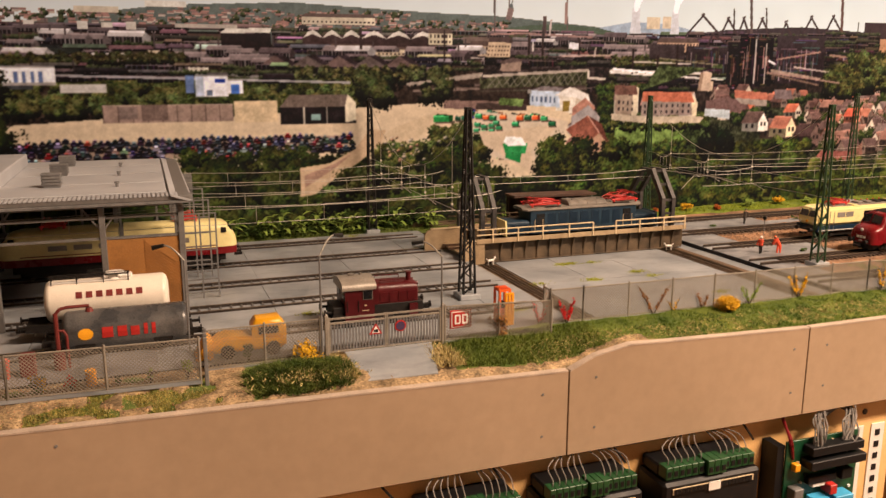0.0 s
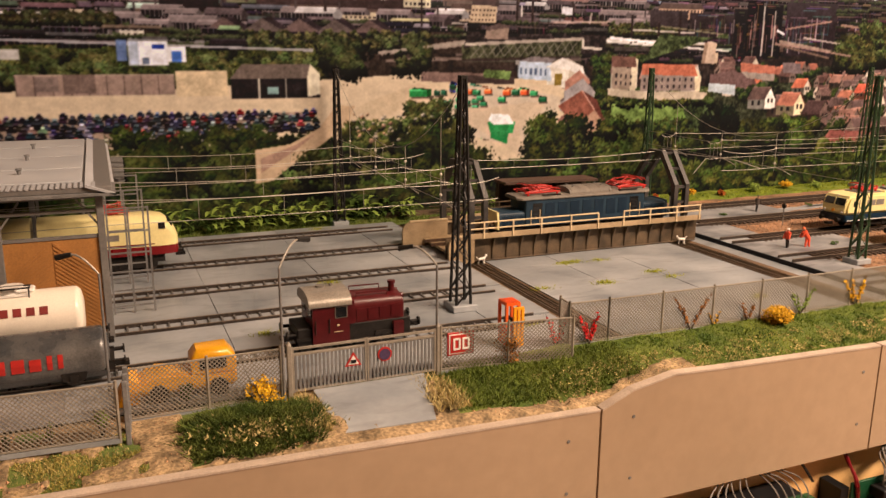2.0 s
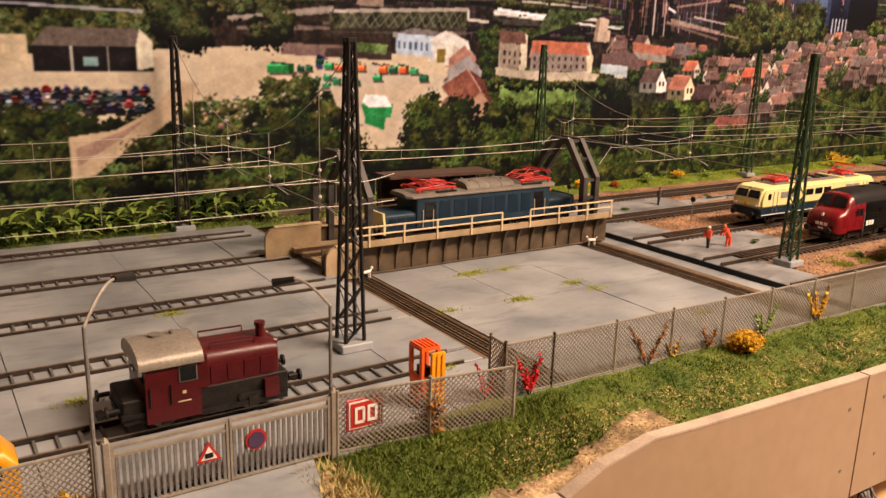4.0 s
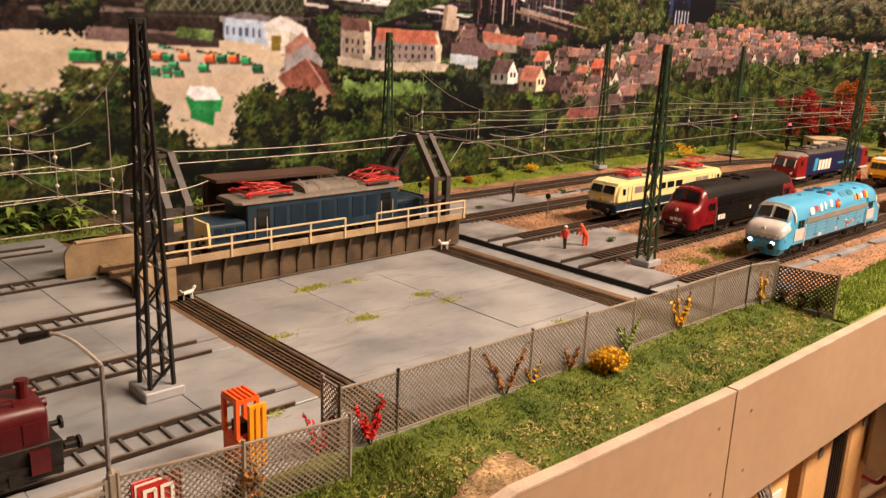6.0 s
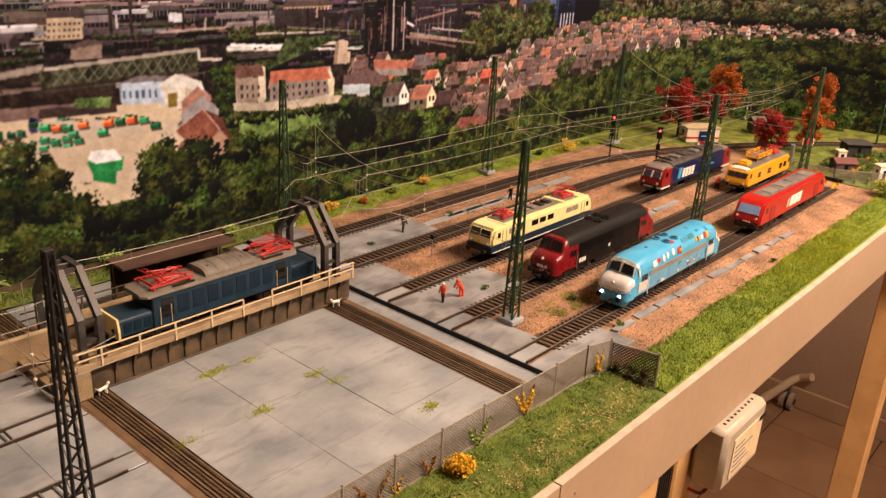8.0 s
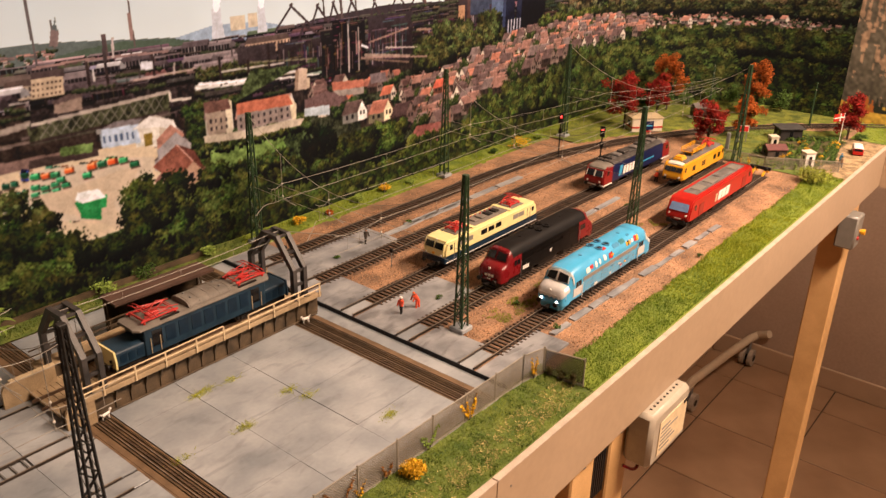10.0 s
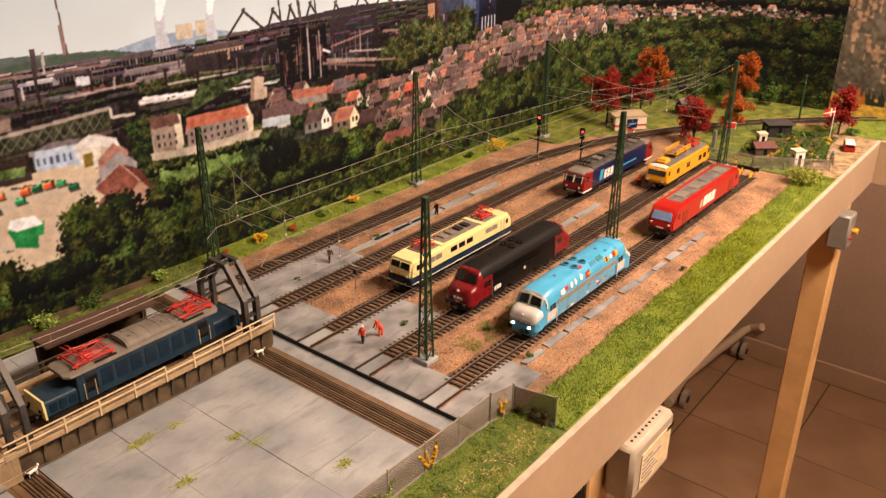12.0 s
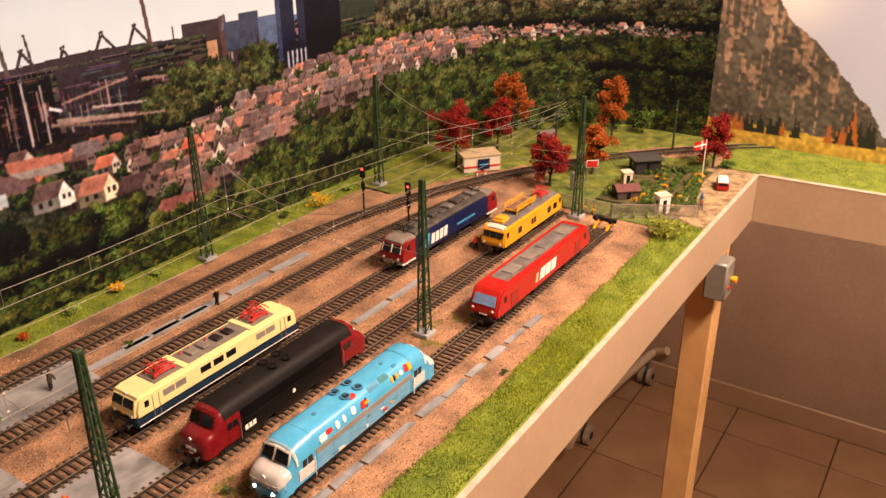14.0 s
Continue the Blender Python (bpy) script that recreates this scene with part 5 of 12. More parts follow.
for k in range(70):
    yy, zz = prng.uniform(-0.40, 0.64), 0.030
    hh = prng.uniform(0.014, 0.034) if yy > 0.44 else prng.uniform(0.03, 0.055)
    fir = (np.abs(gy - yy) < (zz + hh - gz) * 0.22 + (n1 - 0.5) * 0.003) & (gz > zz - 0.004) & (gz < zz + hh)
    art[fir] = (np.array((52, 54, 40)) if prng.random() < 0.8 else np.array((190, 110, 50))) * 0.9
art = np.clip(art / 255, 0, 1)
art = np.where(art <= 0.04045, art / 12.92, ((art + 0.055) / 1.055) ** 2.4) * PRINT * np.array((0.90, 0.98, 1.25))
h, w = gy.shape
co = np.stack([np.full(gy.shape, 1.9425), gy, gz], -1)
idx = np.arange(h * w).reshape(h, w)
quads = np.stack([idx[:-1, :-1], idx[1:, :-1], idx[1:, 1:], idx[:-1, 1:]], -1).reshape(-1, 4)
me = bpy.data.meshes.new("backdrop")
me.from_pydata(co.reshape(-1, 3).tolist(), [], quads.tolist())
layer = me.color_attributes.new("print", "FLOAT_COLOR", "POINT")
layer.data.foreach_set("color", np.concatenate([art, np.ones((h, w, 1))], -1).reshape(-1))
me.materials.append(paper)
tagged(new("backdrop", me), "printed poster of a sunlit alpine slope", "backdrop", kind="structure")

# ---- the room ----
FLOOR, CEIL = -1.12, 1.34
RX0, RX1, RY0, RY1 = -2.3, 2.815, -2.3, 1.13


def structure(name, label, category, material, *dims, bevel=0.0):
    bm = BM()
    box(bm, *dims, bevel)
    return solid(name, bm, material, label, category, kind="structure")


structure("wall_north", "beige painted wall behind the model railway", "wall", M_WALL, RX0, RX1, RY1, RY1 + 0.1, FLOOR, CEIL)
structure("wall_south", "beige painted room wall", "wall", M_WALL, RX0, RX1, RY0 - 0.1, RY0, FLOOR, CEIL)
structure("wall_east", "beige painted wall under the layout wing", "wall", M_WALL, RX1, RX1 + 0.1, RY0 - 0.1, RY1 + 0.1, FLOOR, CEIL)
structure("wall_west", "beige painted room wall", "wall", M_WALL, RX0 - 0.1, RX0, RY0 - 0.1, RY1 + 0.1, FLOOR, CEIL)
# ceiling out of view, toned down so less bounced light fills the shadows
structure("ceiling", "unseen room ceiling, darkened to lessen bounced light", "ceiling", M_CEIL, RX0, RX1, RY0, RY1, CEIL, CEIL + 0.1)
structure("baseboard", "beige ceramic skirting along the east wall", "baseboard", M_SKIRT, RX1 - 0.010, RX1, RY0, RY1 - 0.012, FLOOR, FLOOR + 0.075, bevel=0.003)
structure("baseboard", "beige ceramic skirting along the north wall", "baseboard", M_SKIRT, RX0, RX1 - 0.012, RY1 - 0.010, RY1, FLOOR, FLOOR + 0.075, bevel=0.003)
floor = structure("floor", "beige ceramic tile floor with dark grout", "floor", M_GROUT, RX0, RX1, RY0, RY1, FLOOR - 0.1, FLOOR - 0.003)
bm = BM()
box(bm, -0.148, 0.148, -0.148, 0.148, -0.012, 0.0, 0.002)
tile_mesh = mesh_of("tile", bm, M_TILE)
for i in range(-17, 5):
    for j in range(-12, 3):
        ob = new("tile", tile_mesh)
        ob.parent = floor
        ob.location = (2.355 + 0.3 * i - 0.15 + 0.3, 0.985 + 0.3 * j - 0.45 + 0.3, FLOOR)
        if not (RX0 + 0.1 < ob.location.x < RX1 + 0.16 and RY0 + 0.1 < ob.location.y < RY1 + 0.16):
            bpy.data.objects.remove(ob)
for x, y, z, sx, sy, w in LAMPS:
    lamp = thing("ceiling_lamp", (x, y, CEIL), "white ceiling lamp with a warm glowing diffuser", "lamp", "ceiling lamps")
    bm = BM()
    box(bm, -sx / 2 - 0.02, sx / 2 + 0.02, -sy / 2 - 0.02, sy / 2 + 0.02, -0.02, 0.0, 0.004)
    part("housing", bm, M_WHITE, lamp)
    boxed("diffuser", lamp, M_LAMPGLASS, -sx / 2, sx / 2, -sy / 2, sy / 2, -0.028, -0.0205)

# ---- the layout's carcass ----
ZL, ZM, ZR = 0.0050, 0.0, 0.0030      # tops of the concrete west of, between and east of the pits
PL0, PL1, PR0, PR1 = 0.3605, 0.390, 0.603, 0.653
FRONT = 0.5348


def plan_plate(name, label, category, material, pts, z0, z1, kind="structure"):
    bm = BM()
    prism(bm, pts, "z", z0, z1)
    return solid(name, bm, material, label, category, kind=kind)


plan_plate("layout_deck", "wooden deck that carries the model railway", "deck", M_PLY,
           [(-0.6, FRONT + 0.001), (1.784, FRONT + 0.001), (1.824, -0.55), (2.10, -0.55), (2.10, 1.085), (-0.6, 1.085)], -0.035, -0.014)


def front_board(x0, x1, top, label):
    bm = BM()
    pts = [(x0, -0.073), (x1, -0.073)] + top[::-1]
    prism(bm, pts, "y", FRONT - 0.0055, FRONT)
    fascia = solid("fascia_board", bm, M_BOARD, label, "board", kind="structure")
    bm = BM()
    for a, b in zip(top[:-1], top[1:]):
        prism(bm, [(a[0], a[1]), (b[0], b[1]), (b[0], b[1] + 0.0012), (a[0], a[1] + 0.0012)], "y", FRONT - 0.0058, FRONT + 0.0003)
    part("edge", bm, M_BOARDEDGE, fascia, "pale raw upper edge")
    return fascia


def screw_heads(fascia, spots):
    for x, z in spots:
        bm = BM()
        rod(bm, (x, FRONT - 0.0058, z), (x, FRONT - 0.0050, z), 0.0011, 8)
        part("screw", bm, M_STEEL_GY, fascia)


left_board = front_board(-0.6, 0.3135, [(-0.6, 0.003), (-0.06, 0.001), (0.15, -0.003), (0.3135, -0.007)], "beige painted fascia board in front of the depot gate")
mid_board = front_board(0.3150, 0.5355, [(0.3150, -0.007), (0.336, 0.002), (0.366, 0.0075), (0.40, 0.006), (0.5355, 0.002)], "beige painted fascia board with a bevelled upper corner")
right_board = front_board(0.5370, 1.784, [(0.5370, 0.002), (1.0, 0.0015), (1.784, 0.002)], "long beige painted fascia board along the grass verge")
screw_heads(left_board, [(-0.03, -0.010), (0.293, -0.022), (0.293, -0.055)])
screw_heads(mid_board, [(0.337, -0.014), (0.337, -0.054), (0.522, -0.014), (0.522, -0.052)])
screw_heads(right_board, [(0.556, -0.014), (0.556, -0.050)])
bm = BM()
prism(bm, [(1.7775, FRONT - 0.0060), (1.7855, FRONT - 0.0060), (1.8255, -0.55), (1.8175, -0.55)], "z", -0.075, 0.0030)
wing_board = solid("fascia_board", bm, M_BOARD, "beige painted fascia board of the side wing", "board", kind="structure")
bm = BM()
prism(bm, [(1.7770, FRONT - 0.0064), (1.7860, FRONT - 0.0064), (1.8260, -0.55), (1.8170, -0.55)], "z", 0.0030, 0.0042)
part("edge", bm, M_BOARDEDGE, wing_board, "pale raw upper edge")


def sheet(name, label, material, x0, x1, y0, y1, step, height, kind="structure", category="ground"):
    """A strip of ground with a gently uneven top."""
    nx, ny = max(2, int((x1 - x0) / step) + 1), max(2, int((y1 - y0) / step) + 1)
    xs, ys = np.linspace(x0, x1, nx), np.linspace(y0, y1, ny)
    verts = [(x, y, height(x, y)) for y in ys for x in xs]
    faces = [(j * nx + i, j * nx + i + 1, (j + 1) * nx + i + 1, (j + 1) * nx + i) for j in range(ny - 1) for i in range(nx - 1)]
    me = raw(name, verts, faces, material)
    me.polygons.foreach_set("use_smooth", [True] * len(me.polygons))
    return tagged(new(name, me), label, category, kind=kind)


def rough_at(x, y, size, amp):
    return amp * noise.noise(Vector((x / size, y / size, 3.1)))


def east_height(x, y):
    return 0.0006 + rough_at(x, y, 0.012, 0.0006) + rough_at(x, y, 0.05, 0.0008)


def verge_height(x, y):
    f = max(0.0, min(1.0, (y - FRONT) / 0.04))
    dip = -0.008 * math.exp(-((x - 0.31) / 0.035) ** 2) * (1 - f) - 0.004 * (1 - f) * (x < 0.3)
    mound = 0.0062 * math.exp(-((x - 0.123) / 0.034) ** 4) * math.exp(-((y - 0.562) / 0.018) ** 2)
    k = max(0.0, min(1.0, (y - 0.545) / 0.042)) * max(0.0, min(1.0, (x - 0.235) / 0.03))
    rise = (0.0030 + 0.0020 * min(1.0, max(0.0, (x - 0.30) / 0.04))) * k * k * (3 - 2 * k)
    lip = np.interp(x, [-0.6, -0.06, 0.15, 0.3135, 0.336, 0.366, 0.40, 0.5355, 0.72], [0.003, 0.001, -0.003, -0.007, 0.002, 0.0075, 0.006, 0.002, 0.002])
    return min(0.0025 + dip + mound + rise + rough_at(x, y, 0.02, 0.0012) - 0.001 * (1 - f), lip - 0.0006 + max(0.0, y - FRONT) * 0.75)


def strip_edge(x):
    """The uneven line where the bright grass meets the ballast."""
    return 0.5835 + 0.0045 * noise.noise(Vector((x * 14, 1.3, 2.0))) + 0.0025 * noise.noise(Vector((x * 55, 4.0, 2.0)))


def strip_height(x, y):
    return (0.0032 if y < strip_edge(x) else -0.0012) + rough_at(x, y, 0.02, 0.001) - 0.001 * ((y - FRONT) < 0.006)


def sandy(x, y):
    """Where bare sand shows in the depot verge: before the tank wagons, beside the mound and along the board."""
    wob = noise.noise(Vector((x * 60, y * 60, 5.0)))
    a = 0.066 < x + 0.004 * wob < 0.088
    b = x < 0.07 and wob + 0.6 * noise.noise(Vector((x * 25, y * 40, 1.0))) > 0.05 - 14 * (y - 0.553)
    c = 0.215 < x < 0.394 and y < 0.5465 + 0.0025 * wob + 0.013 * max(0.0, (x - 0.33) / 0.05)
    d = 0.147 + 0.003 * wob < x < 0.170 or (0.212 < x < 0.233 + 0.004 * wob and y < 0.585)
    e = 0.080 < x < 0.235 and y < (0.5405 if x < 0.160 else 0.5470) + 0.002 * wob
    return a or b or c or d or e


def back_height(x, y):
    return 0.0015 + max(0.0, y - 1.03) * 0.10 + rough_at(x, y, 0.02, 0.0012)


sheet("ground", "tan ballast and cinder bed of the siding tracks", M_BALLAST, PR1 + 0.004, 2.08, 0.575, 1.069, 0.008, east_height)
sheet("ground", "grassy verge in front of the depot fence", M_TURF, -0.6, 0.332, FRONT, 0.602, 0.006, verge_height)
sheet("ground", "grassy verge that rises to the fence along the pit", M_TURF, 0.331, 0.700, FRONT, 0.5965, 0.005, verge_height)
sheet("ground", "bright grass verge along the siding", M_TURF_L, 0.699, 1.530, FRONT, 0.596, 0.003, strip_height)
sheet("ground", "bare sandy patches in the depot verge", M_EARTH, -0.45, 0.40, FRONT - 0.0002, 0.600, 0.003, lambda x, y: verge_height(x, y) + (0.0012 + rough_at(x, y, 0.006, 0.0005) if sandy(x, y) else -0.004))
sheet("ground", "grass strip at the foot of the printed panorama", M_TURF, -0.6, 0.70, 1.030, 1.069, 0.006, back_height)
def back_strip(x, y):
    """The grass below the panorama, with an uneven edge towards the gravel."""
    edge = 1.032 + 0.006 * noise.noise(Vector((x * 16, 2.0, 6.0))) + 0.003 * noise.noise(Vector((x * 60, 5.0, 6.0)))
    return y > edge


sheet("ground", "sunny grass strip behind the siding tracks", M_TURF_L, 0.70, 1.66, 1.018, 1.069, 0.004, lambda x, y: back_height(x, y) if back_strip(x, y) else -0.003)
def off_bend(x, y):
    """Clear of the curved main line and of the gravel inside its bend."""
    wob = 0.010 * noise.noise(Vector((x * 22, y * 22, 4.0)))
    r = math.hypot(x - 1.10, y + 0.067) - 1.05
    return r > 0.034 + wob or (r < -0.034 + wob and x > 1.62 + 2 * wob)


sheet("ground", "flowery meadow beside the curved track", M_TURF_M, 1.40, 1.95, 0.80, 1.06, 0.006, lambda x, y: (0.0034 if off_bend(x, y) else -0.0030) + rough_at(x, y, 0.03, 0.001) + 0.03 * max(0.0, math.hypot(x - 1.45, y - 0.6) - 0.42))
sheet("ground", "grass of the garden plot", M_TURF, 1.49, 1.78, 0.60, 0.80, 0.008, lambda x, y: 0.0022 + rough_at(x, y, 0.03, 0.0012))
M_SOIL = mat("dark_garden_soil", (0.060, 0.058, 0.020), 0.95, vary=0.5, scale=80, bump=1.0, fine=560, second=(0.115, 0.100, 0.036))
sheet("ground", "dark planted garden beds", M_SOIL, 1.545, 1.755, 0.588, 0.712, 0.006, lambda x, y: (0.0040 if 0.590 + 0.15 * max(0.0, 1.58 - x) < y < 0.708 - 0.55 * max(0.0, x - 1.69) else 0.0) + rough_at(x, y, 0.008, 0.0012))
sheet("ground", "meadow on the side wing", M_TURF_L, 1.788, 2.09, -0.50, 0.60, 0.012, lambda x, y: 0.0030 + rough_at(x, y, 0.03, 0.001) if x > 1.79 + (0.53 - y) * 0.035 else 0.0030)
sheet("ground", "tan gravel path beside the garden", M_EARTH, 1.500, 1.784, FRONT, 0.612, 0.004, lambda x, y: (0.0036 if x > 1.515 + 0.01 * noise.noise(Vector((x * 30, y * 60, 3.0))) + max(0.0, y - 0.56) * 1.1 else -0.002) + rough_at(x, y, 0.01, 0.0005))
sheet("ground", "stained concrete floor before the tank wagons", M_CONCRETE_D, -0.6, 0.10, 0.600, 0.652, 0.006, lambda x, y: 0.0050 + rough_at(x, y, 0.01, 0.0006))

# ---- concrete plates, laid in rows with open joints ----
west = structure("pavement", "grey concrete plates of the engine depot", "pavement", M_DARKGAP, -0.6, PL0 - 0.0005, 0.602, 1.032, -0.0135, ZL - 0.0012)
middle = structure("pavement", "large grey concrete plates between the transfer pits", "pavement", M_DARKGAP, PL1 + 0.0005, PR0 - 0.0005, 0.595, 1.032, -0.0135, ZM - 0.0012)
east = structure("pavement", "stained concrete plates east of the transfer pit", "pavement", M_BLACK, PR1 + 0.0005, PR1 + 0.0016, 0.600, 1.032, -0.0135, ZR - 0.0012)


def plate(parent, x0, x1, y0, y1, top, material, gap=0.00024):
    bm = BM()
    box(bm, x0 + gap, x1 - gap, y0 + gap, y1 - gap, top - 0.003, top)
    return part("concrete_plate", bm, material, parent)


for xa, xb in ((PL1, 0.4545), (0.4545, 0.5205), (0.5205, PR0)):
    for ya, yb in ((0.597, 0.668), (0.668, 0.740), (0.740, 0.810), (0.810, 0.882), (0.882, 0.955), (0.955, 1.030)):
        plate(middle, xa, xb, ya, yb, ZM + 0.0003 * random.uniform(-1, 1), M_CONCRETE)

TW = [0.661, 0.743, 0.824, 0.908, 0.995]        # tracks west of the pit
TE = [0.652, 0.735, 0.8165, 0.900, 0.983]       # tracks east of the pit
HALF = 0.0095
edges = [0.602]
for y in TW:
    edges += [y - HALF - 0.0010, y + HALF + 0.0010]
edges.append(1.030)
for k in range(0, len(edges), 2):
    ya, yb = edges[k], edges[k + 1]
    if yb - ya < 0.004:
        continue
    cuts = [-0.6, -0.33, -0.06, 0.03, 0.13, 0.2265, 0.3095, PL0]
    for xa, xb in zip(cuts[:-1], cuts[1:]):
        if k == 0 and xb <= 0.03:
            continue
        plate(west, xa, xb, ya, yb, ZL + 0.0003 * random.uniform(-1, 1), M_CONCRETE)
for y in TW:
    for xa, xb in zip([-0.6, -0.3, 0.0, 0.2265, 0.3095], [-0.3, 0.0, 0.2265, 0.3095, PL0]):
        bm = BM()
        box(bm, xa + 0.0006, xb - 0.0006, y - HALF + 0.0014, y + HALF - 0.0014, ZL - 0.004, ZL - 0.0010 if xb < 0.31 else ZL - 0.0002, 0.0003)
        part("concrete_plate", bm, M_CONCRETE, west)

for ya, yb, xe in ((0.600, TE[0] - HALF - 0.002, 0.760), (TE[0] + HALF + 0.002, TE[1] - HALF - 0.002, 0.700), (TE[1] + HALF + 0.002, TE[2] - HALF - 0.002, 0.790),
                   (TE[2] + HALF + 0.002, TE[3] - HALF - 0.002, 0.715), (TE[3] + HALF + 0.002, TE[4] - HALF - 0.002, 0.845), (TE[4] + HALF + 0.002, 1.03, 0.72)):
    plate(east, PR1 + random.uniform(-0.0016, 0.0010), xe, ya, yb, ZR, M_CONCRETE_D)
for y in TE:
    plate(east, PR1 + random.uniform(-0.0016, 0.0010), 0.690, y - HALF + 0.001, y + HALF - 0.001, ZR - 0.0004, M_CONCRETE)
for k in range(11):
    xa = 0.766 + 0.0388 * k + random.uniform(-0.002, 0.002)
    xb, f = xa + random.uniform(0.029, 0.0372), k / 11
    ya, w = 0.6215 - 0.0115 * f + random.uniform(-0.0008, 0.0008), random.uniform(0.0062, 0.0092)
    bm = BM()
    prism(bm, [(xa, ya), (xb, ya - 0.001 + random.uniform(-0.001, 0.001)), (xb + random.uniform(-0.003, 0.002), ya + w - 0.001), ((xa + xb) / 2, ya + w + random.uniform(-0.0012, 0.0008)), (xa + random.uniform(-0.002, 0.003), ya + w)], "z", 0.0004, 0.0026 + random.uniform(-0.0005, 0.0003))
    part("concrete_plate", bm, M_CONCRETE_D, east)
for xa, xb in ((0.845, 0.92), (0.925, 1.00), (1.06, 1.12), (1.125, 1.19)):
    yy = TE[3] + 0.038 if xb < 1.02 else TE[1] + 0.040
    plate(east, xa, xb, yy - 0.004, yy + 0.004, 0.0030, M_CONCRETE)
for xa, xb in ((0.89, 0.96), (0.965, 1.03), (1.035, 1.10), (1.105, 1.17)):
    plate(east, xa, xb, TE[3] + 0.036, TE[3] + 0.046, 0.0030, M_CONCRETE)

# ---- transfer pits with their running rails ----
for name, xa, xb, rails in (("west", PL0, PL1, tuple(PL0 + 0.0125 + 0.0029 * k for k in range(6))), ("east", PR0, PR1, tuple(PR0 + 0.0022 + 0.0030 * k for k in range(8)))):
    pit = structure("transfer_pit", "brown sunken pit of the transfer table, " + name + " side", "pit", M_PIT, xa, xb, 0.597, 1.055, -0.0135, -0.0022)
    if name == "east":
        # black stands in for the shadow on the pit's east face
        boxed("pit_wall", pit, M_BLACK, xb - 0.0006, xb + 0.0004, 0.599, 1.054, -0.0021, 0.0026)
        boxed("pit_ledge", pit, M_CONCRETE, xa + 0.0322, xb - 0.0008, 0.599, 1.05, -0.0021, -0.0016, label="pale concrete ledge")
    for ba, bb, bz in ((PL0 + 0.0004, PL0 + 0.0052, -0.0008), (PL0 + 0.0055, PL0 + 0.0112, -0.0012), (PL1 - 0.0019, PL1 - 0.0003, -0.0008)) if name == "west" else ((PR0 + 0.0004, PR0 + 0.0016, -0.0008), (PR0 + 0.0250, PR0 + 0.0318, -0.0012)):
        boxed("pit_board", pit, M_PIT, ba, bb, 0.600, 1.052, -0.0021, bz, 0.0002, label="brown plank beside the rails")
    for x in rails:
        bm = BM()
        box(bm, x - 0.0005, x + 0.0005, 0.600, 1.052, -0.0021, -0.0014, 0.0001)
        part("rail", bm, M_GIRDER, pit)
        boxed("rail_head", pit, M_RAILTOP if x in rails[1::3] else M_GIRDER, x - 0.0004, x + 0.0004, 0.601, 1.051, -0.0013, -0.0010)
    bm = BM()
    for k in range(90):
        y = 0.605 + k * 0.005
        box(bm, rails[2] + 0.0007, rails[3] - 0.0007, y, y + 0.0026, -0.0021, -0.0013)
    part("rack", bm, M_RUST, pit, "brown toothed rack")
structure("transfer_pit", "brown far end wall of the transfer pit", "pit", M_GIRDER, PL0, PR1, 1.0555, 1.060, -0.0135, 0.010)

# ---- tracks ----
bm = BM()
box(bm, -0.0014, 0.0014, -0.0152, 0.0152, 0.0, 0.0022, 0.0003)
sleeper_mesh = mesh_of("sleeper", bm, M_SLEEPER)


def rail_run(parent, pts, z0, z1, side_m=M_RUSTDARK, wide=0.0005):
    for side in (-HALF + 0.0006, HALF - 0.0006):
        out = []
        for k, p in enumerate(pts):
            a, b = Vector(pts[max(0, k - 1)]), Vector(pts[min(len(pts) - 1, k + 1)])
            d = (b - a).normalized()
            out.append((Vector(p) + Vector((-d.y, d.x)) * side, Vector((-d.y, d.x))))
        for nm, w, za, zb, mt in (("rail", wide, z0, z1 - 0.0004, side_m), ("rail_head", 0.00045, z1 - 0.0004, z1, M_RAILTOP)):
            bm = BM()
            loft(bm, [[(*(c - n * w), za), (*(c + n * w), za), (*(c + n * w), zb), (*(c - n * w), zb)] for c, n in out])
            part(nm, bm, mt, parent)


def ballast_track(pts, label, step=0.0068):
    run = thing("railway_track", (0, 0, 0), label, "track", "siding tracks")
    bm = BM()
    ring = []
    for k, p in enumerate(pts):
        a, b = Vector(pts[max(0, k - 1)]), Vector(pts[min(len(pts) - 1, k + 1)])
        d = (b - a).normalized()
        n = Vector((-d.y, d.x))
        c = Vector(p)
        ring.append([(*(c - n * 0.021), 0.0), (*(c + n * 0.021), 0.0), (*(c + n * 0.0165), 0.0016), (*(c - n * 0.0165), 0.0016)])
    loft(bm, ring)
    part("ballast_bed", bm, M_BALLAST_D, run, "oil-darkened ballast shoulder")
    rail_run(run, pts, 0.0026, 0.0056)
    left = 0.0
    for a, b in zip(pts[:-1], pts[1:]):
        a, b = Vector(a), Vector(b)
        d = b - a
        s = left
        while s < d.length:
            p = a + d * (s / d.length)
            if p.x > 0.690:
                ob = new("sleeper", sleeper_mesh)
                ob.parent = run
                ob.matrix_basis = pose(p.x, p.y, 0.0012 + random.uniform(-0.0001, 0.0001), 0, 0, math.degrees(math.atan2(d.y, d.x)) + random.uniform(-1.2, 1.2))
            s += step
        left = s - d.length
    return run


def straight(x0, x1, y):
    n = 6
    return [(x0 + (x1 - x0) * i / n, y) for i in range(n + 1)]


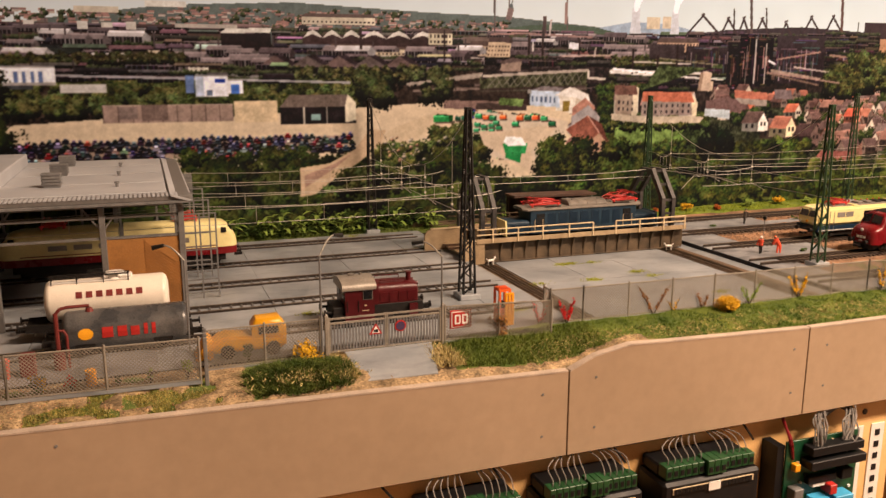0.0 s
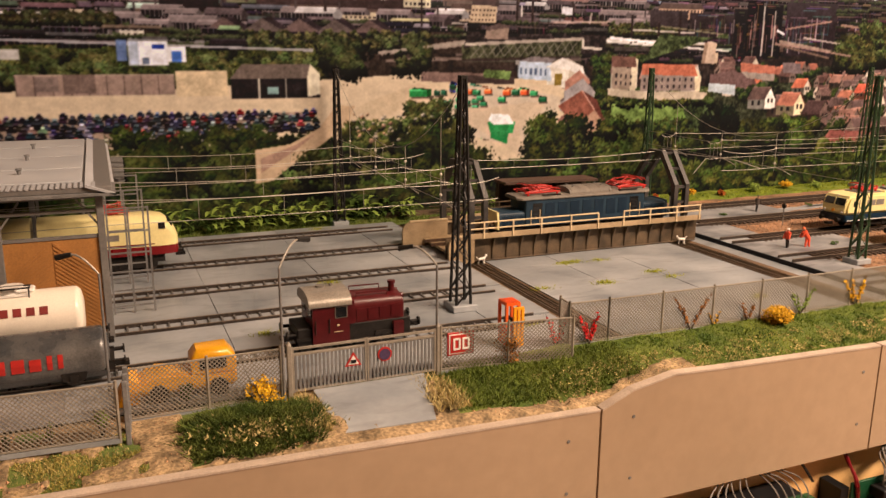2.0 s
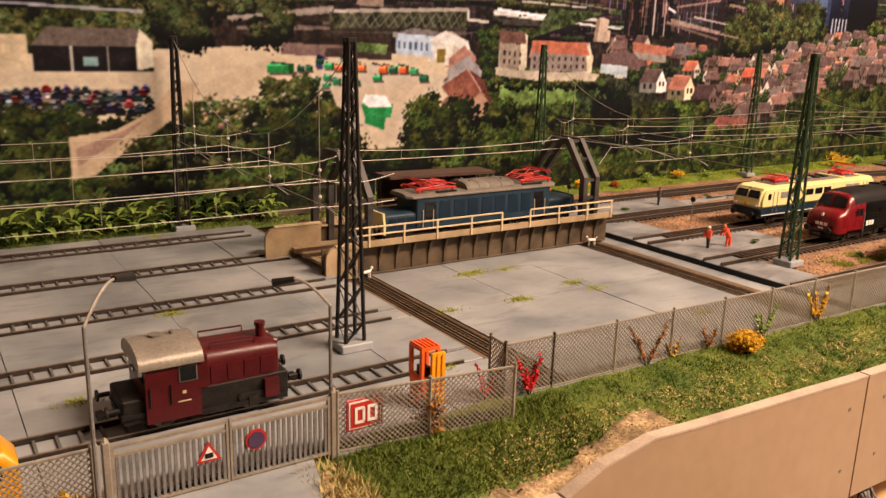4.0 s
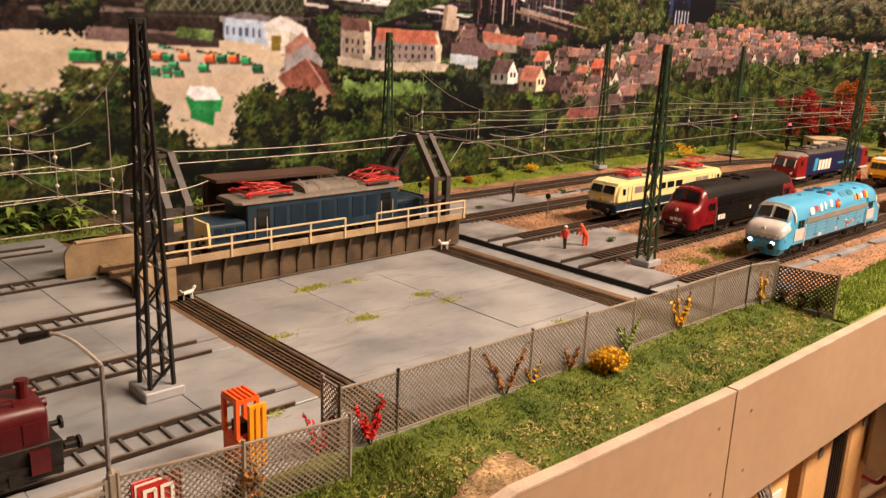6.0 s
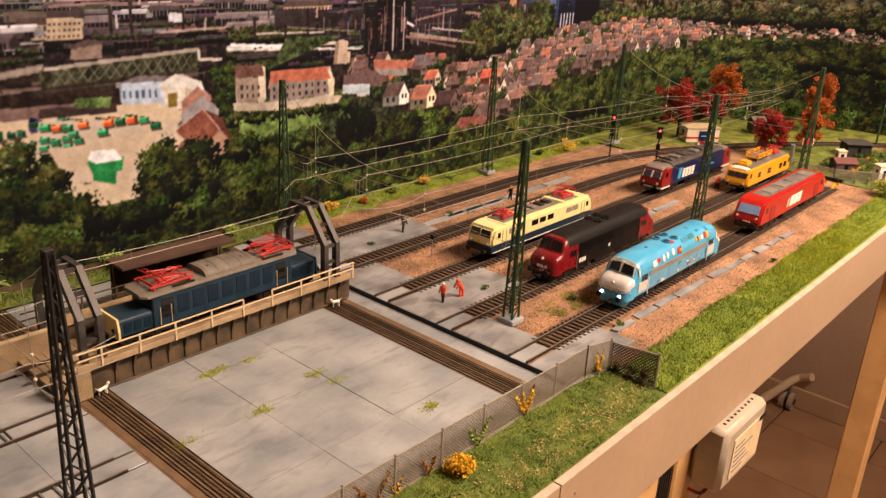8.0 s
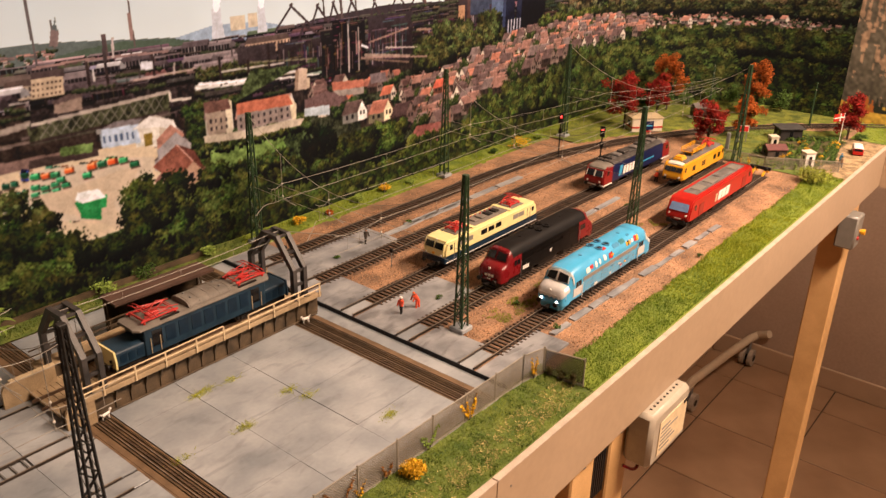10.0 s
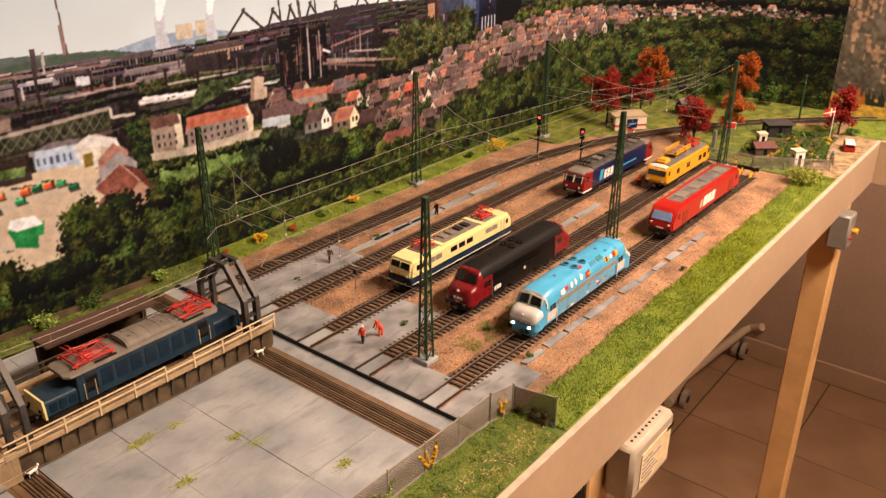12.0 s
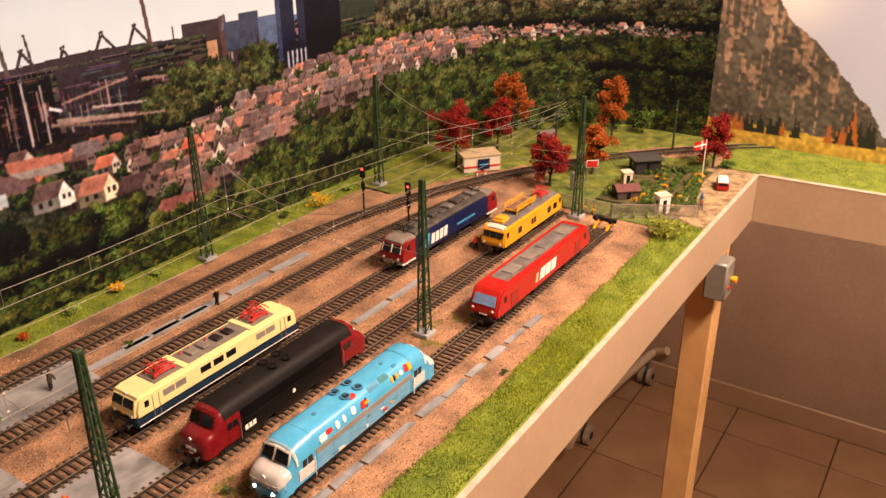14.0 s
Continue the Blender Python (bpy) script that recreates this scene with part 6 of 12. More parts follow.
ballast_track(straight(PR1 + 0.001, 1.448, TE[0]), "straight siding track ending at a yellow buffer stop")
ballast_track(straight(PR1 + 0.001, 1.475, TE[1]), "straight siding track with dark sleepers")
CURVE = [(1.10 + 1.05 * math.sin(radians(a)), TE[4] - 1.05 + 1.05 * math.cos(radians(a))) for a in np.linspace(2, 58, 24)]
third = straight(PR1 + 0.001, 1.10, TE[2]) + [(1.10 + (TE[2] - 0.983 + 1.05) * 0 + 0.06 * k, TE[2] - 0.0006 * k) for k in range(1, 6)]
ballast_track(third, "siding track under the overhead wires")
ballast_track(straight(PR1 + 0.001, 1.15, TE[3]) + [(1.15 + 0.05 * k, TE[3] - 0.0016 * k * k * 0.5) for k in range(1, 7)], "fourth track that bends towards the main line")
ballast_track(straight(PR1 + 0.001, 1.10, TE[4]) + CURVE, "main line track curving round the corner")
for k, y in enumerate(TW):
    run = thing("railway_track", (0, 0, 0), "depot track let flush into the concrete", "track", "depot tracks")
    rail_run(run, [(-0.6, y), (-0.2, y), (0.1, y), (0.346, y)], ZL - 0.004, ZL + 0.0018, M_RUSTDARK, 0.00055)
    for x in np.arange(-0.55, 0.306, 0.0092):
        boxed("tie", run, M_TIE, x, x + 0.0013, y - HALF + 0.0016, y + HALF - 0.0016, ZL - 0.0012, ZL + 0.0002)


def curve_meadow(x, y):
    """Grass on both sides of the bend, kept clear of the rails."""
    near = min(math.hypot(x - a, y - b) for a, b in CURVE)
    clear = near - 0.032 - 0.008 * noise.noise(Vector((x * 40, y * 40, 9.0)))
    return (0.0026 if clear > 0 else -0.003) + rough_at(x, y, 0.02, 0.0008)


sheet("ground", "patchy grass inside the bend of the track", M_TURF_M, 1.585, 1.945, 0.612, 0.940, 0.005, curve_meadow)

# ---- transfer table bridge with its two portals ----
ROLLED = 0.0135     # how far the table stands back
bridge = thing("transfer_table", (0, ROLLED, 0), "weathered tan transfer table bridge carrying a locomotive", "transfer table")
YF, YB, YC = 0.8335, 0.9065, 0.8690
for yf, yo, nm in ((YF, -1, "front"), (YB, 1, "rear")):
    bm = BM()
    box(bm, 0.350, 0.638, yf - 0.0012, yf + 0.0012, 0.0012, 0.0242)
    box(bm, 0.352, 0.636, yf - 0.0035, yf + 0.0035, 0.0004, 0.0016, 0.0003)
    part("girder", bm, M_GIRDER, bridge, "brown weathered plate girder")
    for k in range(16):
        x = 0.398 + 0.0150 * k
        bm = BM()
        prism(bm, [(yf + yo * 0.0012, 0.0016), (yf + yo * 0.0022, 0.0016), (yf + yo * 0.0028, 0.012), (yf + yo * 0.0075, 0.0242), (yf + yo * 0.0012, 0.0242)], "x", x - 0.0008, x + 0.0008)
        part("rib", bm, M_GIRDER, bridge)
    bm = BM()
    ya, yb = sorted((yf + yo * 0.0085, yf - yo * 0.004))
    box(bm, 0.366, 0.6375, ya, yb, 0.0240, 0.0256, 0.0004)
    box(bm, 0.366, 0.6375, yf + yo * 0.0084 - 0.0006, yf + yo * 0.0084 + 0.0006, 0.0236, 0.0288, 0.0002)
    part("walkway", bm, M_DECK, bridge, "tan walkway with a raised lip")
    for x in (0.385, 0.4155, 0.446, 0.479, 0.510, 0.540, 0.572, 0.605, 0.6345):
        bm = BM()
        box(bm, x - 0.0007, x + 0.0007, yf + yo * 0.0095 - 0.0005, yf + yo * 0.0095 + 0.0005, 0.0240, 0.0395)
        part("railing_post", bm, M_RAILING if nm == "front" else M_GIRDER, bridge)
    for z, xa, xb in ((0.0335, 0.366, 0.636), (0.0395, 0.366, 0.510), (0.0395, 0.540, 0.636)):
        bm = BM()
        rod(bm, (xa, yf + yo * 0.0095, z), (xb, yf + yo * 0.0095, z), 0.0007, 6)
        part("handrail", bm, M_RAILING if nm == "front" else M_GIRDER, bridge)
for xa, xb, y, zt in ((0.350, 0.376, 0.8270, 0.0265), (0.330, 0.378, 0.8970, 0.0290)):
    bm = BM()
    arc = [(xa + 0.009 * (1 - math.sin(a)), zt - 0.009 * (1 - math.cos(a))) for a in np.linspace(math.pi / 2, 0, 6)]
    prism(bm, [(xa, 0.0006)] + arc + [(xb, zt), (xb, 0.0006)], "y", y - 0.0014, y + 0.0014)
    part("end_wall", bm, M_DECK, bridge, "tan rounded end wall")
    boxed("wall_rim", bridge, M_RAILING, xa + 0.008, xb, y - 0.0022, y + 0.0022, zt, zt + 0.0012)
for k in range(47):
    x = 0.352 + 0.0060 * k
    boxed("plank", bridge, M_DECK, x + 0.0003, x + 0.0057, YF + 0.0040, YB - 0.0040, 0.0095, 0.0118 + 0.0002 * random.random())
for y in (YC - 0.0085, YC + 0.0085):
    boxed("rail", bridge, M_RUST, 0.346, 0.640, y - 0.0007, y + 0.0007, 0.0118, 0.0146)
for x in (0.3835, 0.6165):
    path = [(0.8355, 0.0016), (0.8355, 0.0600), (0.8590, 0.0905), (0.8800, 0.0905), (0.9045, 0.0600), (0.9045, 0.0016)]
    for off in (-0.0070, 0.0070):
        bm = BM()
        rings = []
        for k, p in enumerate(path):
            a, b = Vector((0, *path[max(0, k - 1)])), Vector((0, *path[min(len(path) - 1, k + 1)]))
            d = (b - a).normalized()
            n = Vector((0, -d.z, d.y)) * 0.0031
            s = Vector((0.0024, 0, 0))
            c = Vector((x + off, *p))
            rings.append([c - n - s, c + n - s, c + n + s, c - n + s])
        loft(bm, rings)
        part("portal_frame", bm, M_PORTAL, bridge, "dark steel portal frame")
    for y, z in ((0.8355, 0.042), (0.8355, 0.058), (0.8472, 0.0755), (0.8590, 0.0905), (0.8695, 0.0905), (0.8800, 0.0905), (0.8922, 0.0755), (0.9045, 0.058), (0.9045, 0.042)):
        bm = BM()
        box(bm, x - 0.0072, x + 0.0072, y - 0.0016, y + 0.0016, z - 0.0013, z + 0.0013)
        part("portal_tie", bm, M_PORTAL, bridge)
    boxed("portal_plate", bridge, M_PORTAL, x - 0.0060, x + 0.0060, 0.8348, 0.8362, 0.0020, 0.0235)
shelter = thing("shelter", (0, ROLLED, 0), "brown flat-roofed shelter on posts beside the bridge", "shelter")
bm = BM()
prism(bm, [(0.444, 0.0600), (0.556, 0.0585), (0.556, 0.0610), (0.444, 0.0625)], "y", 0.898, 0.9265)
part("roof", bm, mat("brown_roof_felt", (0.075, 0.040, 0.028), 0.7, vary=0.2, scale=60), shelter)
for x in (0.447, 0.483, 0.519, 0.553):
    for y in (0.9195, 0.9245):
        boxed("post", shelter, M_GIRDER, x - 0.0009, x + 0.0009, y - 0.0009, y + 0.0009, 0.0010, 0.0590)
boxed("rear_wall", shelter, M_GIRDER, 0.448, 0.552, 0.9252, 0.9260, 0.0010, 0.0590)
# bell-shaped lamp under the west portal
bell = thing("hanging_bell", (0.3835, 0.852 + ROLLED, 0.0), "grey bell hanging from the portal", "bell")
bm = BM()
rod(bm, (0, 0, 0.050), (0, 0, 0.0655), 0.0042, 10, 0.0020)
rod(bm, (0, 0, 0.0655), (0, 0, 0.0890), 0.0004, 5)
part("bell_body", bm, M_STEEL_GY, bell, smooth=40)


# ---- lattice masts ----
def lattice_mast(x, y, z, steel, label, h=0.172, wb=0.0050, wt=0.0018, turn=0.0, plinth=True, nbay=17):
    mast = thing("catenary_mast", (x, y, z), label, "mast", "catenary masts", turn=turn)
    if plinth:
        bm = BM()
        box(bm, -wb - 0.0040, wb + 0.0040, -wb - 0.0040, wb + 0.0040, 0.0, 0.0050, 0.0006)
        part("plinth", bm, M_CONCRETE, mast, "pale concrete plinth")
    zb = 0.0048 if plinth else 0.0
    corners = [(-1, -1), (1, -1), (1, 1), (-1, 1)]

    def at(c, k):
        w = wb + (wt - wb) * k
        return Vector((c[0] * w, c[1] * w, zb + (h - zb) * k))
    for c in corners:
        bm = BM()
        pipe(bm, [at(c, k / 4) for k in range(5)], 0.00125, 5)
        part("leg", bm, steel, mast)
    ks = [1 - (1 - k / nbay) ** 1.12 for k in range(nbay + 1)]
    for i in range(4):
        a, b = corners[i], corners[(i + 1) % 4]
        for first in (i % 2,):
            bm = BM()
            loft(bm, [[p + Vector(v) for v in ((-0.0004, -0.0004, -0.0004), (0.0004, -0.0004, -0.0004), (0.0004, 0.0004, 0.0004), (-0.0004, 0.0004, 0.0004))]
                      for p in [at((a, b)[(n + first) % 2], k) for n, k in enumerate(ks)]])
            part("brace", bm, steel, mast)
    bm = BM()
    box(bm, -wt - 0.001, wt + 0.001, -wt - 0.001, wt + 0.001, h - 0.0022, h + 0.0006, 0.0003)
    part("cap", bm, steel, mast)
    return mast


MASTS = {}
for key, x, y, z, steel, lab in (
    ("w_front", 0.3015, 0.7030, ZL, M_STEEL_K, "dark lattice overhead-line mast on the depot concrete"),
    ("w_back", 0.3030, 1.0450, 0.0030, M_STEEL_K, "dark lattice mast at the foot of the panorama"),
    ("e_front", 0.7075, 0.7010, ZR, M_STEEL_G, "green lattice overhead-line mast between the sidings"),
    ("e_back", 0.7130, 1.0400, 0.0030, M_STEEL_G, "green lattice mast on the back grass strip"),
    ("m_front", 1.0830, 0.6980, 0.0010, M_STEEL_G, "green lattice mast beside the sidings"),
    ("m_back", 1.0860, 1.0330, 0.0030, M_STEEL_G, "green lattice mast behind the main line"),
    ("f_front", 1.4660, 0.7010, 0.0010, M_STEEL_G, "green lattice mast near the buffer stop"),
    ("f_back", 1.4200, 1.0150, 0.0030, M_STEEL_G, "green lattice mast where the main line bends"),
):
    MASTS[key] = (x, y, z)
    lattice_mast(x, y, z, steel, lab, h=(0.1775 if key == "w_front" else 0.1745) - z, wb=0.0058 if key == "w_front" else 0.0050)
for x, y, h in ((1.700, 0.850, 0.118), (1.835, 0.690, 0.088)):
    post = thing("catenary_mast", (x, y, 0.003), "slim green mast beside the curved track", "mast", "slim masts")
    bm = BM()
    rod(bm, (0, 0, 0), (0, 0, h), 0.0022, 6, 0.0015)
    part("pole", bm, M_STEEL_G, post)
    bm = BM()
    rod(bm, (0, 0, h - 0.003), (-0.012, -0.004, h), 0.0006, 5)
    rod(bm, (0, 0, h - 0.014), (-0.012, -0.004, h - 0.014), 0.0006, 5)
    part("arm", bm, M_WIRE, post)


# ---- overhead wires ----
def sag(a, b, drop, n=14):
    a, b = Vector(a), Vector(b)
    return [a.lerp(b, k / n) - Vector((0, 0, 4 * drop * (k / n) * (1 - k / n))) for k in range(n + 1)]


def wire_thing(label, group):
    return thing("overhead_wire", (0, 0, 0), label, "wire", group)


def wire(parent, pts, r=0.00042, name="wire"):
    bm = BM()
    pipe(bm, pts, r * 0.8, 5)
    part(name, bm, M_WIRE, parent)


def head_span(a, b, ys, low, label, drop=0.070):
    """A cross span between two masts: a sagging carrier, a level lower wire, and droppers over the tracks."""
    span = wire_thing(label, "cross spans")
    (xa, ya, _), (xb, yb, _) = a, b
    top = sag((xa, ya, 0.172), (xb, yb, 0.172), drop)
    wire(span, top, 0.00038)
    wire(span, sag((xa, ya, low), (xb, yb, low + 0.002), 0.001), 0.00030)
    wire(span, sag((xa, ya, low + 0.016), (xb, yb, low + 0.018), 0.001), 0.00030)
    for y in ys:
        k = (y - ya) / (yb - ya)
        x = xa + (xb - xa) * k
        zt = 0.172 - 4 * drop * k * (1 - k)
        bm = BM()
        rod(bm, (x, y, low - 0.004), (x, y, max(zt, low + 0.018)), 0.00028, 5)
        part("dropper", bm, M_WIRE, span)
        for z in (low + 0.004, low + 0.020):
            bm = BM()
            ball(bm, (x, y, z), 0.0012, 6, 5)
            part("insulator", bm, M_CERAMIC, span)
        bm = BM()
        pipe(bm, [(x, y, low), (x + 0.002, y - 0.010, low - 0.002), (x + 0.006, y - 0.017, low - 0.006)], 0.00035, 5)
        part("steady_arm", bm, M_WIRE, span)


LOW = 0.078
head_span(MASTS["w_front"], MASTS["w_back"], TW[1:], 0.082, "silver cross span over the depot tracks", 0.062)
head_span(MASTS["e_front"], MASTS["e_back"], TE[2:], LOW, "silver cross span over the siding tracks", 0.066)
head_span(MASTS["m_front"], MASTS["m_back"], TE[2:], LOW, "silver cross span over the middle of the sidings", 0.066)
head_span(MASTS["f_front"], MASTS["f_back"], (0.80, 0.86, 0.93), LOW, "silver cross span at the far end", 0.060)


def catenary(pts, label, low=LOW, high=0.098):
    """Contact wire and sagging carrier through the cross spans, with droppers."""
    line = wire_thing(label, "contact wires")
    low_pts, high_pts = [], []
    for (xa, ya), (xb, yb) in zip(pts[:-1], pts[1:]):
        low_pts += sag((xa, ya, low), (xb, yb, low), 0.0008, 6)
        high_pts += sag((xa, ya, high), (xb, yb, high), 0.004, 10)
        n = 4
        for k in range(1, n):
            t = k / n
            x, y = xa + (xb - xa) * t, ya + (yb - ya) * t
            bm = BM()
            rod(bm, (x, y, low), (x, y, high - 0.016 * t * (1 - t)), 0.0002, 4)
            part("dropper", bm, M_WIRE, line)
    wire(line, low_pts, 0.00032, "contact_wire")
    wire(line, high_pts, 0.00030, "carrier_wire")


for k in (2, 3, 4):
    y = TE[k]
    far = {2: (1.445, 0.812), 3: (1.440, 0.872), 4: (1.425, 0.935)}[k]
    catenary([(0.690 if k > 2 else 0.640, y), (0.711, y), (1.085, y), far, (1.70, 0.84 - 0.006 * (4 - k))], "silver contact wire over a siding track")
for k in (1, 2, 3, 4):
    catenary([(-0.30, TW[k]), (0.06, TW[k]), (0.299, TW[k]), (0.352, TW[k])], "silver contact wire over a depot track", 0.080, 0.097)
catenary([(0.3765, 0.8695 + ROLLED), (0.6235, 0.8695 + ROLLED)], "silver contact wire under the bridge portals", 0.0830, 0.0925)
loose = wire_thing("bent silver wire ends beside the portal", "contact wires")
wire(loose, [(0.690, TE[3], LOW), (0.676, TE[3] - 0.008, LOW - 0.006), (0.664, TE[3] - 0.012, LOW - 0.014)], 0.0005)
wire(loose, [(0.690, TE[4], LOW), (0.674, TE[4] - 0.010, LOW + 0.004), (0.660, TE[4] - 0.012, LOW - 0.004)], 0.0005)
wire(loose, [(0.690, TE[2], LOW), (0.668, TE[2] + 0.014, LOW + 0.008), (0.6235, 0.872 + ROLLED, 0.0905)], 0.0005)

# ---- engine shed: grey steel frame, flat seamed roof, brick-brown infill ----
M_ROOFPANEL = mat("pale_grey_roof_panel", (0.40, 0.42, 0.455), 0.55, vary=0.06, scale=30, second=(0.45, 0.465, 0.49), piece=0.04)
M_FRAMEGREY = mat("grey_steel_frame", (0.15, 0.145, 0.14), 0.5, vary=0.15, scale=120)
M_HERRING = mat("ochre_brick_infill", (0.34, 0.155, 0.040), 0.7, vary=0.15, scale=60)
shed = thing("engine_shed", (0, 0, 0), "grey steel engine shed with flat seamed roof and ochre infill", "building")
SX0, SX1, SY0, SY1, SZ = -0.50, 0.0590, 0.7280, 1.0250, 0.1095
bm = BM()
box(bm, SX0, SX1 + 0.006, SY0 - 0.004, SY1, SZ - 0.004, SZ, 0.0006)
part("roof_slab", bm, M_FRAMEGREY, shed)
for ya, yb in ((SY0 + 0.014, 0.808), (0.810, 0.884), (0.886, 0.958), (0.960, SY1 - 0.004)):
    for xa, xb in ((SX0, -0.30), (-0.298, -0.12), (-0.118, SX1 - 0.012)):
        bm = BM()
        box(bm, xa, xb, ya, yb, SZ, SZ + 0.0016, 0.0005)
        part("roof_panel", bm, M_ROOFPANEL, shed)
bm = BM()
for k in range(int((SX1 - SX0) / 0.0035)):
    x = SX0 + 0.0035 * k
    box(bm, x, x + 0.0020, SY0 - 0.0045, SY0 + 0.0125, SZ - 0.0002, SZ + 0.0009)
part("ribbed_eave", bm, M_ROOFPANEL, shed, "ribbed pale eaves strip")
bm = BM()
prism(bm, [(SY0 - 0.006, SZ - 0.006), (SY0 + 0.012, SZ - 0.001), (SY0 + 0.012, SZ), (SY0 - 0.006, SZ - 0.0045)], "x", SX0, SX1 + 0.008)
part("fascia", bm, M_STEEL_GY, shed)
bm = BM()
prism(bm, [(SX1 - 0.010, SZ), (SX1 + 0.008, SZ - 0.006), (SX1 + 0.008, SZ - 0.0045), (SX1 - 0.010, SZ + 0.0018)], "y", SY0 - 0.006, SY1)
part("verge", bm, M_ROOFPANEL, shed)
for x, y, w, h in ((-0.045, 0.800, 0.0072, 0.0125), (-0.046, 0.885, 0.0072, 0.0110), (-0.045, 0.970, 0.0072, 0.0110)):
    bm = BM()
    box(bm, x - w, x + w, y - 0.005, y + 0.005, SZ + 0.0015, SZ + 0.0015 + h, 0.0006)
    for k in range(4):
        box(bm, x - w - 0.0008, x + w + 0.0008, y - 0.0058, y + 0.0058, SZ + 0.004 + k * h / 4.5, SZ + 0.0052 + k * h / 4.5)
    part("roof_vent", bm, M_STEEL_GY, shed, "grey louvred roof vent")
for y in (0.785, 0.865, 0.945):
    bm = BM()
    rod(bm, (0.0075, y, SZ + 0.0014), (0.0075, y, SZ + 0.0048), 0.0014, 10)
    rod(bm, (0.0075, y, SZ + 0.0048), (0.0075, y, SZ + 0.0060), 0.0022, 10)
    part("roof_pipe", bm, M_STEEL_GY, shed)
bm = BM()
box(bm, SX0, -0.085, 0.800, 0.990, SZ + 0.0014, SZ + 0.0140, 0.0010)
part("skylight", bm, M_ROOFPANEL, shed, "raised pale skylight box")
for x in (-0.49, -0.36, -0.245, -0.140, -0.085, -0.0045, 0.0565):
    for y in (SY0 + 0.004, SY1 - 0.006) if x != -0.085 else (SY0 + 0.004,):
        bm = BM()
        box(bm, x - 0.0024, x + 0.0024, y - 0.0024, y + 0.0024, ZL, SZ - 0.004, 0.0004)
        part("column", bm, M_FRAMEGREY, shed)
for y in (0.784, 0.866, 0.951):
    bm = BM()
    box(bm, 0.0565 - 0.0018, 0.0565 + 0.0018, y - 0.0018, y + 0.0018, ZL, SZ - 0.004, 0.0003)
    part("column", bm, M_FRAMEGREY, shed)
for z in (0.0750, 0.0920, 0.1010):
    bm = BM()
    box(bm, SX0, SX1, SY0 + 0.003, SY0 + 0.0055, z, z + 0.0020)
    part("rail", bm, M_FRAMEGREY, shed)
for x in (-0.0045, 0.0565, -0.085, -0.140):
    for d in (-1, 1):
        if -0.15 < x + d * 0.02 < 0.06:
            bm = BM()
            rod(bm, (x, SY0 + 0.0045, 0.0810), (x + d * 0.014, SY0 + 0.0045, 0.1005), 0.0009, 4)
            part("knee_brace", bm, M_FRAMEGREY, shed)
for xa, xb in ((-0.0020, 0.0540), (-0.1380, -0.0875)):
    bm = BM()
    box(bm, xa, xb, SY0 + 0.0035, SY0 + 0.0055, ZL, 0.0745)
    wall = part("wall_panel", bm, M_HERRING, shed, "ochre herringbone infill panel")
    mid = (xa + xb) / 2
    for side, (pa, pb) in enumerate(((xa, mid - 0.0006), (mid + 0.0006, xb))):
        w = pb - pa
        for k in range(-6, 32):
            z0 = ZL + 0.0028 * k
            za, zb = (z0, z0 + w * 0.8) if side == 0 else (z0 + w * 0.8, z0)
            lo, hi = ZL + 0.0005, 0.0735
            p = [(pa, za), (pb, zb), (pb, zb + 0.0017), (pa, za + 0.0017)]
            if min(za, zb) < lo or max(za, zb) + 0.0017 > hi:
                continue
            bm = BM()
            prism(bm, p, "y", SY0 + 0.0029, SY0 + 0.0035)
            part("batten", bm, M_HERRING, wall)
boxed("rear_wall", shed, M_FRAMEGREY, SX0, SX1, SY1 - 0.002, SY1, ZL, 0.034)
for x in np.arange(SX0 + 0.02, SX1 - 0.01, 0.040):
    boxed("mullion", shed, M_FRAMEGREY, x - 0.0012, x + 0.0012, SY1 - 0.0035, SY1 - 0.0005, 0.034, SZ - 0.004)
for z in (0.058, 0.082):
    boxed("glazing_bar", shed, M_FRAMEGREY, SX0, SX1, SY1 - 0.0030, SY1 - 0.0010, z, z + 0.0016)
for y in (0.800, 0.880, 0.960):
    boxed("roof_beam", shed, M_FRAMEGREY, SX0, SX1 - 0.004, y - 0.0014, y + 0.0014, SZ - 0.0105, SZ - 0.0041)
boxed("side_wall", shed, M_FRAMEGREY, SX0 - 0.002, SX0, SY0, SY1, ZL, SZ - 0.004)
# open doors on the track side: light frames with bars
for y, turn in ((0.784, 8), (0.866, 4), (0.951, 6)):
    for k in range(1):
        leaf = part("door_leaf", *(lambda b: (b, M_STEEL_GY))(BM()), shed, "open grey door frame")
        bm = bmesh.new()
        for x in (0.060, 0.074, 0.088):
            box(bm, x - 0.0007, x + 0.0007, y - 0.0006, y + 0.0006, ZL, 0.084)
        for z in (0.010, 0.022, 0.036, 0.050, 0.066, 0.083):
            box(bm, 0.060, 0.088, y - 0.0005, y + 0.0005, z, z + 0.0011)
        bm.to_mesh(leaf.data)
        bm.free()
bm = BM()
box(bm, 0.066, 0.078, 0.955, 0.957, 0.076, 0.100)
for k in range(5):
    box(bm, 0.0655, 0.0785, 0.9540, 0.9550, 0.078 + k * 0.0045, 0.0795 + k * 0.0045)
part("door_board", bm, M_STEEL_GY, shed)


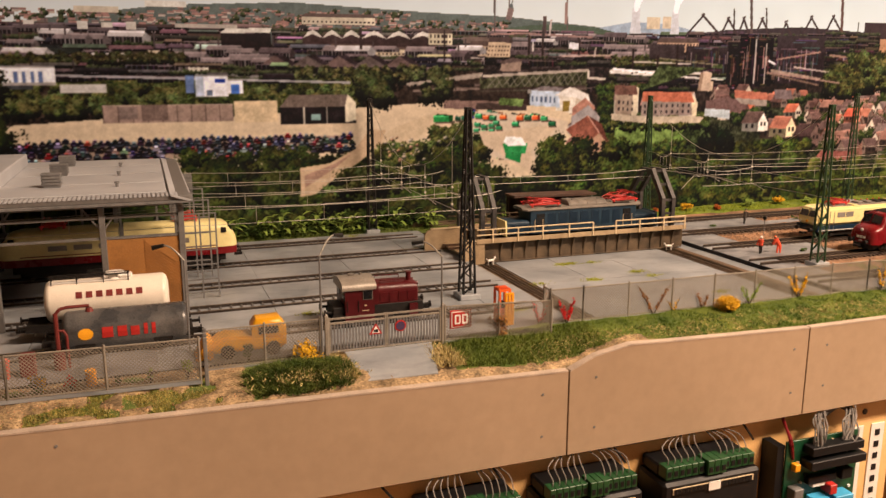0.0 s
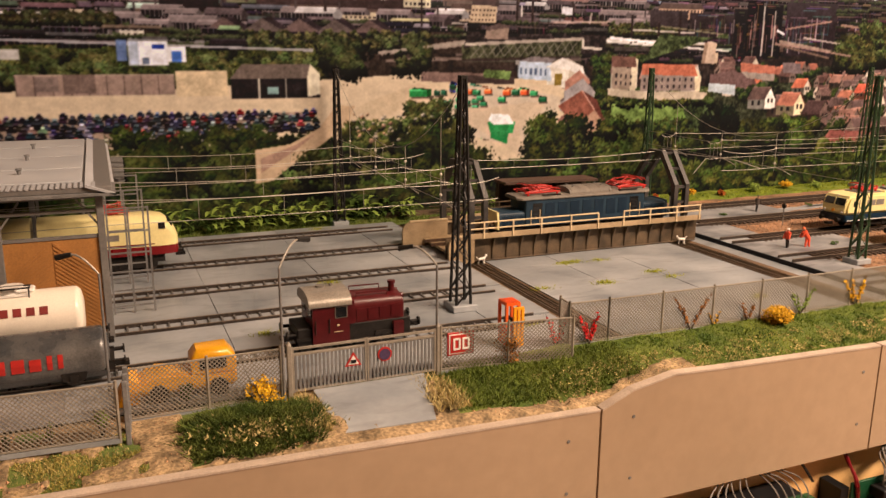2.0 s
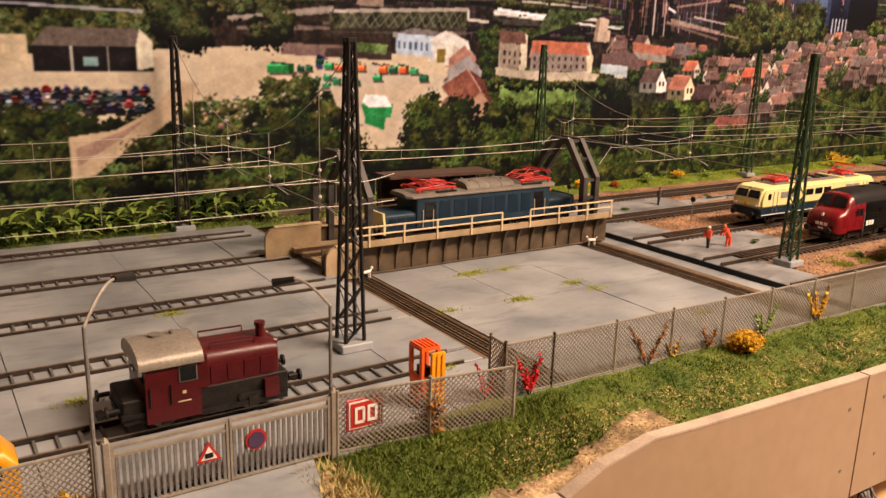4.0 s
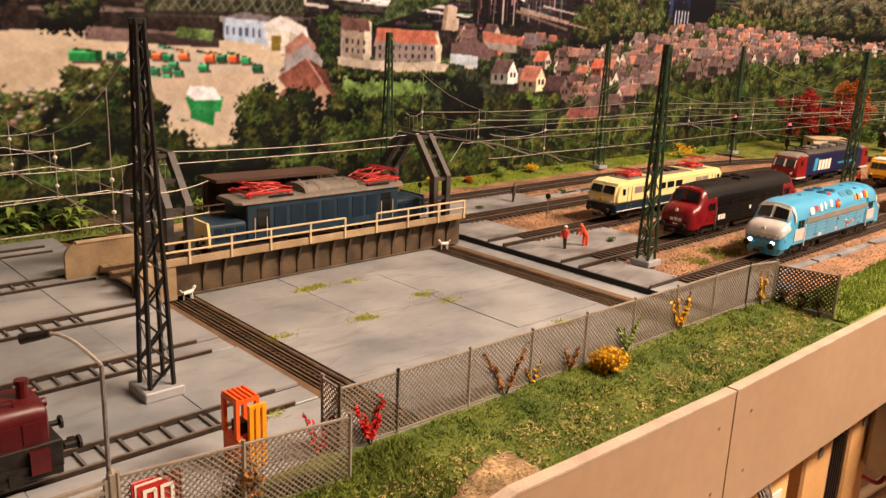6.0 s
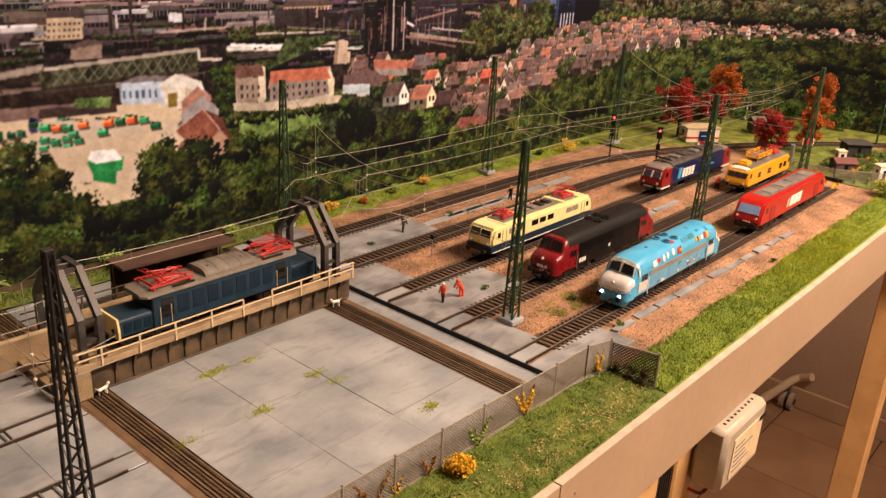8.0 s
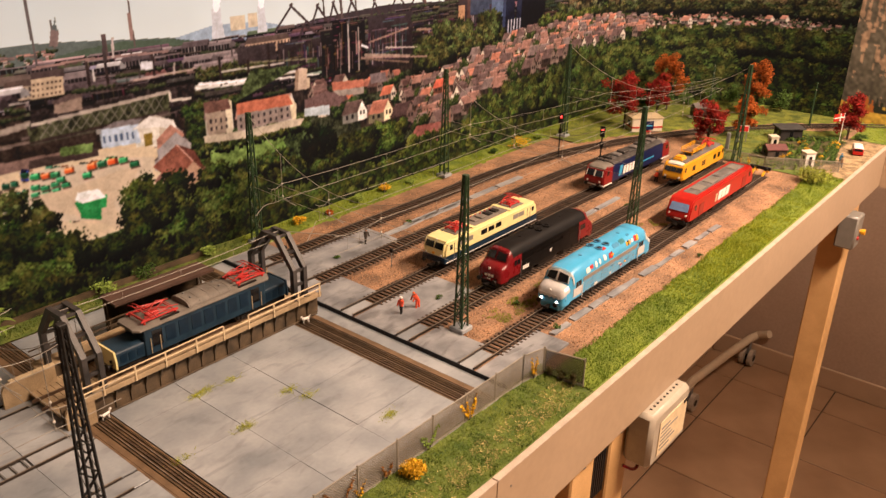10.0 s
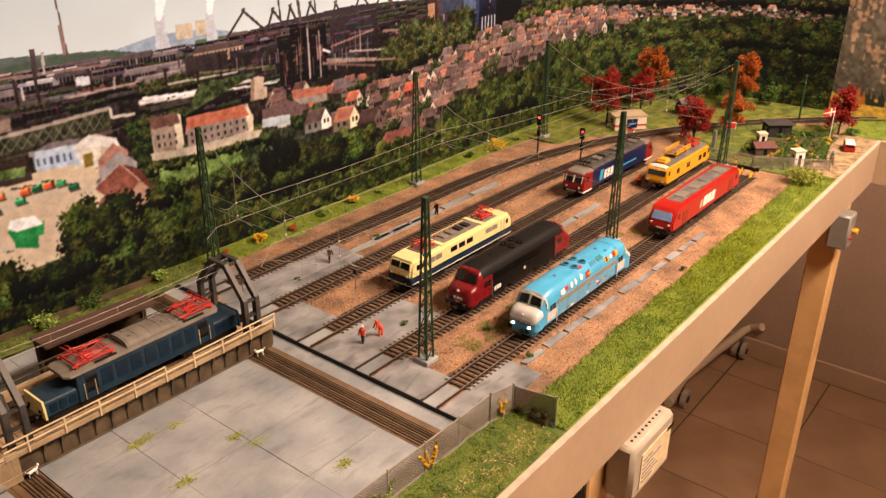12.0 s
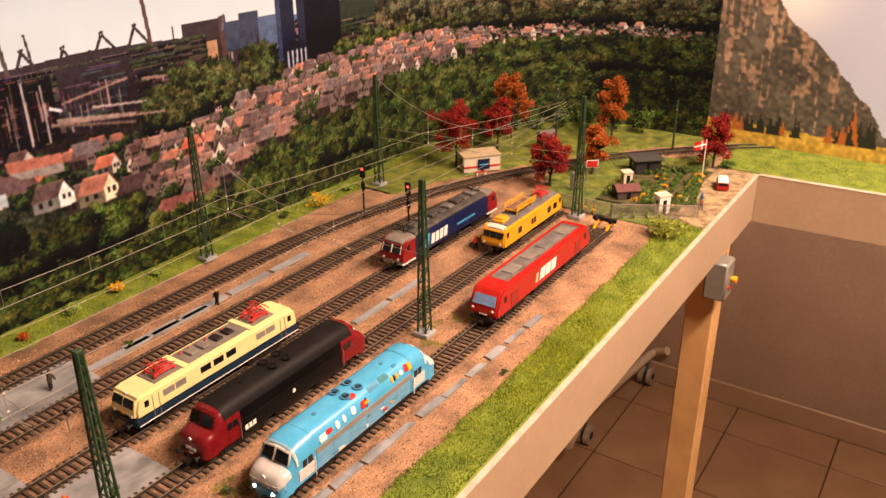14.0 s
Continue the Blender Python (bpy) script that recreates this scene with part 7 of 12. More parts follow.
# ---- lamps ----
def yard_lamp(x, y, z, h, dx, dy, label):
    post = thing("yard_lamp", (x, y, z), label, "lamp", "yard lamps")
    bm = BM()
    rod(bm, (0, 0, 0), (0, 0, h * 0.88), 0.0009, 8, 0.0007)
    part("pole", bm, M_STEEL_GY, post)
    bm = BM()
    pts = [(dx * t * 0.62, dy * t * 0.62, h * (0.88 + 0.14 * math.sin(t * math.pi / 2))) for t in np.linspace(0, 1, 7)]
    pipe(bm, pts, 0.0006, 6)
    part("arm", bm, M_WIRE, post)
    bm = BM()
    a, b = Vector(pts[-1]), Vector((dx, dy, h * 0.995))
    rod(bm, a, b, 0.0013, 8, 0.0018)
    part("lamp_head", bm, M_STEEL_K, post, "dark lamp head")
    return post


yard_lamp(0.1435, 0.5880, 0.004, 0.0870, 0.021, 0.020, "thin yard lamp with a curved arm by the gate")
yard_lamp(0.2385, 0.5955, 0.004, 0.0765, -0.019, 0.014, "thin yard lamp with a curved arm behind the gate post")
yard_lamp(0.0535, 0.6350, ZL, 0.0790, -0.021, 0.008, "thin yard lamp at the shed corner")

# ---- fence of woven wire on grey posts ----
FH = 0.0265


def wire_panel(w, h, pitch=0.0025, r=0.00023, steel=M_FENCE):
    """Crossed slanting wires, cut to the panel."""
    bm = BM()
    n = int((w + h) / pitch)
    for d in (1, -1):
        for k in range(n + 1):
            s = k * pitch
            x0, z0, x1, z1 = s - h, 0.0, s, h
            if x0 < 0:
                z0, x0 = -x0, 0.0
            if x1 > w:
                z1, x1 = h - (x1 - w), w
            if x1 - x0 < 0.0004:
                continue
            if d < 0:
                x0, x1 = w - x0, w - x1
            y = 0.00012 * d
            dx, dz = x1 - x0, z1 - z0
            ln = math.hypot(dx, dz)
            nx, nz = -dz / ln * r, dx / ln * r
            loft(bm, [[(x + nx, y - r, z + nz), (x + nx, y + r, z + nz), (x - nx, y + r, z - nz), (x - nx, y - r, z - nz)] for x, z in ((x0, z0), (x1, z1))])
    return mesh_of("wire_mesh", bm, steel)


PANELS = {}
M_HUTDARK = mat("dark_lattice_timber", (0.022, 0.017, 0.011), 0.7, vary=0.25, scale=120)


def fence(label, pts, posts, h=FH, z=0.0045, pitch=0.0025, r=0.00023, steel=M_FENCE):
    """Posts and panels from point to point; posts: how many bays each stretch has."""
    run = thing("wire_fence", (0, 0, 0), label, "fence", "depot fences")
    for (a, b, bays) in zip(pts[:-1], pts[1:], posts):
        a, b = Vector(a), Vector(b)
        w = (b - a).length / bays
        ang = math.degrees(math.atan2((b - a).y, (b - a).x))
        key = (round(w, 4), h, r)
        if key not in PANELS:
            PANELS[key] = wire_panel(w, h, pitch, r, steel)
        for k in range(bays + 1):
            p = a.lerp(b, k / bays)
            bm = BM()
            rod(bm, (p.x, p.y, z - 0.003), (p.x, p.y, z + h + 0.0018), 0.00085, 6)
            part("post", bm, M_FENCE, run)
            if k < bays:
                panel = new("wire_mesh", PANELS[key])
                panel.parent = run
                panel.matrix_basis = pose(p.x, p.y, z, 0, 0, ang)
        for zz in (z + 0.0002, z + h):
            bm = BM()
            rod(bm, (a.x, a.y, zz), (b.x, b.y, zz), 0.00065, 5)
            part("rail", bm, M_FENCE, run)
        bm = BM()
        d = (b - a).normalized()
        n = Vector((-d.y, d.x)) * 0.0008
        loft(bm, [[(*(p - n), z - 0.003), (*(p + n), z - 0.003), (*(p + n), z - 0.0006), (*(p - n), z - 0.0006)] for p in (a, b)])
        part("kerb", bm, M_CONCRETE, run, "pale concrete kerb")
    return run


fence("grey woven wire fence beside the tank wagons", [(-0.290, 0.580), (-0.060, 0.574), (0.0570, 0.569)], [4, 2], h=0.0285, z=0.0065)
fence("grey woven wire fence before the yellow vehicle", [(0.0625, 0.5930), (0.1440, 0.5935)], [2], h=0.0280)
fence("grey woven wire fence with a red sign", [(0.2400, 0.5925), (0.3250, 0.5805)], [2], h=0.0265, z=0.0062)
fence("grey woven wire fence along the transfer pit", [(0.3340, 0.6120), (0.3330, 0.5985), (0.3625, 0.5970), (0.6610, 0.5915), (0.6860, 0.5850)], [1, 1, 7, 1], h=0.0275, z=0.0082)
fence("dark lattice fence across the verge", [(0.6885, 0.5850), (0.6965, 0.5470)], [1], h=0.0260, z=0.0068, pitch=0.0029, r=0.00040, steel=M_HUTDARK)
end_posts = thing("gate_post", (0.0600, 0.5800, 0.0), "pair of light grey gate posts", "post")
for dy, dx in ((-0.0095, 0.001), (0.011, 0.002), (0.001, 0.0015)):
    bm = BM()
    box(bm, dx - 0.0013, dx + 0.0013, dy - 0.0013, dy + 0.0013, 0.001, 0.0350, 0.0003)
    part("post", bm, M_STEEL_GY, end_posts)
gate = thing("yard_gate", (0, 0.5935, 0), "grey double-leaf barred gate with two warning signs", "gate")
for xa, xb in ((0.1500, 0.1930), (0.1940, 0.2365)):
    bm = BM()
    for za, zb in ((0.0060, 0.0072), (0.0275, 0.0288), (0.0310, 0.0322)):
        box(bm, xa, xb, -0.0007, 0.0007, za, zb)
    for x in (xa, xb):
        box(bm, x - 0.0007, x + 0.0007, -0.0008, 0.0008, 0.0055, 0.0325)
    leaf = part("gate_leaf", bm, M_FENCE, gate)
    for x in np.linspace(xa + 0.0016, xb - 0.0016, 18):
        boxed("bar", leaf, M_STEEL_GY, x - 0.0006, x + 0.0006, -0.0005, 0.0005, 0.0070, 0.0278)
for x in (0.1440, 0.1480, 0.2385):
    bm = BM()
    box(bm, x - 0.0014, x + 0.0014, -0.0014, 0.0014, 0.0, 0.0345, 0.0004)
    rod(bm, (x, 0, 0.0345), (x, 0, 0.0360), 0.0014, 6, 0.0004)
    part("gate_post", bm, M_FENCE, gate)
bm = BM()
prism(bm, [(0.1800, 0.0170), (0.1900, 0.0170), (0.1850, 0.0255)], "y", -0.0013, -0.0008)
sign = part("warning_sign", bm, M_RED, gate, "red-edged triangular sign")
bm = BM()
prism(bm, [(0.1818, 0.0180), (0.1882, 0.0180), (0.1850, 0.0236)], "y", -0.0016, -0.0014)
part("sign_face", bm, M_WHITE, sign)
boxed("symbol", sign, M_BLACK, 0.1834, 0.1866, -0.0019, -0.0017, 0.0188, 0.0208)
bm = BM()
rod(bm, (0.2042, -0.0008, 0.0215), (0.2042, -0.0013, 0.0215), 0.0044, 20)
sign = part("round_sign", bm, M_RED, gate, "round blue sign with a red rim")
bm = BM()
rod(bm, (0.2042, -0.0014, 0.0215), (0.2042, -0.0017, 0.0215), 0.0034, 20)
part("sign_face", bm, mat("blue_sign_face", (0.06, 0.035, 0.09), 0.5), sign)
sign = thing("depot_sign", (0, 0.5915, 0), "red-framed square sign hanging on the wire fence", "sign")
bm = BM()
box(bm, 0.2435, 0.2610, -0.0008, 0.0, 0.0150, 0.0295, 0.0002)
part("board", bm, M_RED, sign)
boxed("white_field", sign, M_WHITE, 0.2445, 0.2600, -0.0011, -0.0009, 0.0160, 0.0285)
boxed("red_field", sign, M_RED, 0.2453, 0.2592, -0.0014, -0.0012, 0.0167, 0.0278)
for xa in (0.2470, 0.2530):
    for a, b, c, d in ((0, 0.0012, 0.0185, 0.0260), (0.0012, 0.0044, 0.0185, 0.0197), (0.0012, 0.0044, 0.0248, 0.0260), (0.0036, 0.0048, 0.0192, 0.0253)):
        boxed("emblem_bar", sign, M_WHITE, xa + a, xa + b, -0.0018, -0.0015, c, d)
bm = BM()
loft(bm, [[(0.1610, 0.5925, 0.0012), (0.2290, 0.5925, 0.0012), (0.2290, 0.5925, 0.0058), (0.1610, 0.5925, 0.0058)],
          [(0.1620, 0.5700, 0.0014), (0.2235, 0.5700, 0.0014), (0.2235, 0.5700, 0.0038), (0.1620, 0.5700, 0.0038)],
          [(0.1620, 0.5440, -0.0012), (0.2165, 0.5420, -0.0012), (0.2165, 0.5420, 0.0002), (0.1620, 0.5440, 0.0002)]])
solid("ramp", bm, M_CONCRETE, "grey concrete ramp below the yard gate", "ramp", kind="structure")

# ---- rolling stock: x runs along the vehicle, z from the rail heads ----
RAIL_E, RAIL_W, RAIL_B = 0.0056, ZL + 0.0018, 0.0146
M_BLUE_L = mat("light_blue_livery", (0.055, 0.34, 0.60), 0.35, vary=0.10, scale=60, coat=0.2)
M_BLUE_M = mat("mid_blue_livery", (0.04, 0.20, 0.36), 0.35, vary=0.1, coat=0.3)
M_GREYBAND = mat("grey_livery_band", (0.22, 0.20, 0.18), 0.4, vary=0.15)
M_BLACKBODY = mat("black_livery", (0.0045, 0.004, 0.004), 0.36, vary=0.25, scale=60, spec=0.13)
M_TEAL = mat("ocean_blue_livery", (0.007, 0.022, 0.044), 0.4, vary=0.15, spec=0.35)
M_BLUE_OLD = mat("worn_steel_blue", (0.014, 0.036, 0.062), 0.5, vary=0.22, scale=70, spec=0.35)
M_TRAFFICRED = mat("traffic_red", (0.36, 0.013, 0.009), 0.33, vary=0.12, spec=0.4)
M_CABRED = mat("deep_red_livery", (0.20, 0.009, 0.010), 0.33, vary=0.12, spec=0.4)
M_NAVY = mat("navy_livery", (0.008, 0.013, 0.060), 0.35, vary=0.15, spec=0.4)
M_SILVERROOF = mat("sooty_silver_roof", (0.13, 0.12, 0.115), 0.5, vary=0.35, scale=70)
M_TANKGREY = mat("dark_grey_tank", (0.062, 0.067, 0.074), 0.3, vary=0.3, scale=50, second=(0.14, 0.135, 0.13))
M_MAROON = mat("maroon_lettering", (0.16, 0.012, 0.010), 0.5)


def vehicle(name, x, y, z, label, category="locomotive", turn=0.0):
    return thing(name, (x, y, z), label, category, turn=turn)


def profile_body(parent, name, material, pts, w, bevel=0.0010, label="", smooth=None):
    bm = BM()
    prism(bm, pts, "y", -w, w)
    bmesh.ops.recalc_face_normals(bm, faces=bm.faces)
    if bevel:
        bmesh.ops.bevel(bm, geom=bm.edges[:], offset=bevel, segments=2, affect="EDGES", clamp_overlap=True)
    return part(name, bm, material, parent, label, smooth or 35)


def plate4(bm, pts, thick):
    a = [Vector(p) for p in pts]
    n = (a[1] - a[0]).cross(a[2] - a[0]).normalized() * thick
    loft(bm, [[p - n for p in a], [p + n for p in a]])


def pane(parent, pts, material=None, name="window", label="", thick=0.0003):
    bm = BM()
    plate4(bm, pts, thick)
    return part(name, bm, material or M_GLASS_K, parent, label)


def side_pane(parent, x0, x1, z0, z1, w, material=None, name="window", lean=0.0, both=True, label=""):
    for s in (-1, 1) if both else (-1,):
        pane(parent, [(x0, s * w, z0), (x1, s * w, z0), (x1, s * (w - lean), z1), (x0, s * (w - lean), z1)], material, name, label)


def bogie(parent, xc, axles, base, r=0.0056):
    bm = BM()
    for s in (-1, 1):
        prism(bm, [(xc - base / 2 - 0.006, 0.0040), (xc + base / 2 + 0.006, 0.0040), (xc + base / 2 + 0.007, 0.0085), (xc + 0.006, 0.0095), (xc - 0.006, 0.0095), (xc - base / 2 - 0.007, 0.0085)], "y", s * 0.0125 - 0.0012, s * 0.0125 + 0.0012)
    box(bm, xc - base / 2, xc + base / 2, -0.012, 0.012, 0.0060, 0.0100)
    for k in range(axles):
        x = xc - base / 2 + base * k / max(1, axles - 1) if axles > 1 else xc
        for s in (-1, 1):
            box(bm, x - 0.0022, x + 0.0022, s * 0.0138 - 0.0008, s * 0.0138 + 0.0008, 0.0030, 0.0075)
    truck = part("bogie", bm, M_CHASSIS, parent, "sooty black bogie")
    for k in range(axles):
        x = xc - base / 2 + base * k / max(1, axles - 1) if axles > 1 else xc
        bm = BM()
        for s in (-1, 1):
            rod(bm, (x, s * 0.0080, r), (x, s * 0.0100, r), r, 16)
        rod(bm, (x, -0.009, r), (x, 0.009, r), 0.0010, 6)
        part("wheelset", bm, M_WHEEL, truck)


def buffers(parent, x, d, z=0.0122, w=0.0105):
    for s in (-1, 1):
        bm = BM()
        rod(bm, (x, s * w, z), (x + d * 0.0050, s * w, z), 0.0012, 8)
        rod(bm, (x + d * 0.0050, s * w, z), (x + d * 0.0060, s * w, z), 0.0028, 10)
        part("buffer", bm, M_CHASSIS, parent)
    bm = BM()
    box(bm, min(x, x + d * 0.007), max(x, x + d * 0.007), -0.0016, 0.0016, z - 0.0065, z - 0.0040)
    box(bm, min(x + d * 0.005, x + d * 0.008), max(x + d * 0.005, x + d * 0.008), -0.0030, 0.0030, z - 0.0062, z - 0.0038)
    part("coupler", bm, M_CHASSIS, parent)


def lamp(parent, x, y, z, d, r=0.0013, material=None):
    bm = BM()
    rod(bm, (x, y, z), (x + d * 0.0010, y, z), r, 10)
    part("headlamp", bm, material or M_WHITE, parent)


def pantograph(parent, x, z, d=1, lift=0.004, size=1.0):
    """A lowered pantograph of thin red tubes on four insulators."""
    k = size
    rig = part("pantograph_base", *(lambda b: (b, M_PANTO))(_panto_base(x, z, k)), parent, "red pantograph base")
    tubes = []
    for s in (-1, 1):
        tubes.append(([(x - d * 0.010 * k, s * 0.0070 * k, z + 0.0030), (x + d * 0.010 * k, s * 0.0045 * k, z + 0.0045 + lift * 0.5), (x - d * 0.006 * k, s * 0.0060 * k, z + 0.0060 + lift)], 0.00055))
        tubes.append(([(x + d * 0.012 * k, s * 0.0070 * k, z + 0.0030), (x - d * 0.008 * k, s * 0.0045 * k, z + 0.0050)], 0.00050))
    tubes.append(([(x + d * 0.010 * k, -0.0045 * k, z + 0.0045 + lift * 0.5), (x + d * 0.010 * k, 0.0045 * k, z + 0.0045 + lift * 0.5)], 0.00045))
    tubes.append(([(x - d * 0.010 * k, -0.0075 * k, z + 0.0035), (x - d * 0.010 * k, 0.0075 * k, z + 0.0035)], 0.0009))
    for s in (-1, 1):
        tubes.append(([(x - d * 0.011 * k, s * 0.0072 * k, z + 0.0034), (x + d * 0.011 * k, -s * 0.0050 * k, z + 0.0042 + lift * 0.4)], 0.00045))
        tubes.append(([(x + d * 0.0135 * k, s * 0.0050 * k, z + 0.0044), (x + d * 0.0060 * k, s * 0.0056 * k, z + 0.0058 + lift * 0.7), (x - d * 0.006 * k, -s * 0.0050 * k, z + 0.0062 + lift)], 0.00045))
    for pts, r in tubes:
        bm = BM()
        pipe(bm, pts, r, 5)
        part("pantograph_arm", bm, M_PANTO, rig)
    for off in (-0.0022, 0.0022):
        bm = BM()
        pipe(bm, [(x - d * 0.006 * k + off, -0.0125 * k, z + 0.0050 + lift), (x - d * 0.006 * k + off, -0.0090 * k, z + 0.0064 + lift), (x - d * 0.006 * k + off, 0.0090 * k, z + 0.0064 + lift), (x - d * 0.006 * k + off, 0.0125 * k, z + 0.0050 + lift)], 0.00055, 5)
        part("contact_shoe", bm, M_PANTO, rig)


def _panto_base(x, z, k):
    bm = BM()
    for s in (-1, 1):
        rod(bm, (x - 0.012 * k, s * 0.0075 * k, z + 0.0026), (x + 0.012 * k, s * 0.0075 * k, z + 0.0026), 0.0008, 6)
        for e in (-1, 1):
            rod(bm, (x + e * 0.010 * k, s * 0.0075 * k, z - 0.0004), (x + e * 0.010 * k, s * 0.0075 * k, z + 0.0026), 0.0012, 6)
    for e in (-0.010, 0.0, 0.010):
        rod(bm, (x + e * k, -0.0075 * k, z + 0.0026), (x + e * k, 0.0075 * k, z + 0.0026), 0.0007, 6)
    box(bm, x - 0.004 * k, x + 0.003 * k, -0.003, 0.003, z, z + 0.0030)
    return bm


def blocks(parent, x0, x1, z0, z1, w, n, material, s=-1, lean=0.0, name="lettering", skew=0.0, gap=0.25):
    """A word that stands on the side as plain bars of its letters' size."""
    step = (x1 - x0) / n
    for k in range(n):
        a, b = x0 + step * k, x0 + step * (k + 1 - gap)
        bm = BM()
        for xa, xb, za, zb in ((a, b, z0, z1),):
            plate4(bm, [(xa + skew * (za - z0), s * w, za), (xb + skew * (za - z0), s * w, za), (xb + skew * (zb - z0), s * (w - lean), zb), (xa + skew * (zb - z0), s * (w - lean), zb)], 0.00025)
        part(name, bm, material, parent)


def front_bars(parent, x, y0, y1, z0, z1, n, material, name="lettering"):
    step = (y1 - y0) / n
    for k in range(n):
        bm = BM()
        box(bm, x - 0.0003, x + 0.0003, y0 + step * k, y0 + step * (k + 0.72), z0, z1)
        part(name, bm, material, parent)


# ---- bull-nosed diesels ----
NOSE = [(0.0, 0.0118, 0.0150, 0.0208), (0.0007, 0.0144, 0.0172, 0.0240), (0.0022, 0.0163, 0.0196, 0.0268), (0.0050, 0.0174, 0.0216, 0.0290), (0.0090, 0.0180, 0.0232, 0.0305),
        (0.0128, 0.0181, 0.0246, 0.0315), (0.0158, 0.0181, 0.0274, 0.0380), (0.0192, 0.0180, 0.0296, 0.0438), (0.0270, 0.0180, 0.0310, 0.0462), (0.0400, 0.0180, 0.0312, 0.0466)]
LEN = 0.210


def on_roof(x, a, out=0.0003, s=-1):
    c, sn = math.cos(a) ** 0.55, math.sin(a)
    return (x, s * (0.0174 * c + out), 0.0312 + (0.0466 - 0.0312) * sn + out)


def bull_nose(label, x, y, nose_m, body_m, roof_m, rim_m, lit):
    loco = vehicle("diesel_locomotive", x, y, RAIL_E, label)
    for front in (True, False):
        rings = [section(dx if front else LEN - dx, w * 0.975, 0.0100 if i < 2 else 0.0092 if i < 6 else 0.0112, zs, zt, 6) for i, (dx, w, zs, zt) in enumerate(NOSE)]
        bm = BM()
        loft(bm, rings)
        cab = part("cab", bm, nose_m, loco, smooth=38)
        e = (lambda v: v) if front else (lambda v: LEN - v)
        for s in (-1, 1):
            bm = BM()
            plate4(bm, [(e(0.0125), s * 0.0004, 0.0322), (e(0.0146), s * 0.0142, 0.0316), (e(0.0184), s * 0.0132, 0.0412), (e(0.0176), s * 0.0004, 0.0434)], 0.0007)
            part("windscreen_frame", bm, rim_m, cab)
            bm = BM()
            plate4(bm, [(e(0.0122), s * 0.0013, 0.0331), (e(0.0140), s * 0.0131, 0.0326), (e(0.0173), s * 0.0122, 0.0402), (e(0.0167), s * 0.0013, 0.0421)], 0.0007)
            part("windscreen", bm, M_GLASS_K, cab)
            for xa, xb in ((0.0255, 0.0300), (0.0315, 0.0365)):
                xa, xb = sorted((e(xa), e(xb)))
                pane(cab, [(xa, s * 0.0177, 0.0245), (xb, s * 0.0177, 0.0245), (xb, s * 0.0177, 0.0310), (xa, s * 0.0177, 0.0310)], M_GLASS_K, "side_window")
            lamp(cab, e(-0.0004 if lit else 0.0010), s * 0.0098, 0.0138, -1 if front else 1, 0.0015 if lit else 0.0018, M_HEADLAMP if lit and front else M_STEEL_GY)
        lamp(cab, e(0.0012), 0, 0.0252, -1 if front else 1, 0.0016, M_WHITE)
        for s in (-1, 1):
            bm = BM()
            rod(bm, (e(0.0385), s * 0.0186, 0.0085), (e(0.0385), s * 0.0186, 0.0270), 0.0004, 5)
            part("grab_rail", bm, M_WHITE if lit else M_STEEL_GY, cab)
        buffers(loco, e(0.0005), -1 if front else 1)
    bm = BM()
    loft(bm, [section(v, 0.0174, 0.0118, 0.0312, 0.0466, 6) for v in (0.0401, 0.09, 0.13, LEN - 0.0401)])
    part("body", bm, body_m, loco, smooth=38)
    bm = BM()
    ring = []
    for v in (0.0402, LEN - 0.0402):
        up = [on_roof(v, a, 0.00025) for a in np.linspace(0.30, math.pi / 2, 6)]
        ring.append(up + [(v, -q[1], q[2]) for q in up[-2::-1]] + [(v, 0.012, 0.036), (v, -0.012, 0.036)])
    loft(bm, ring)
    part("roof", bm, roof_m, loco, smooth=38)
    for s in (-1, 1):
        for k in range(5):
            bm = BM()
            rod(bm, (0.044, s * 0.0175, 0.0128 + 0.0030 * k), (LEN - 0.044, s * 0.0175, 0.0128 + 0.0030 * k), 0.0003, 4)
            part("side_rib", bm, M_GREYBAND if lit else M_CHASSIS, loco)
    fan_m = M_BLUE_M if lit else M_BLACKBODY
    for xf, yf in ((0.0920, -0.0056), (0.0920, 0.0056), (0.1085, -0.0056), (0.1085, 0.0056)):
        zf = 0.0458
        bm = BM()
        outer = [(xf + 0.0046 * math.cos(a), yf + 0.0046 * math.sin(a)) for a in np.linspace(0, 2 * math.pi, 16, endpoint=False)]
        inner = [(xf + (x_ - xf) * 0.74, yf + (y_ - yf) * 0.74) for x_, y_ in outer]
        loft(bm, [[(*p, zf) for p in outer], [(*p, zf + 0.0021) for p in outer], [(*p, zf + 0.0021) for p in inner], [(*p, zf + 0.0008) for p in inner]])
        fan = part("roof_fan", bm, fan_m, loco, "round raised fan ring")
        bm = BM()
        rod(bm, (xf, yf, zf + 0.0008), (xf, yf, zf + 0.0018), 0.0012, 8)
        for a in (0.3, 1.35, 2.4):
            rod(bm, (xf - 0.0034 * math.cos(a), yf - 0.0034 * math.sin(a), zf + 0.0015), (xf + 0.0034 * math.cos(a), yf + 0.0034 * math.sin(a), zf + 0.0015), 0.00035, 4)
        part("fan_blades", bm, M_CHASSIS, fan)
    for xh in (0.060, 0.148):
        bm = BM()
        rod(bm, (xh, 0, 0.0462), (xh, 0, 0.0474), 0.0020, 10)
        part("roof_cap", bm, fan_m, loco)
    for xc in (0.046, LEN - 0.046):
        bogie(loco, xc, 3, 0.044)
    bm = BM()
    prism(bm, [(0.085, 0.0035), (0.125, 0.0035), (0.128, 0.0070), (0.082, 0.0070)], "y", -0.0135, 0.0135)
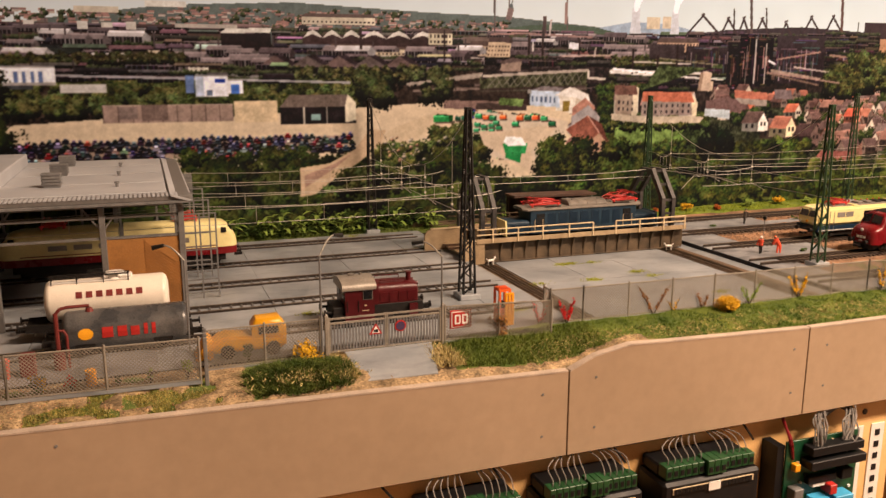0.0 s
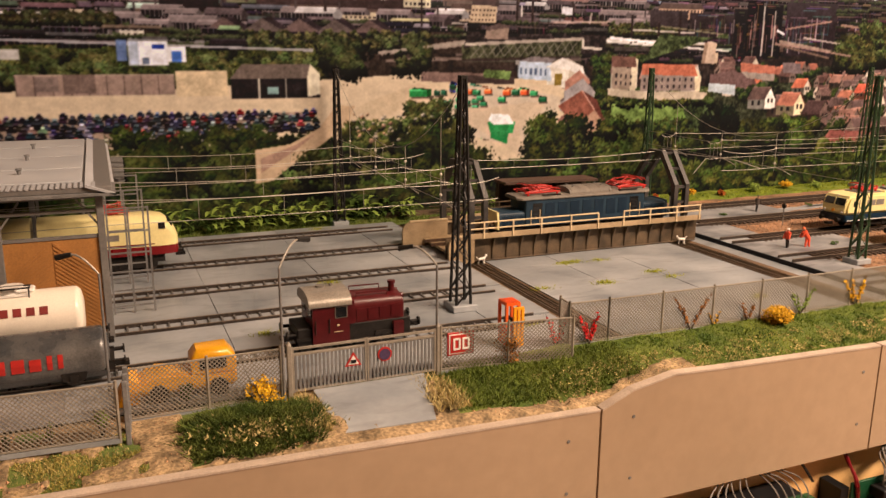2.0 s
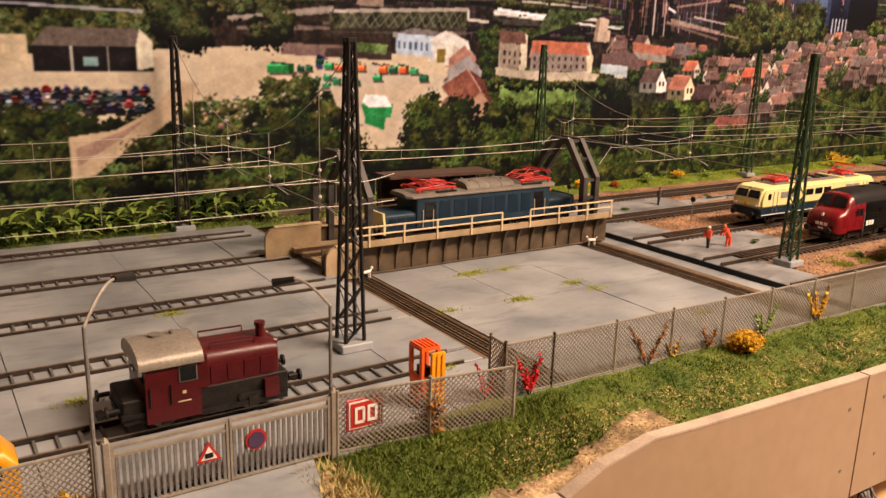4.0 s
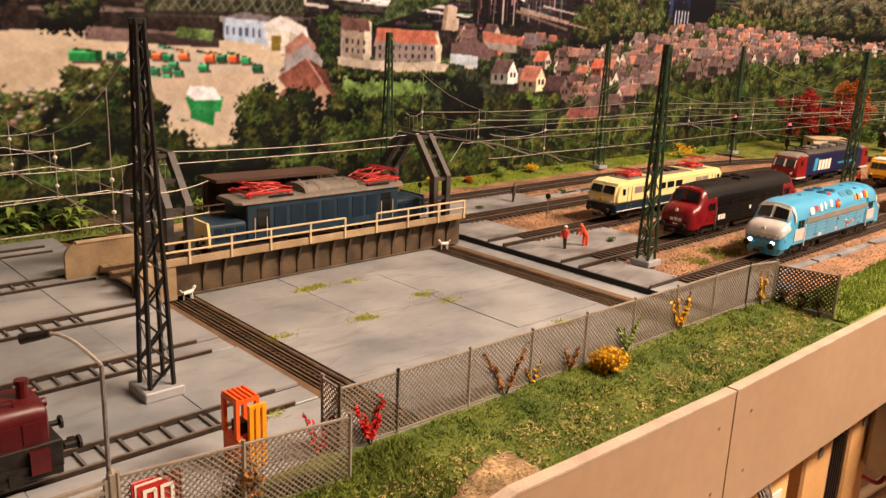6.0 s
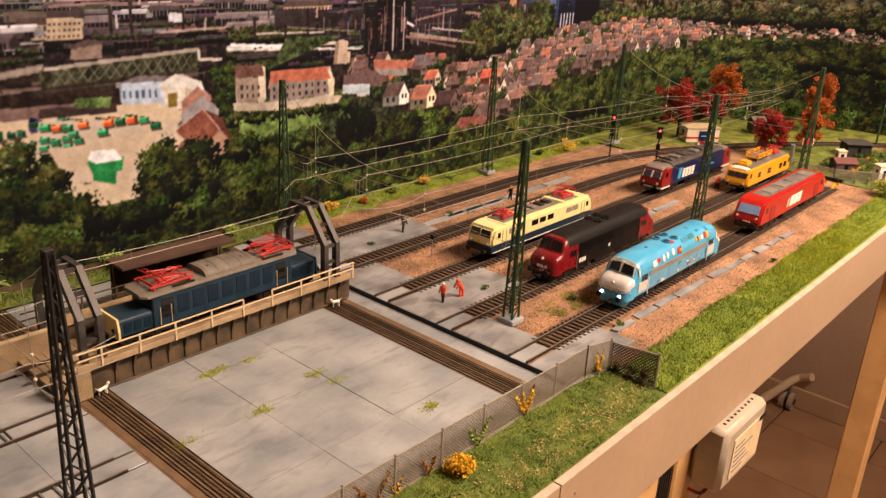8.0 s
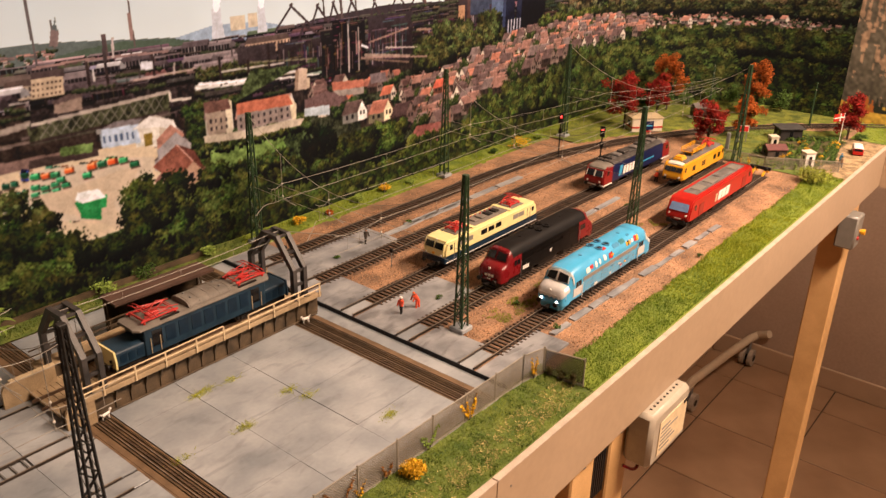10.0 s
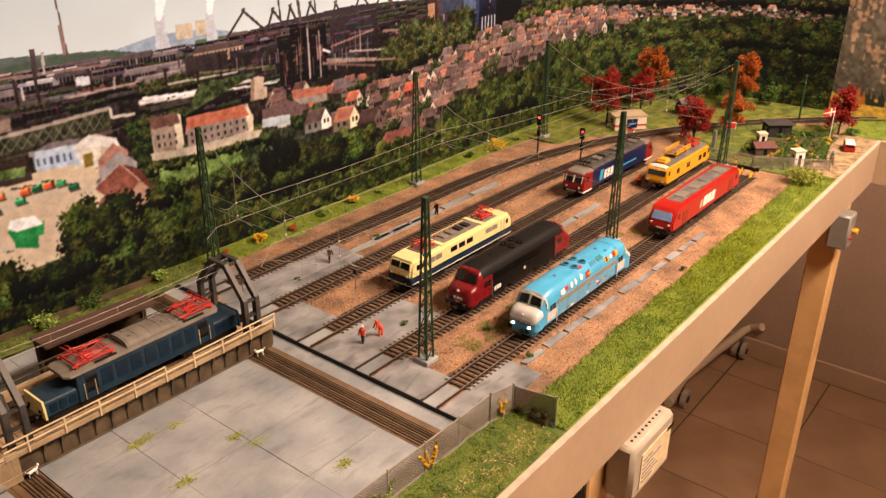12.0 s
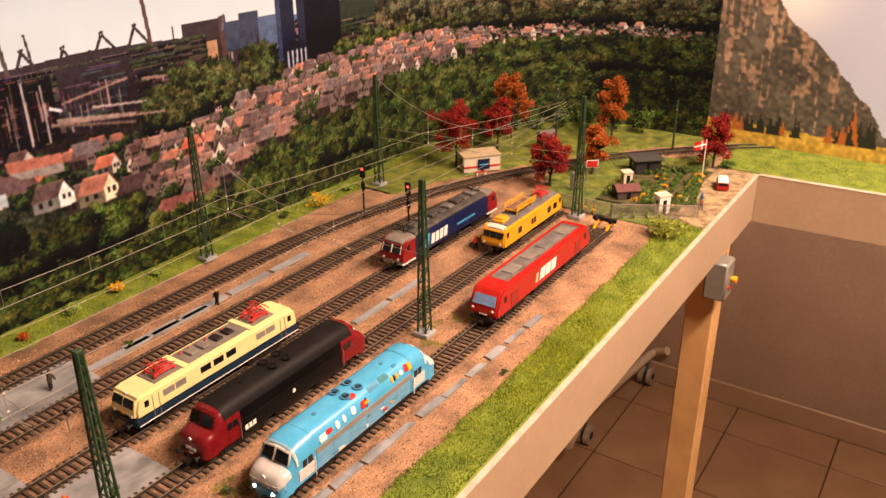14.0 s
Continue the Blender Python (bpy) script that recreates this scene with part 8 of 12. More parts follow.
    part("fuel_tank", bm, M_CHASSIS, loco)
    bm = BM()
    box(bm, 0.018, LEN - 0.018, -0.0160, 0.0160, 0.0092, 0.0125)
    part("solebar", bm, M_CHASSIS, loco, "sooty black solebar")
    for e, d in ((lambda v: v, -1), (lambda v: LEN - v, 1)):
        rings = [[(e(x), -w, 0.0034 + up), (e(x), w, 0.0034 + up), (e(x), w * 1.06, 0.0098), (e(x), -w * 1.06, 0.0098)] for x, w, up in ((0.0016, 0.0112, 0.0), (0.0052, 0.0142, 0.0004), (0.0120, 0.0152, 0.0030))]
        bm = BM()
        loft(bm, rings)
        part("pilot", bm, nose_m if lit else M_CHASSIS, loco, smooth=30)
    # doors and panel seams
    for s in (-1, 1):
        for xs in (0.0415, 0.062, 0.083, 0.105, 0.127, 0.148, LEN - 0.0415):
            boxed("panel_seam", loco, M_CHASSIS if not lit else M_BLUE_M, xs - 0.0002, xs + 0.0002, s * 0.0174 - 0.0002, s * 0.0174 + 0.0002, 0.0120, 0.0308)
        if not lit:
            for k in range(4):
                x0 = 0.064 + 0.022 * k
                side_pane(loco, x0, x0 + 0.016, 0.0262, 0.0300, s * 0.0175, M_BLACKBODY, "grille", both=False)
    return loco


blue = bull_nose("light blue bull-nosed diesel with colourful drawings and lit headlamps", 0.8010, TE[0], M_BLUE_L, M_BLUE_L, M_BLUE_L, M_WHITE, True)
M_SILVER = mat("silver_grey_paint", (0.55, 0.55, 0.55), 0.24, metal=0.10, vary=0.12, scale=90)
NOSE_W = [r[1] * 0.975 for r in NOSE]
for front in (True, False):
    e = (lambda v: v) if front else (lambda v: LEN - v)

    def nose_at(y, z, out=0.0004):
        """A point on the straight lower part of the nose."""
        dx = float(np.interp(abs(y), NOSE_W[:6], [r[0] for r in NOSE[:6]])) if abs(y) > NOSE_W[0] else 0.0
        return (e(dx - out), y * (1 + out * 6), z)
    steps = np.linspace(-0.0172, 0.0172, 13)
    for k in range(12):
        for nm, m, za, zb, ya, yb, out in (("nose_band", M_SILVER, 0.0172, 0.0172, 0.0212, 0.0212, 0.0003), ("zigzag", M_BLUE_M, 0.0146 + 0.0018 * (k % 2), 0.0164 - 0.0018 * (k % 2), 0.0170 + 0.0018 * (k % 2), 0.0188 - 0.0018 * (k % 2), 0.0006)):
            bm = BM()
            a, b = steps[k], steps[k + 1]
            plate4(bm, [nose_at(a, za, out), nose_at(b, zb, out), nose_at(b, yb, out), nose_at(a, ya, out)], 0.0002)
            part(nm, bm, m, blue, "silver-grey nose band" if nm == "nose_band" else "blue zigzag stripe")
for s in (-1, 1):
    side_pane(blue, 0.041, LEN - 0.041, 0.0268, 0.0315, 0.0176, M_GREYBAND, "side_band", both=False) if s < 0 else side_pane(blue, 0.041, LEN - 0.041, 0.0268, 0.0315, -0.0176, M_GREYBAND, "side_band", both=False)
for front in (True, False):
    e = (lambda v: v) if front else (lambda v: LEN - v)
    for nm, lo, hi, a0, lab in (("bonnet", 0, 6, 0.0, "silver-grey bonnet"), ("visor", 7, 10, 0.0, "light blue cab roof")):
        rings = []
        for dx, w, zs, zt in NOSE[lo:hi]:
            arc = []
            for a in np.linspace(a0, math.pi - a0, 11):
                c = math.cos(a)
                arc.append((e(dx - 0.0003), math.copysign(abs(c) ** 0.55, c) * w * (1.0 if nm == "bonnet" else 1.012), zs + (zt - zs) * math.sin(a) + (0.0002 if nm == "bonnet" else 0.0006)))
            rings.append(arc)
        bm = BM()
        loft(bm, rings, caps=False)
        part(nm, bm, M_SILVER if nm == "bonnet" else M_BLUE_L, blue, lab, smooth=40)
for front in (True, False):
    e = (lambda v: v) if front else (lambda v: LEN - v)
    rings = []
    for dx, zs, zt in ((0.0183, 0.0290, 0.0421), (0.0204, 0.0297, 0.0442)):
        rings.append([(e(dx), math.copysign(abs(math.cos(a)) ** 0.55, math.cos(a)) * 0.0184, zs + (zt - zs) * math.sin(a) + 0.0009) for a in np.linspace(0.0, math.pi, 13)])
    bm = BM()
    loft(bm, rings, caps=False)
    part("window_arch", bm, M_CERAMIC, blue, "thin white arch over the windscreen", smooth=40)
    xa, xb = sorted((e(0.0205), e(0.0395)))
    for s in (-1, 1):
        side_pane(blue, xa, xb, 0.0140, 0.0240, s * 0.0178, M_SILVER, "cab_side_panel", both=False)
drawing = [(0.046, 0.055, 0.15, 0.55, M_WHITE), (0.054, 0.062, 0.30, 0.60, M_RED), (0.066, 0.071, 0.20, 0.65, M_WHITE), (0.075, 0.079, 0.25, 0.7, M_WHITE), (0.086, 0.092, 0.3, 0.75, M_WHITE),
           (0.098, 0.106, 0.2, 0.65, M_RED), (0.102, 0.109, 0.35, 0.5, M_YELLOW), (0.104, 0.107, 0.15, 0.7, M_BLACK), (0.112, 0.126, 0.75, 1.15, M_BLUE_M), (0.128, 0.140, 0.75, 1.2, mat("teal_drawing", (0.02, 0.16, 0.20), 0.4)),
           (0.140, 0.144, 0.35, 0.75, M_YELLOW), (0.144, 0.147, 0.35, 0.75, M_BLACK), (0.147, 0.151, 0.35, 0.75, M_YELLOW), (0.153, 0.158, 0.4, 0.7, M_WHITE), (0.160, 0.166, 0.35, 0.85, M_RED), (0.165, 0.171, 0.3, 0.8, M_AMBER), (0.092, 0.100, 1.1, 1.4, M_RED), (0.150, 0.156, 1.1, 1.3, M_BLUE_M)]
for x0, x1, a0, a1, m in drawing:
    bm = BM()
    am = (a0 + a1) / 2
    plate4(bm, [on_roof(x0 + 0.001, a0), on_roof(x1 - 0.001, a0), on_roof(x1, am), on_roof(x0, am)], 0.0004)
    plate4(bm, [on_roof(x0, am), on_roof(x1, am), on_roof(x1 - 0.0012, a1), on_roof(x0 + 0.0012, a1)], 0.0004)
    part("drawing", bm, m, blue)
for k in range(12):
    x0, z0 = random.uniform(0.044, 0.160), random.uniform(0.0125, 0.0235)
    side_pane(blue, x0, x0 + random.uniform(0.002, 0.007), z0, z0 + random.uniform(0.0008, 0.0030), 0.0177, random.choice([M_CERAMIC, M_GREYBAND, M_BLUE_M, M_BLUE_M, M_AMBER, M_RED]), "drawing", both=False)

M_BLACKROOF = mat("matt_black_roof", (0.0065, 0.006, 0.006), 0.6, vary=0.3, scale=90, spec=0.18)
black = bull_nose("black bull-nosed diesel with glossy dark red cabs", 0.8020, TE[1], M_DKRED, M_BLACKBODY, M_BLACKROOF, M_DKRED, False)
for e in ((lambda v: v), (lambda v: LEN - v)):
    rings = []
    for dx, zs, zt in ((0.0232, 0.0302, 0.0449), (0.0270, 0.0310, 0.0462), (0.0402, 0.0312, 0.0466)):
        rings.append([(e(dx), math.copysign(abs(math.cos(a)) ** 0.55, math.cos(a)) * 0.0177, zs + (zt - zs) * math.sin(a) + 0.0003) for a in np.linspace(0.30, math.pi - 0.30, 11)])
    bm = BM()
    loft(bm, rings, caps=False)
    part("cab_roof", bm, M_BLACKROOF, black, "matt black cab roof", smooth=40)
blocks(black, 0.0435, 0.0570, 0.0140, 0.0185, 0.0179, 3, M_WHITE)
front_bars(black, -0.0003, -0.0065, 0.0065, 0.0155, 0.0182, 3, M_WHITE)
blocks(black, 0.1020, 0.1060, 0.0180, 0.0215, 0.0179, 1, M_WHITE, name="number_bar")
front_bars(black, -0.0003, -0.0026, 0.0026, 0.0122, 0.0133, 2, M_WHITE, "number_bar")

# ---- cream and blue electric ----
L1 = 0.200
elec = vehicle("electric_locomotive", 0.8000, TE[2], RAIL_E, "cream and ocean blue electric locomotive with red pantographs")
cream_pts = [(0.0004, 0.0172), (0.0, 0.0255), (0.0036, 0.0362), (0.0085, 0.0392), (L1 - 0.0085, 0.0392), (L1 - 0.0036, 0.0362), (L1, 0.0255), (L1 - 0.0004, 0.0172)]
profile_body(elec, "body", M_CREAM, cream_pts, 0.0174, 0.0027, "cream upper body")
profile_body(elec, "skirt", M_TEAL, [(0.0010, 0.0096), (0.0, 0.0118), (0.0, 0.0171), (L1, 0.0171), (L1, 0.0118), (L1 - 0.0010, 0.0096)], 0.0176, 0.0008, "ocean blue lower body")
for s in (-1, 1):
    bm = BM()
    box(bm, 0.002, L1 - 0.002, s * 0.0178 - 0.0003, s * 0.0178 + 0.0003, 0.0112, 0.0118)
    part("stripe", bm, M_WHITE, elec)
bm = BM()
prism(bm, [(0.0260, 0.0386), (L1 - 0.026, 0.0386), (L1 - 0.027, 0.0402), (0.0270, 0.0402)], "y", -0.0118, 0.0118)
part("roof_deck", bm, M_ROOFGREY, elec, "grey roof deck", smooth=35)
for x in (0.060, L1 - 0.060):
    boxed("roof_hatch", elec, M_CREAM, x - 0.003, x + 0.003, -0.0150, 0.0150, 0.0386, 0.0408)
for x in (0.078, 0.092, 0.108, 0.122):
    bm = BM()
    box(bm, x - 0.0045, x + 0.0045, -0.0060, 0.0060, 0.0402, 0.0425, 0.0008)
    part("roof_box", bm, M_CHASSIS if x > 0.1 else M_ROOFGREY, elec)
for k in range(6):
    bm = BM()
    rod(bm, (0.070 + 0.010 * k, 0.006, 0.0402), (0.070 + 0.010 * k, 0.006, 0.0436), 0.0009, 6)
    part("insulator", bm, M_PANTO, elec)
pantograph(elec, 0.042, 0.0402, 1, 0.0015)
pantograph(elec, L1 - 0.042, 0.0402, -1, 0.005)
for e, d in ((lambda v: v, -1), (lambda v: L1 - v, 1)):
    for s in (-1, 1):
        bm = BM()
        plate4(bm, [(e(0.0007), s * 0.0010, 0.0276), (e(0.0009), s * 0.0138, 0.0276), (e(0.0034), s * 0.0130, 0.0350), (e(0.0032), s * 0.0010, 0.0350)], 0.0006)
        part("windscreen", bm, M_GLASS_K, elec)
        lamp(elec, e(0.0002), s * 0.0115, 0.0205, d, 0.0014)
    lamp(elec, e(0.0062), 0, 0.0370, d, 0.0013)
    lamp(elec, e(0.0002), 0, 0.0215, d, 0.0018, M_AMBER)
    buffers(elec, e(0.0), d)
    xa, xb = sorted((e(0.0100), e(0.0145)))
    side_pane(elec, xa, xb, 0.0265, 0.0325, 0.0175)
    for xd in (0.0185, 0.0250):
        for s in (-1, 1):
            boxed("door_rail", elec, M_GREYBAND, e(xd) - 0.00025, e(xd) + 0.00025, s * 0.0176 - 0.0003, s * 0.0176 + 0.0003, 0.0110, 0.0340)
for xa, xb, m in ((0.030, 0.042, M_GREYBAND), (0.0435, 0.055, M_GREYBAND), (0.072, 0.084, M_GLASS_K), (0.0875, 0.0995, M_GLASS_K), (0.103, 0.115, M_GLASS_K), (0.142, 0.154, M_GREYBAND), (0.1555, 0.167, M_GREYBAND)):
    side_pane(elec, xa, xb, 0.0268, 0.0330, 0.0175, m, "side_window" if m is M_GLASS_K else "louvre")
for x in (0.044, L1 - 0.044):
    bogie(elec, x, 2, 0.036, 0.0066)

# ---- old blue crocodile-type electric on the bridge ----
L2 = 0.201
croc = vehicle("electric_locomotive", 0.4135, YC + ROLLED, RAIL_B, "old steel-blue articulated electric with grey roof and red pantographs")
W2 = 0.0168
for e, d in ((lambda v: v, -1), (lambda v: L2 - v, 1)):
    xa, xb = sorted((e(0.0015), e(0.0310)))
    bm = BM()
    loft(bm, [section(x, W2 - 0.0015, 0.0110, 0.0235, 0.0262, 4, flat=0.35) for x in (xa, xb)])
    hood = part("hood", bm, M_BLUE_OLD, croc, "steel-blue engine hood", smooth=40)
    for k in range(3):
        x0, x1 = sorted((e(0.005 + 0.0085 * k), e(0.0115 + 0.0085 * k)))
        side_pane(hood, x0, x1, 0.0135, 0.0222, W2 - 0.0013, M_TEAL, "hood_door")
    bm = BM()
    prism(bm, [(-W2, 0.0095), (W2, 0.0095), (W2, 0.0170), (W2 - 0.002, 0.0268), (-W2 + 0.002, 0.0268), (-W2, 0.0170)], "x", *sorted((e(-0.0006), e(0.0012))))
    part("buffer_beam", bm, M_CREAM if d < 0 else M_BLUE_OLD, croc, "cream end plate" if d < 0 else "")
    lamp(croc, e(-0.0006), -0.009, 0.0155, d, 0.0016, M_CHASSIS)
    lamp(croc, e(-0.0006), 0.009, 0.0155, d, 0.0016, M_CHASSIS)
    buffers(croc, e(0.0), d)
bm = BM()
box(bm, 0.0300, L2 - 0.0300, -W2, W2, 0.0100, 0.0372, 0.0008)
body = part("body", bm, M_BLUE_OLD, croc, "steel-blue body")
for k, x in enumerate(np.linspace(0.038, L2 - 0.0485, 9)):
    side_pane(body, x, x + 0.0105, 0.0175, 0.0335, W2 + 0.0001, M_TEAL if k not in (0, 8) else M_GLASS_K, "panel" if k not in (0, 8) else "side_window")
bm = BM()
loft(bm, [section(x, W2 + 0.0012 if 0.024 < x < L2 - 0.024 else W2 - 0.004, 0.0372, 0.0380, 0.0405, 4, flat=0.4) for x in (0.0215, 0.0260, 0.090, L2 - 0.0260, L2 - 0.0215)])
part("roof", bm, M_ROOFGREY, croc, "dusty grey-brown roof", smooth=30)
bm = BM()
loft(bm, [section(x, 0.0150, 0.0390, 0.0405, 0.0462, 6, flat=0.75) for x in (0.081, 0.084, 0.128, 0.131)])
part("roof_hump", bm, M_ROOFGREY, croc, smooth=30)
for x in (0.0835, 0.0945, 0.1060, 0.1175, 0.1285):
    bm = BM()
    loft(bm, [section(v, 0.0153, 0.0390, 0.0406, 0.0465, 6, flat=0.75) for v in (x - 0.0004, x + 0.0004)])
    part("roof_rib", bm, M_ROOFGREY, croc)
for x in (0.0890, 0.1230):
    for y in (-0.006, 0.006):
        bm = BM()
        rod(bm, (x, y, 0.0445), (x, y, 0.0470), 0.0011, 8)
        part("roof_valve", bm, M_STEEL_GY, croc)
for y in (-0.0145, 0.0145):
    for xa, xb in ((0.050, 0.070), (0.140, 0.162)):
        boxed("roof_walk", croc, M_CHASSIS, xa, xb, y - 0.0012, y + 0.0012, 0.0402, 0.0414)
pantograph(croc, 0.0510, 0.0408, 1, 0.0015, 1.65)
pantograph(croc, L2 - 0.0430, 0.0408, -1, 0.0045, 1.50)
for x in (0.036, 0.046, L2 - 0.048, L2 - 0.036):
    bm = BM()
    rod(bm, (x, -W2 - 0.0006, 0.0115), (x, -W2 - 0.0006, 0.0270), 0.0004, 5)
    part("grab_rail", bm, M_RAILING, croc)
for x in (0.034, L2 - 0.034):
    bogie(croc, x, 3, 0.050, 0.0068)

# ---- long electric in mixed navy and red livery ----
L3 = 0.224
freight = vehicle("electric_locomotive", 1.1830, TE[2] - 0.0010, RAIL_E, "navy and red freight electric with sooty roof gear", turn=-0.6)
profile_body(freight, "body", M_NAVY, [(0.0150, 0.0100), (0.0150, 0.0375), (L3 - 0.015, 0.0375), (L3 - 0.015, 0.0100)], 0.0170, 0.0014, "navy body side")
for e, d in ((lambda v: v, -1), (lambda v: L3 - v, 1)):
    pts = [(e(0.0), 0.0120), (e(-0.0004), 0.0215), (e(0.0055), 0.0350), (e(0.0090), 0.0378), (e(0.0280), 0.0378), (e(0.0280), 0.0100), (e(0.002), 0.0100)]
    profile_body(freight, "cab", M_CABRED, pts if d < 0 else pts[::-1], 0.0172, 0.0015, "red cab")
    for s in (-1, 1):
        bm = BM()
        plate4(bm, [(e(0.0003), s * 0.0008, 0.0235), (e(0.0003), s * 0.0145, 0.0235), (e(0.0042), s * 0.0135, 0.0325), (e(0.0042), s * 0.0008, 0.0325)], 0.0006)
        part("windscreen", bm, M_GLASS_K, freight)
        for yb_ in (0.0006, 0.0138):
            bm = BM()
            rod(bm, (e(-0.0003), s * yb_, 0.0232), (e(0.0037), s * (yb_ - 0.0006 * (yb_ > 0.01)), 0.0328), 0.00055, 5)
            part("window_frame", bm, M_CERAMIC, freight)
        lamp(freight, e(-0.0002), s * 0.0105, 0.0160, d, 0.0015)
    bm = BM()
    loft(bm, [section(e(x_), w_, 0.0345, 0.0350, zt_, 5) for x_, w_, zt_ in ((0.0050, 0.0135, 0.0362), (0.0085, 0.0160, 0.0392), (0.0160, 0.0168, 0.0402), (0.0295, 0.0168, 0.0404))])
    part("cab_roof", bm, M_ROOFGREY, freight, "sooty grey cab roof", smooth=40)
    xa, xb = sorted((e(0.0095), e(0.0150)))
    side_pane(freight, xa, xb, 0.0250, 0.0315, 0.0173)
    buffers(freight, e(0.0), d)
    bm = BM()
    box(bm, *sorted((e(0.001), e(0.027))), -0.0174, 0.0174, 0.0088, 0.0102)
    part("stripe", bm, M_WHITE, freight)
blocks(freight, 0.046, 0.058, 0.0160, 0.0320, 0.0174, 1, M_BLUE_L, skew=0.2)
blocks(freight, 0.060, 0.098, 0.0160, 0.0290, 0.0174, 4, M_WHITE, skew=0.12)
blocks(freight, 0.120, 0.165, 0.0205, 0.0230, 0.0174, 9, M_BLUE_L)
bm = BM()
loft(bm, [section(x, 0.0160, 0.0375, 0.0385, 0.0420, 5) for x in (0.029, L3 - 0.029)])
M_SOOT = mat("sooty_roof_gear", (0.055, 0.050, 0.047), 0.5, vary=0.4, scale=90)
part("roof", bm, M_SOOT, freight, "sooty grey roof", smooth=35)
for k in range(8):
    bm = BM()
    box(bm, 0.040 + 0.019 * k, 0.053 + 0.019 * k, -0.0075, 0.0075, 0.0415, 0.0440 + 0.0012 * (k % 3), 0.0010)
    part("roof_box", bm, M_SILVERROOF if k % 3 == 1 else M_SOOT, freight)
for x in (0.034, L3 - 0.034):
    bm = BM()
    rod(bm, (x - 0.008, 0, 0.0405), (x - 0.008, 0, 0.0468), 0.0008, 5)
    rig = part("pantograph", bm, M_CHASSIS, freight, "black lowered pantograph")
    for p, q in (((x - 0.010, -0.006, 0.0440), (x + 0.010, -0.003, 0.0462)), ((x - 0.010, 0.006, 0.0440), (x + 0.010, 0.003, 0.0462)), ((x - 0.008, -0.011, 0.0468), (x - 0.008, 0.011, 0.0468)), ((x - 0.004, -0.011, 0.0468), (x - 0.004, 0.011, 0.0468))):
        bm = BM()
        rod(bm, p, q, 0.0006, 5)
        part("pantograph_arm", bm, M_CHASSIS, rig)
for x in (0.034, L3 / 2, L3 - 0.034):
    bogie(freight, x, 2, 0.032, 0.0070)

# ---- red angular diesel ----
L4 = 0.236
red = vehicle("diesel_locomotive", 1.1250, TE[0], RAIL_E, "traffic red angular diesel with grey recessed roof")
rp = [(0.0030, 0.0106), (0.0, 0.0134), (0.0004, 0.0220), (0.0080, 0.0370), (0.0150, 0.0415), (L4 - 0.0150, 0.0415), (L4 - 0.0080, 0.0370), (L4 - 0.0004, 0.0220), (L4, 0.0134), (L4 - 0.0030, 0.0106)]
profile_body(red, "body", M_TRAFFICRED, rp, 0.0174, 0.0030, "traffic red body")
bm = BM()
prism(bm, [(0.034, 0.0413), (L4 - 0.024, 0.0413), (L4 - 0.026, 0.0424), (0.036, 0.0424)], "y", -0.0105, 0.0105)
part("roof_deck", bm, M_SILVERROOF, red, "grey roof deck", smooth=30)
for xa, xb in ((0.050, 0.074), (0.092, 0.120), (0.128, 0.168), (0.178, 0.200)):
    bm = BM()
    box(bm, xa, xb, -0.0075, 0.0075, 0.0420, 0.0436, 0.0006)
    part("roof_box", bm, M_ROOFGREY if xa != 0.128 else M_SILVERROOF, red)
for e, d in ((lambda v: v, -1), (lambda v: L4 - v, 1)):
    # the front pane's blue is a reflection put into the colour of dark glass
    pane(red, [(e(0.0014), -0.0135, 0.0248), (e(0.0014), 0.0135, 0.0248), (e(0.0066), 0.0125, 0.0348), (e(0.0066), -0.0125, 0.0348)], mat("windscreen_reflection_blue", (0.16, 0.26, 0.48), 0.1) if d < 0 else M_GLASS_K, "windscreen", thick=0.0008)
    for s in (-1, 1):
        lamp(red, e(-0.0002), s * 0.0120, 0.0205, d, 0.0014)
    bm = BM()
    box(bm, *sorted((e(-0.0008), e(0.004))), -0.0150, 0.0150, 0.0062, 0.0105, 0.0006)
    part("apron", bm, M_CHASSIS, red)
    buffers(red, e(0.001), d)
    xa, xb = sorted((e(0.0150), e(0.0200)))
    side_pane(red, xa, xb, 0.0250, 0.0320, 0.0175)
    xa, xb = sorted((e(0.030), e(0.046)))
    side_pane(red, xa, xb, 0.0140, 0.0310, 0.0175, mat("dark_red_grille", (0.25, 0.02, 0.012), 0.5), "grille")
front_bars(red, -0.0002, -0.0050, 0.0050, 0.0140, 0.0155, 3, M_WHITE, "number_bar")
blocks(red, 0.086, 0.093, 0.0190, 0.0300, 0.0176, 1, M_RAILING, skew=0.2)
blocks(red, 0.096, 0.138, 0.0185, 0.0320, 0.0176, 3, M_WHITE, skew=0.2, gap=0.15)
for x in (0.044, L4 - 0.044):
    bogie(red, x, 3, 0.040)
bm = BM()
box(bm, 0.090, 0.146, -0.0140, 0.0140, 0.0030, 0.0095, 0.0010)
part("fuel_tank", bm, M_CHASSIS, red)

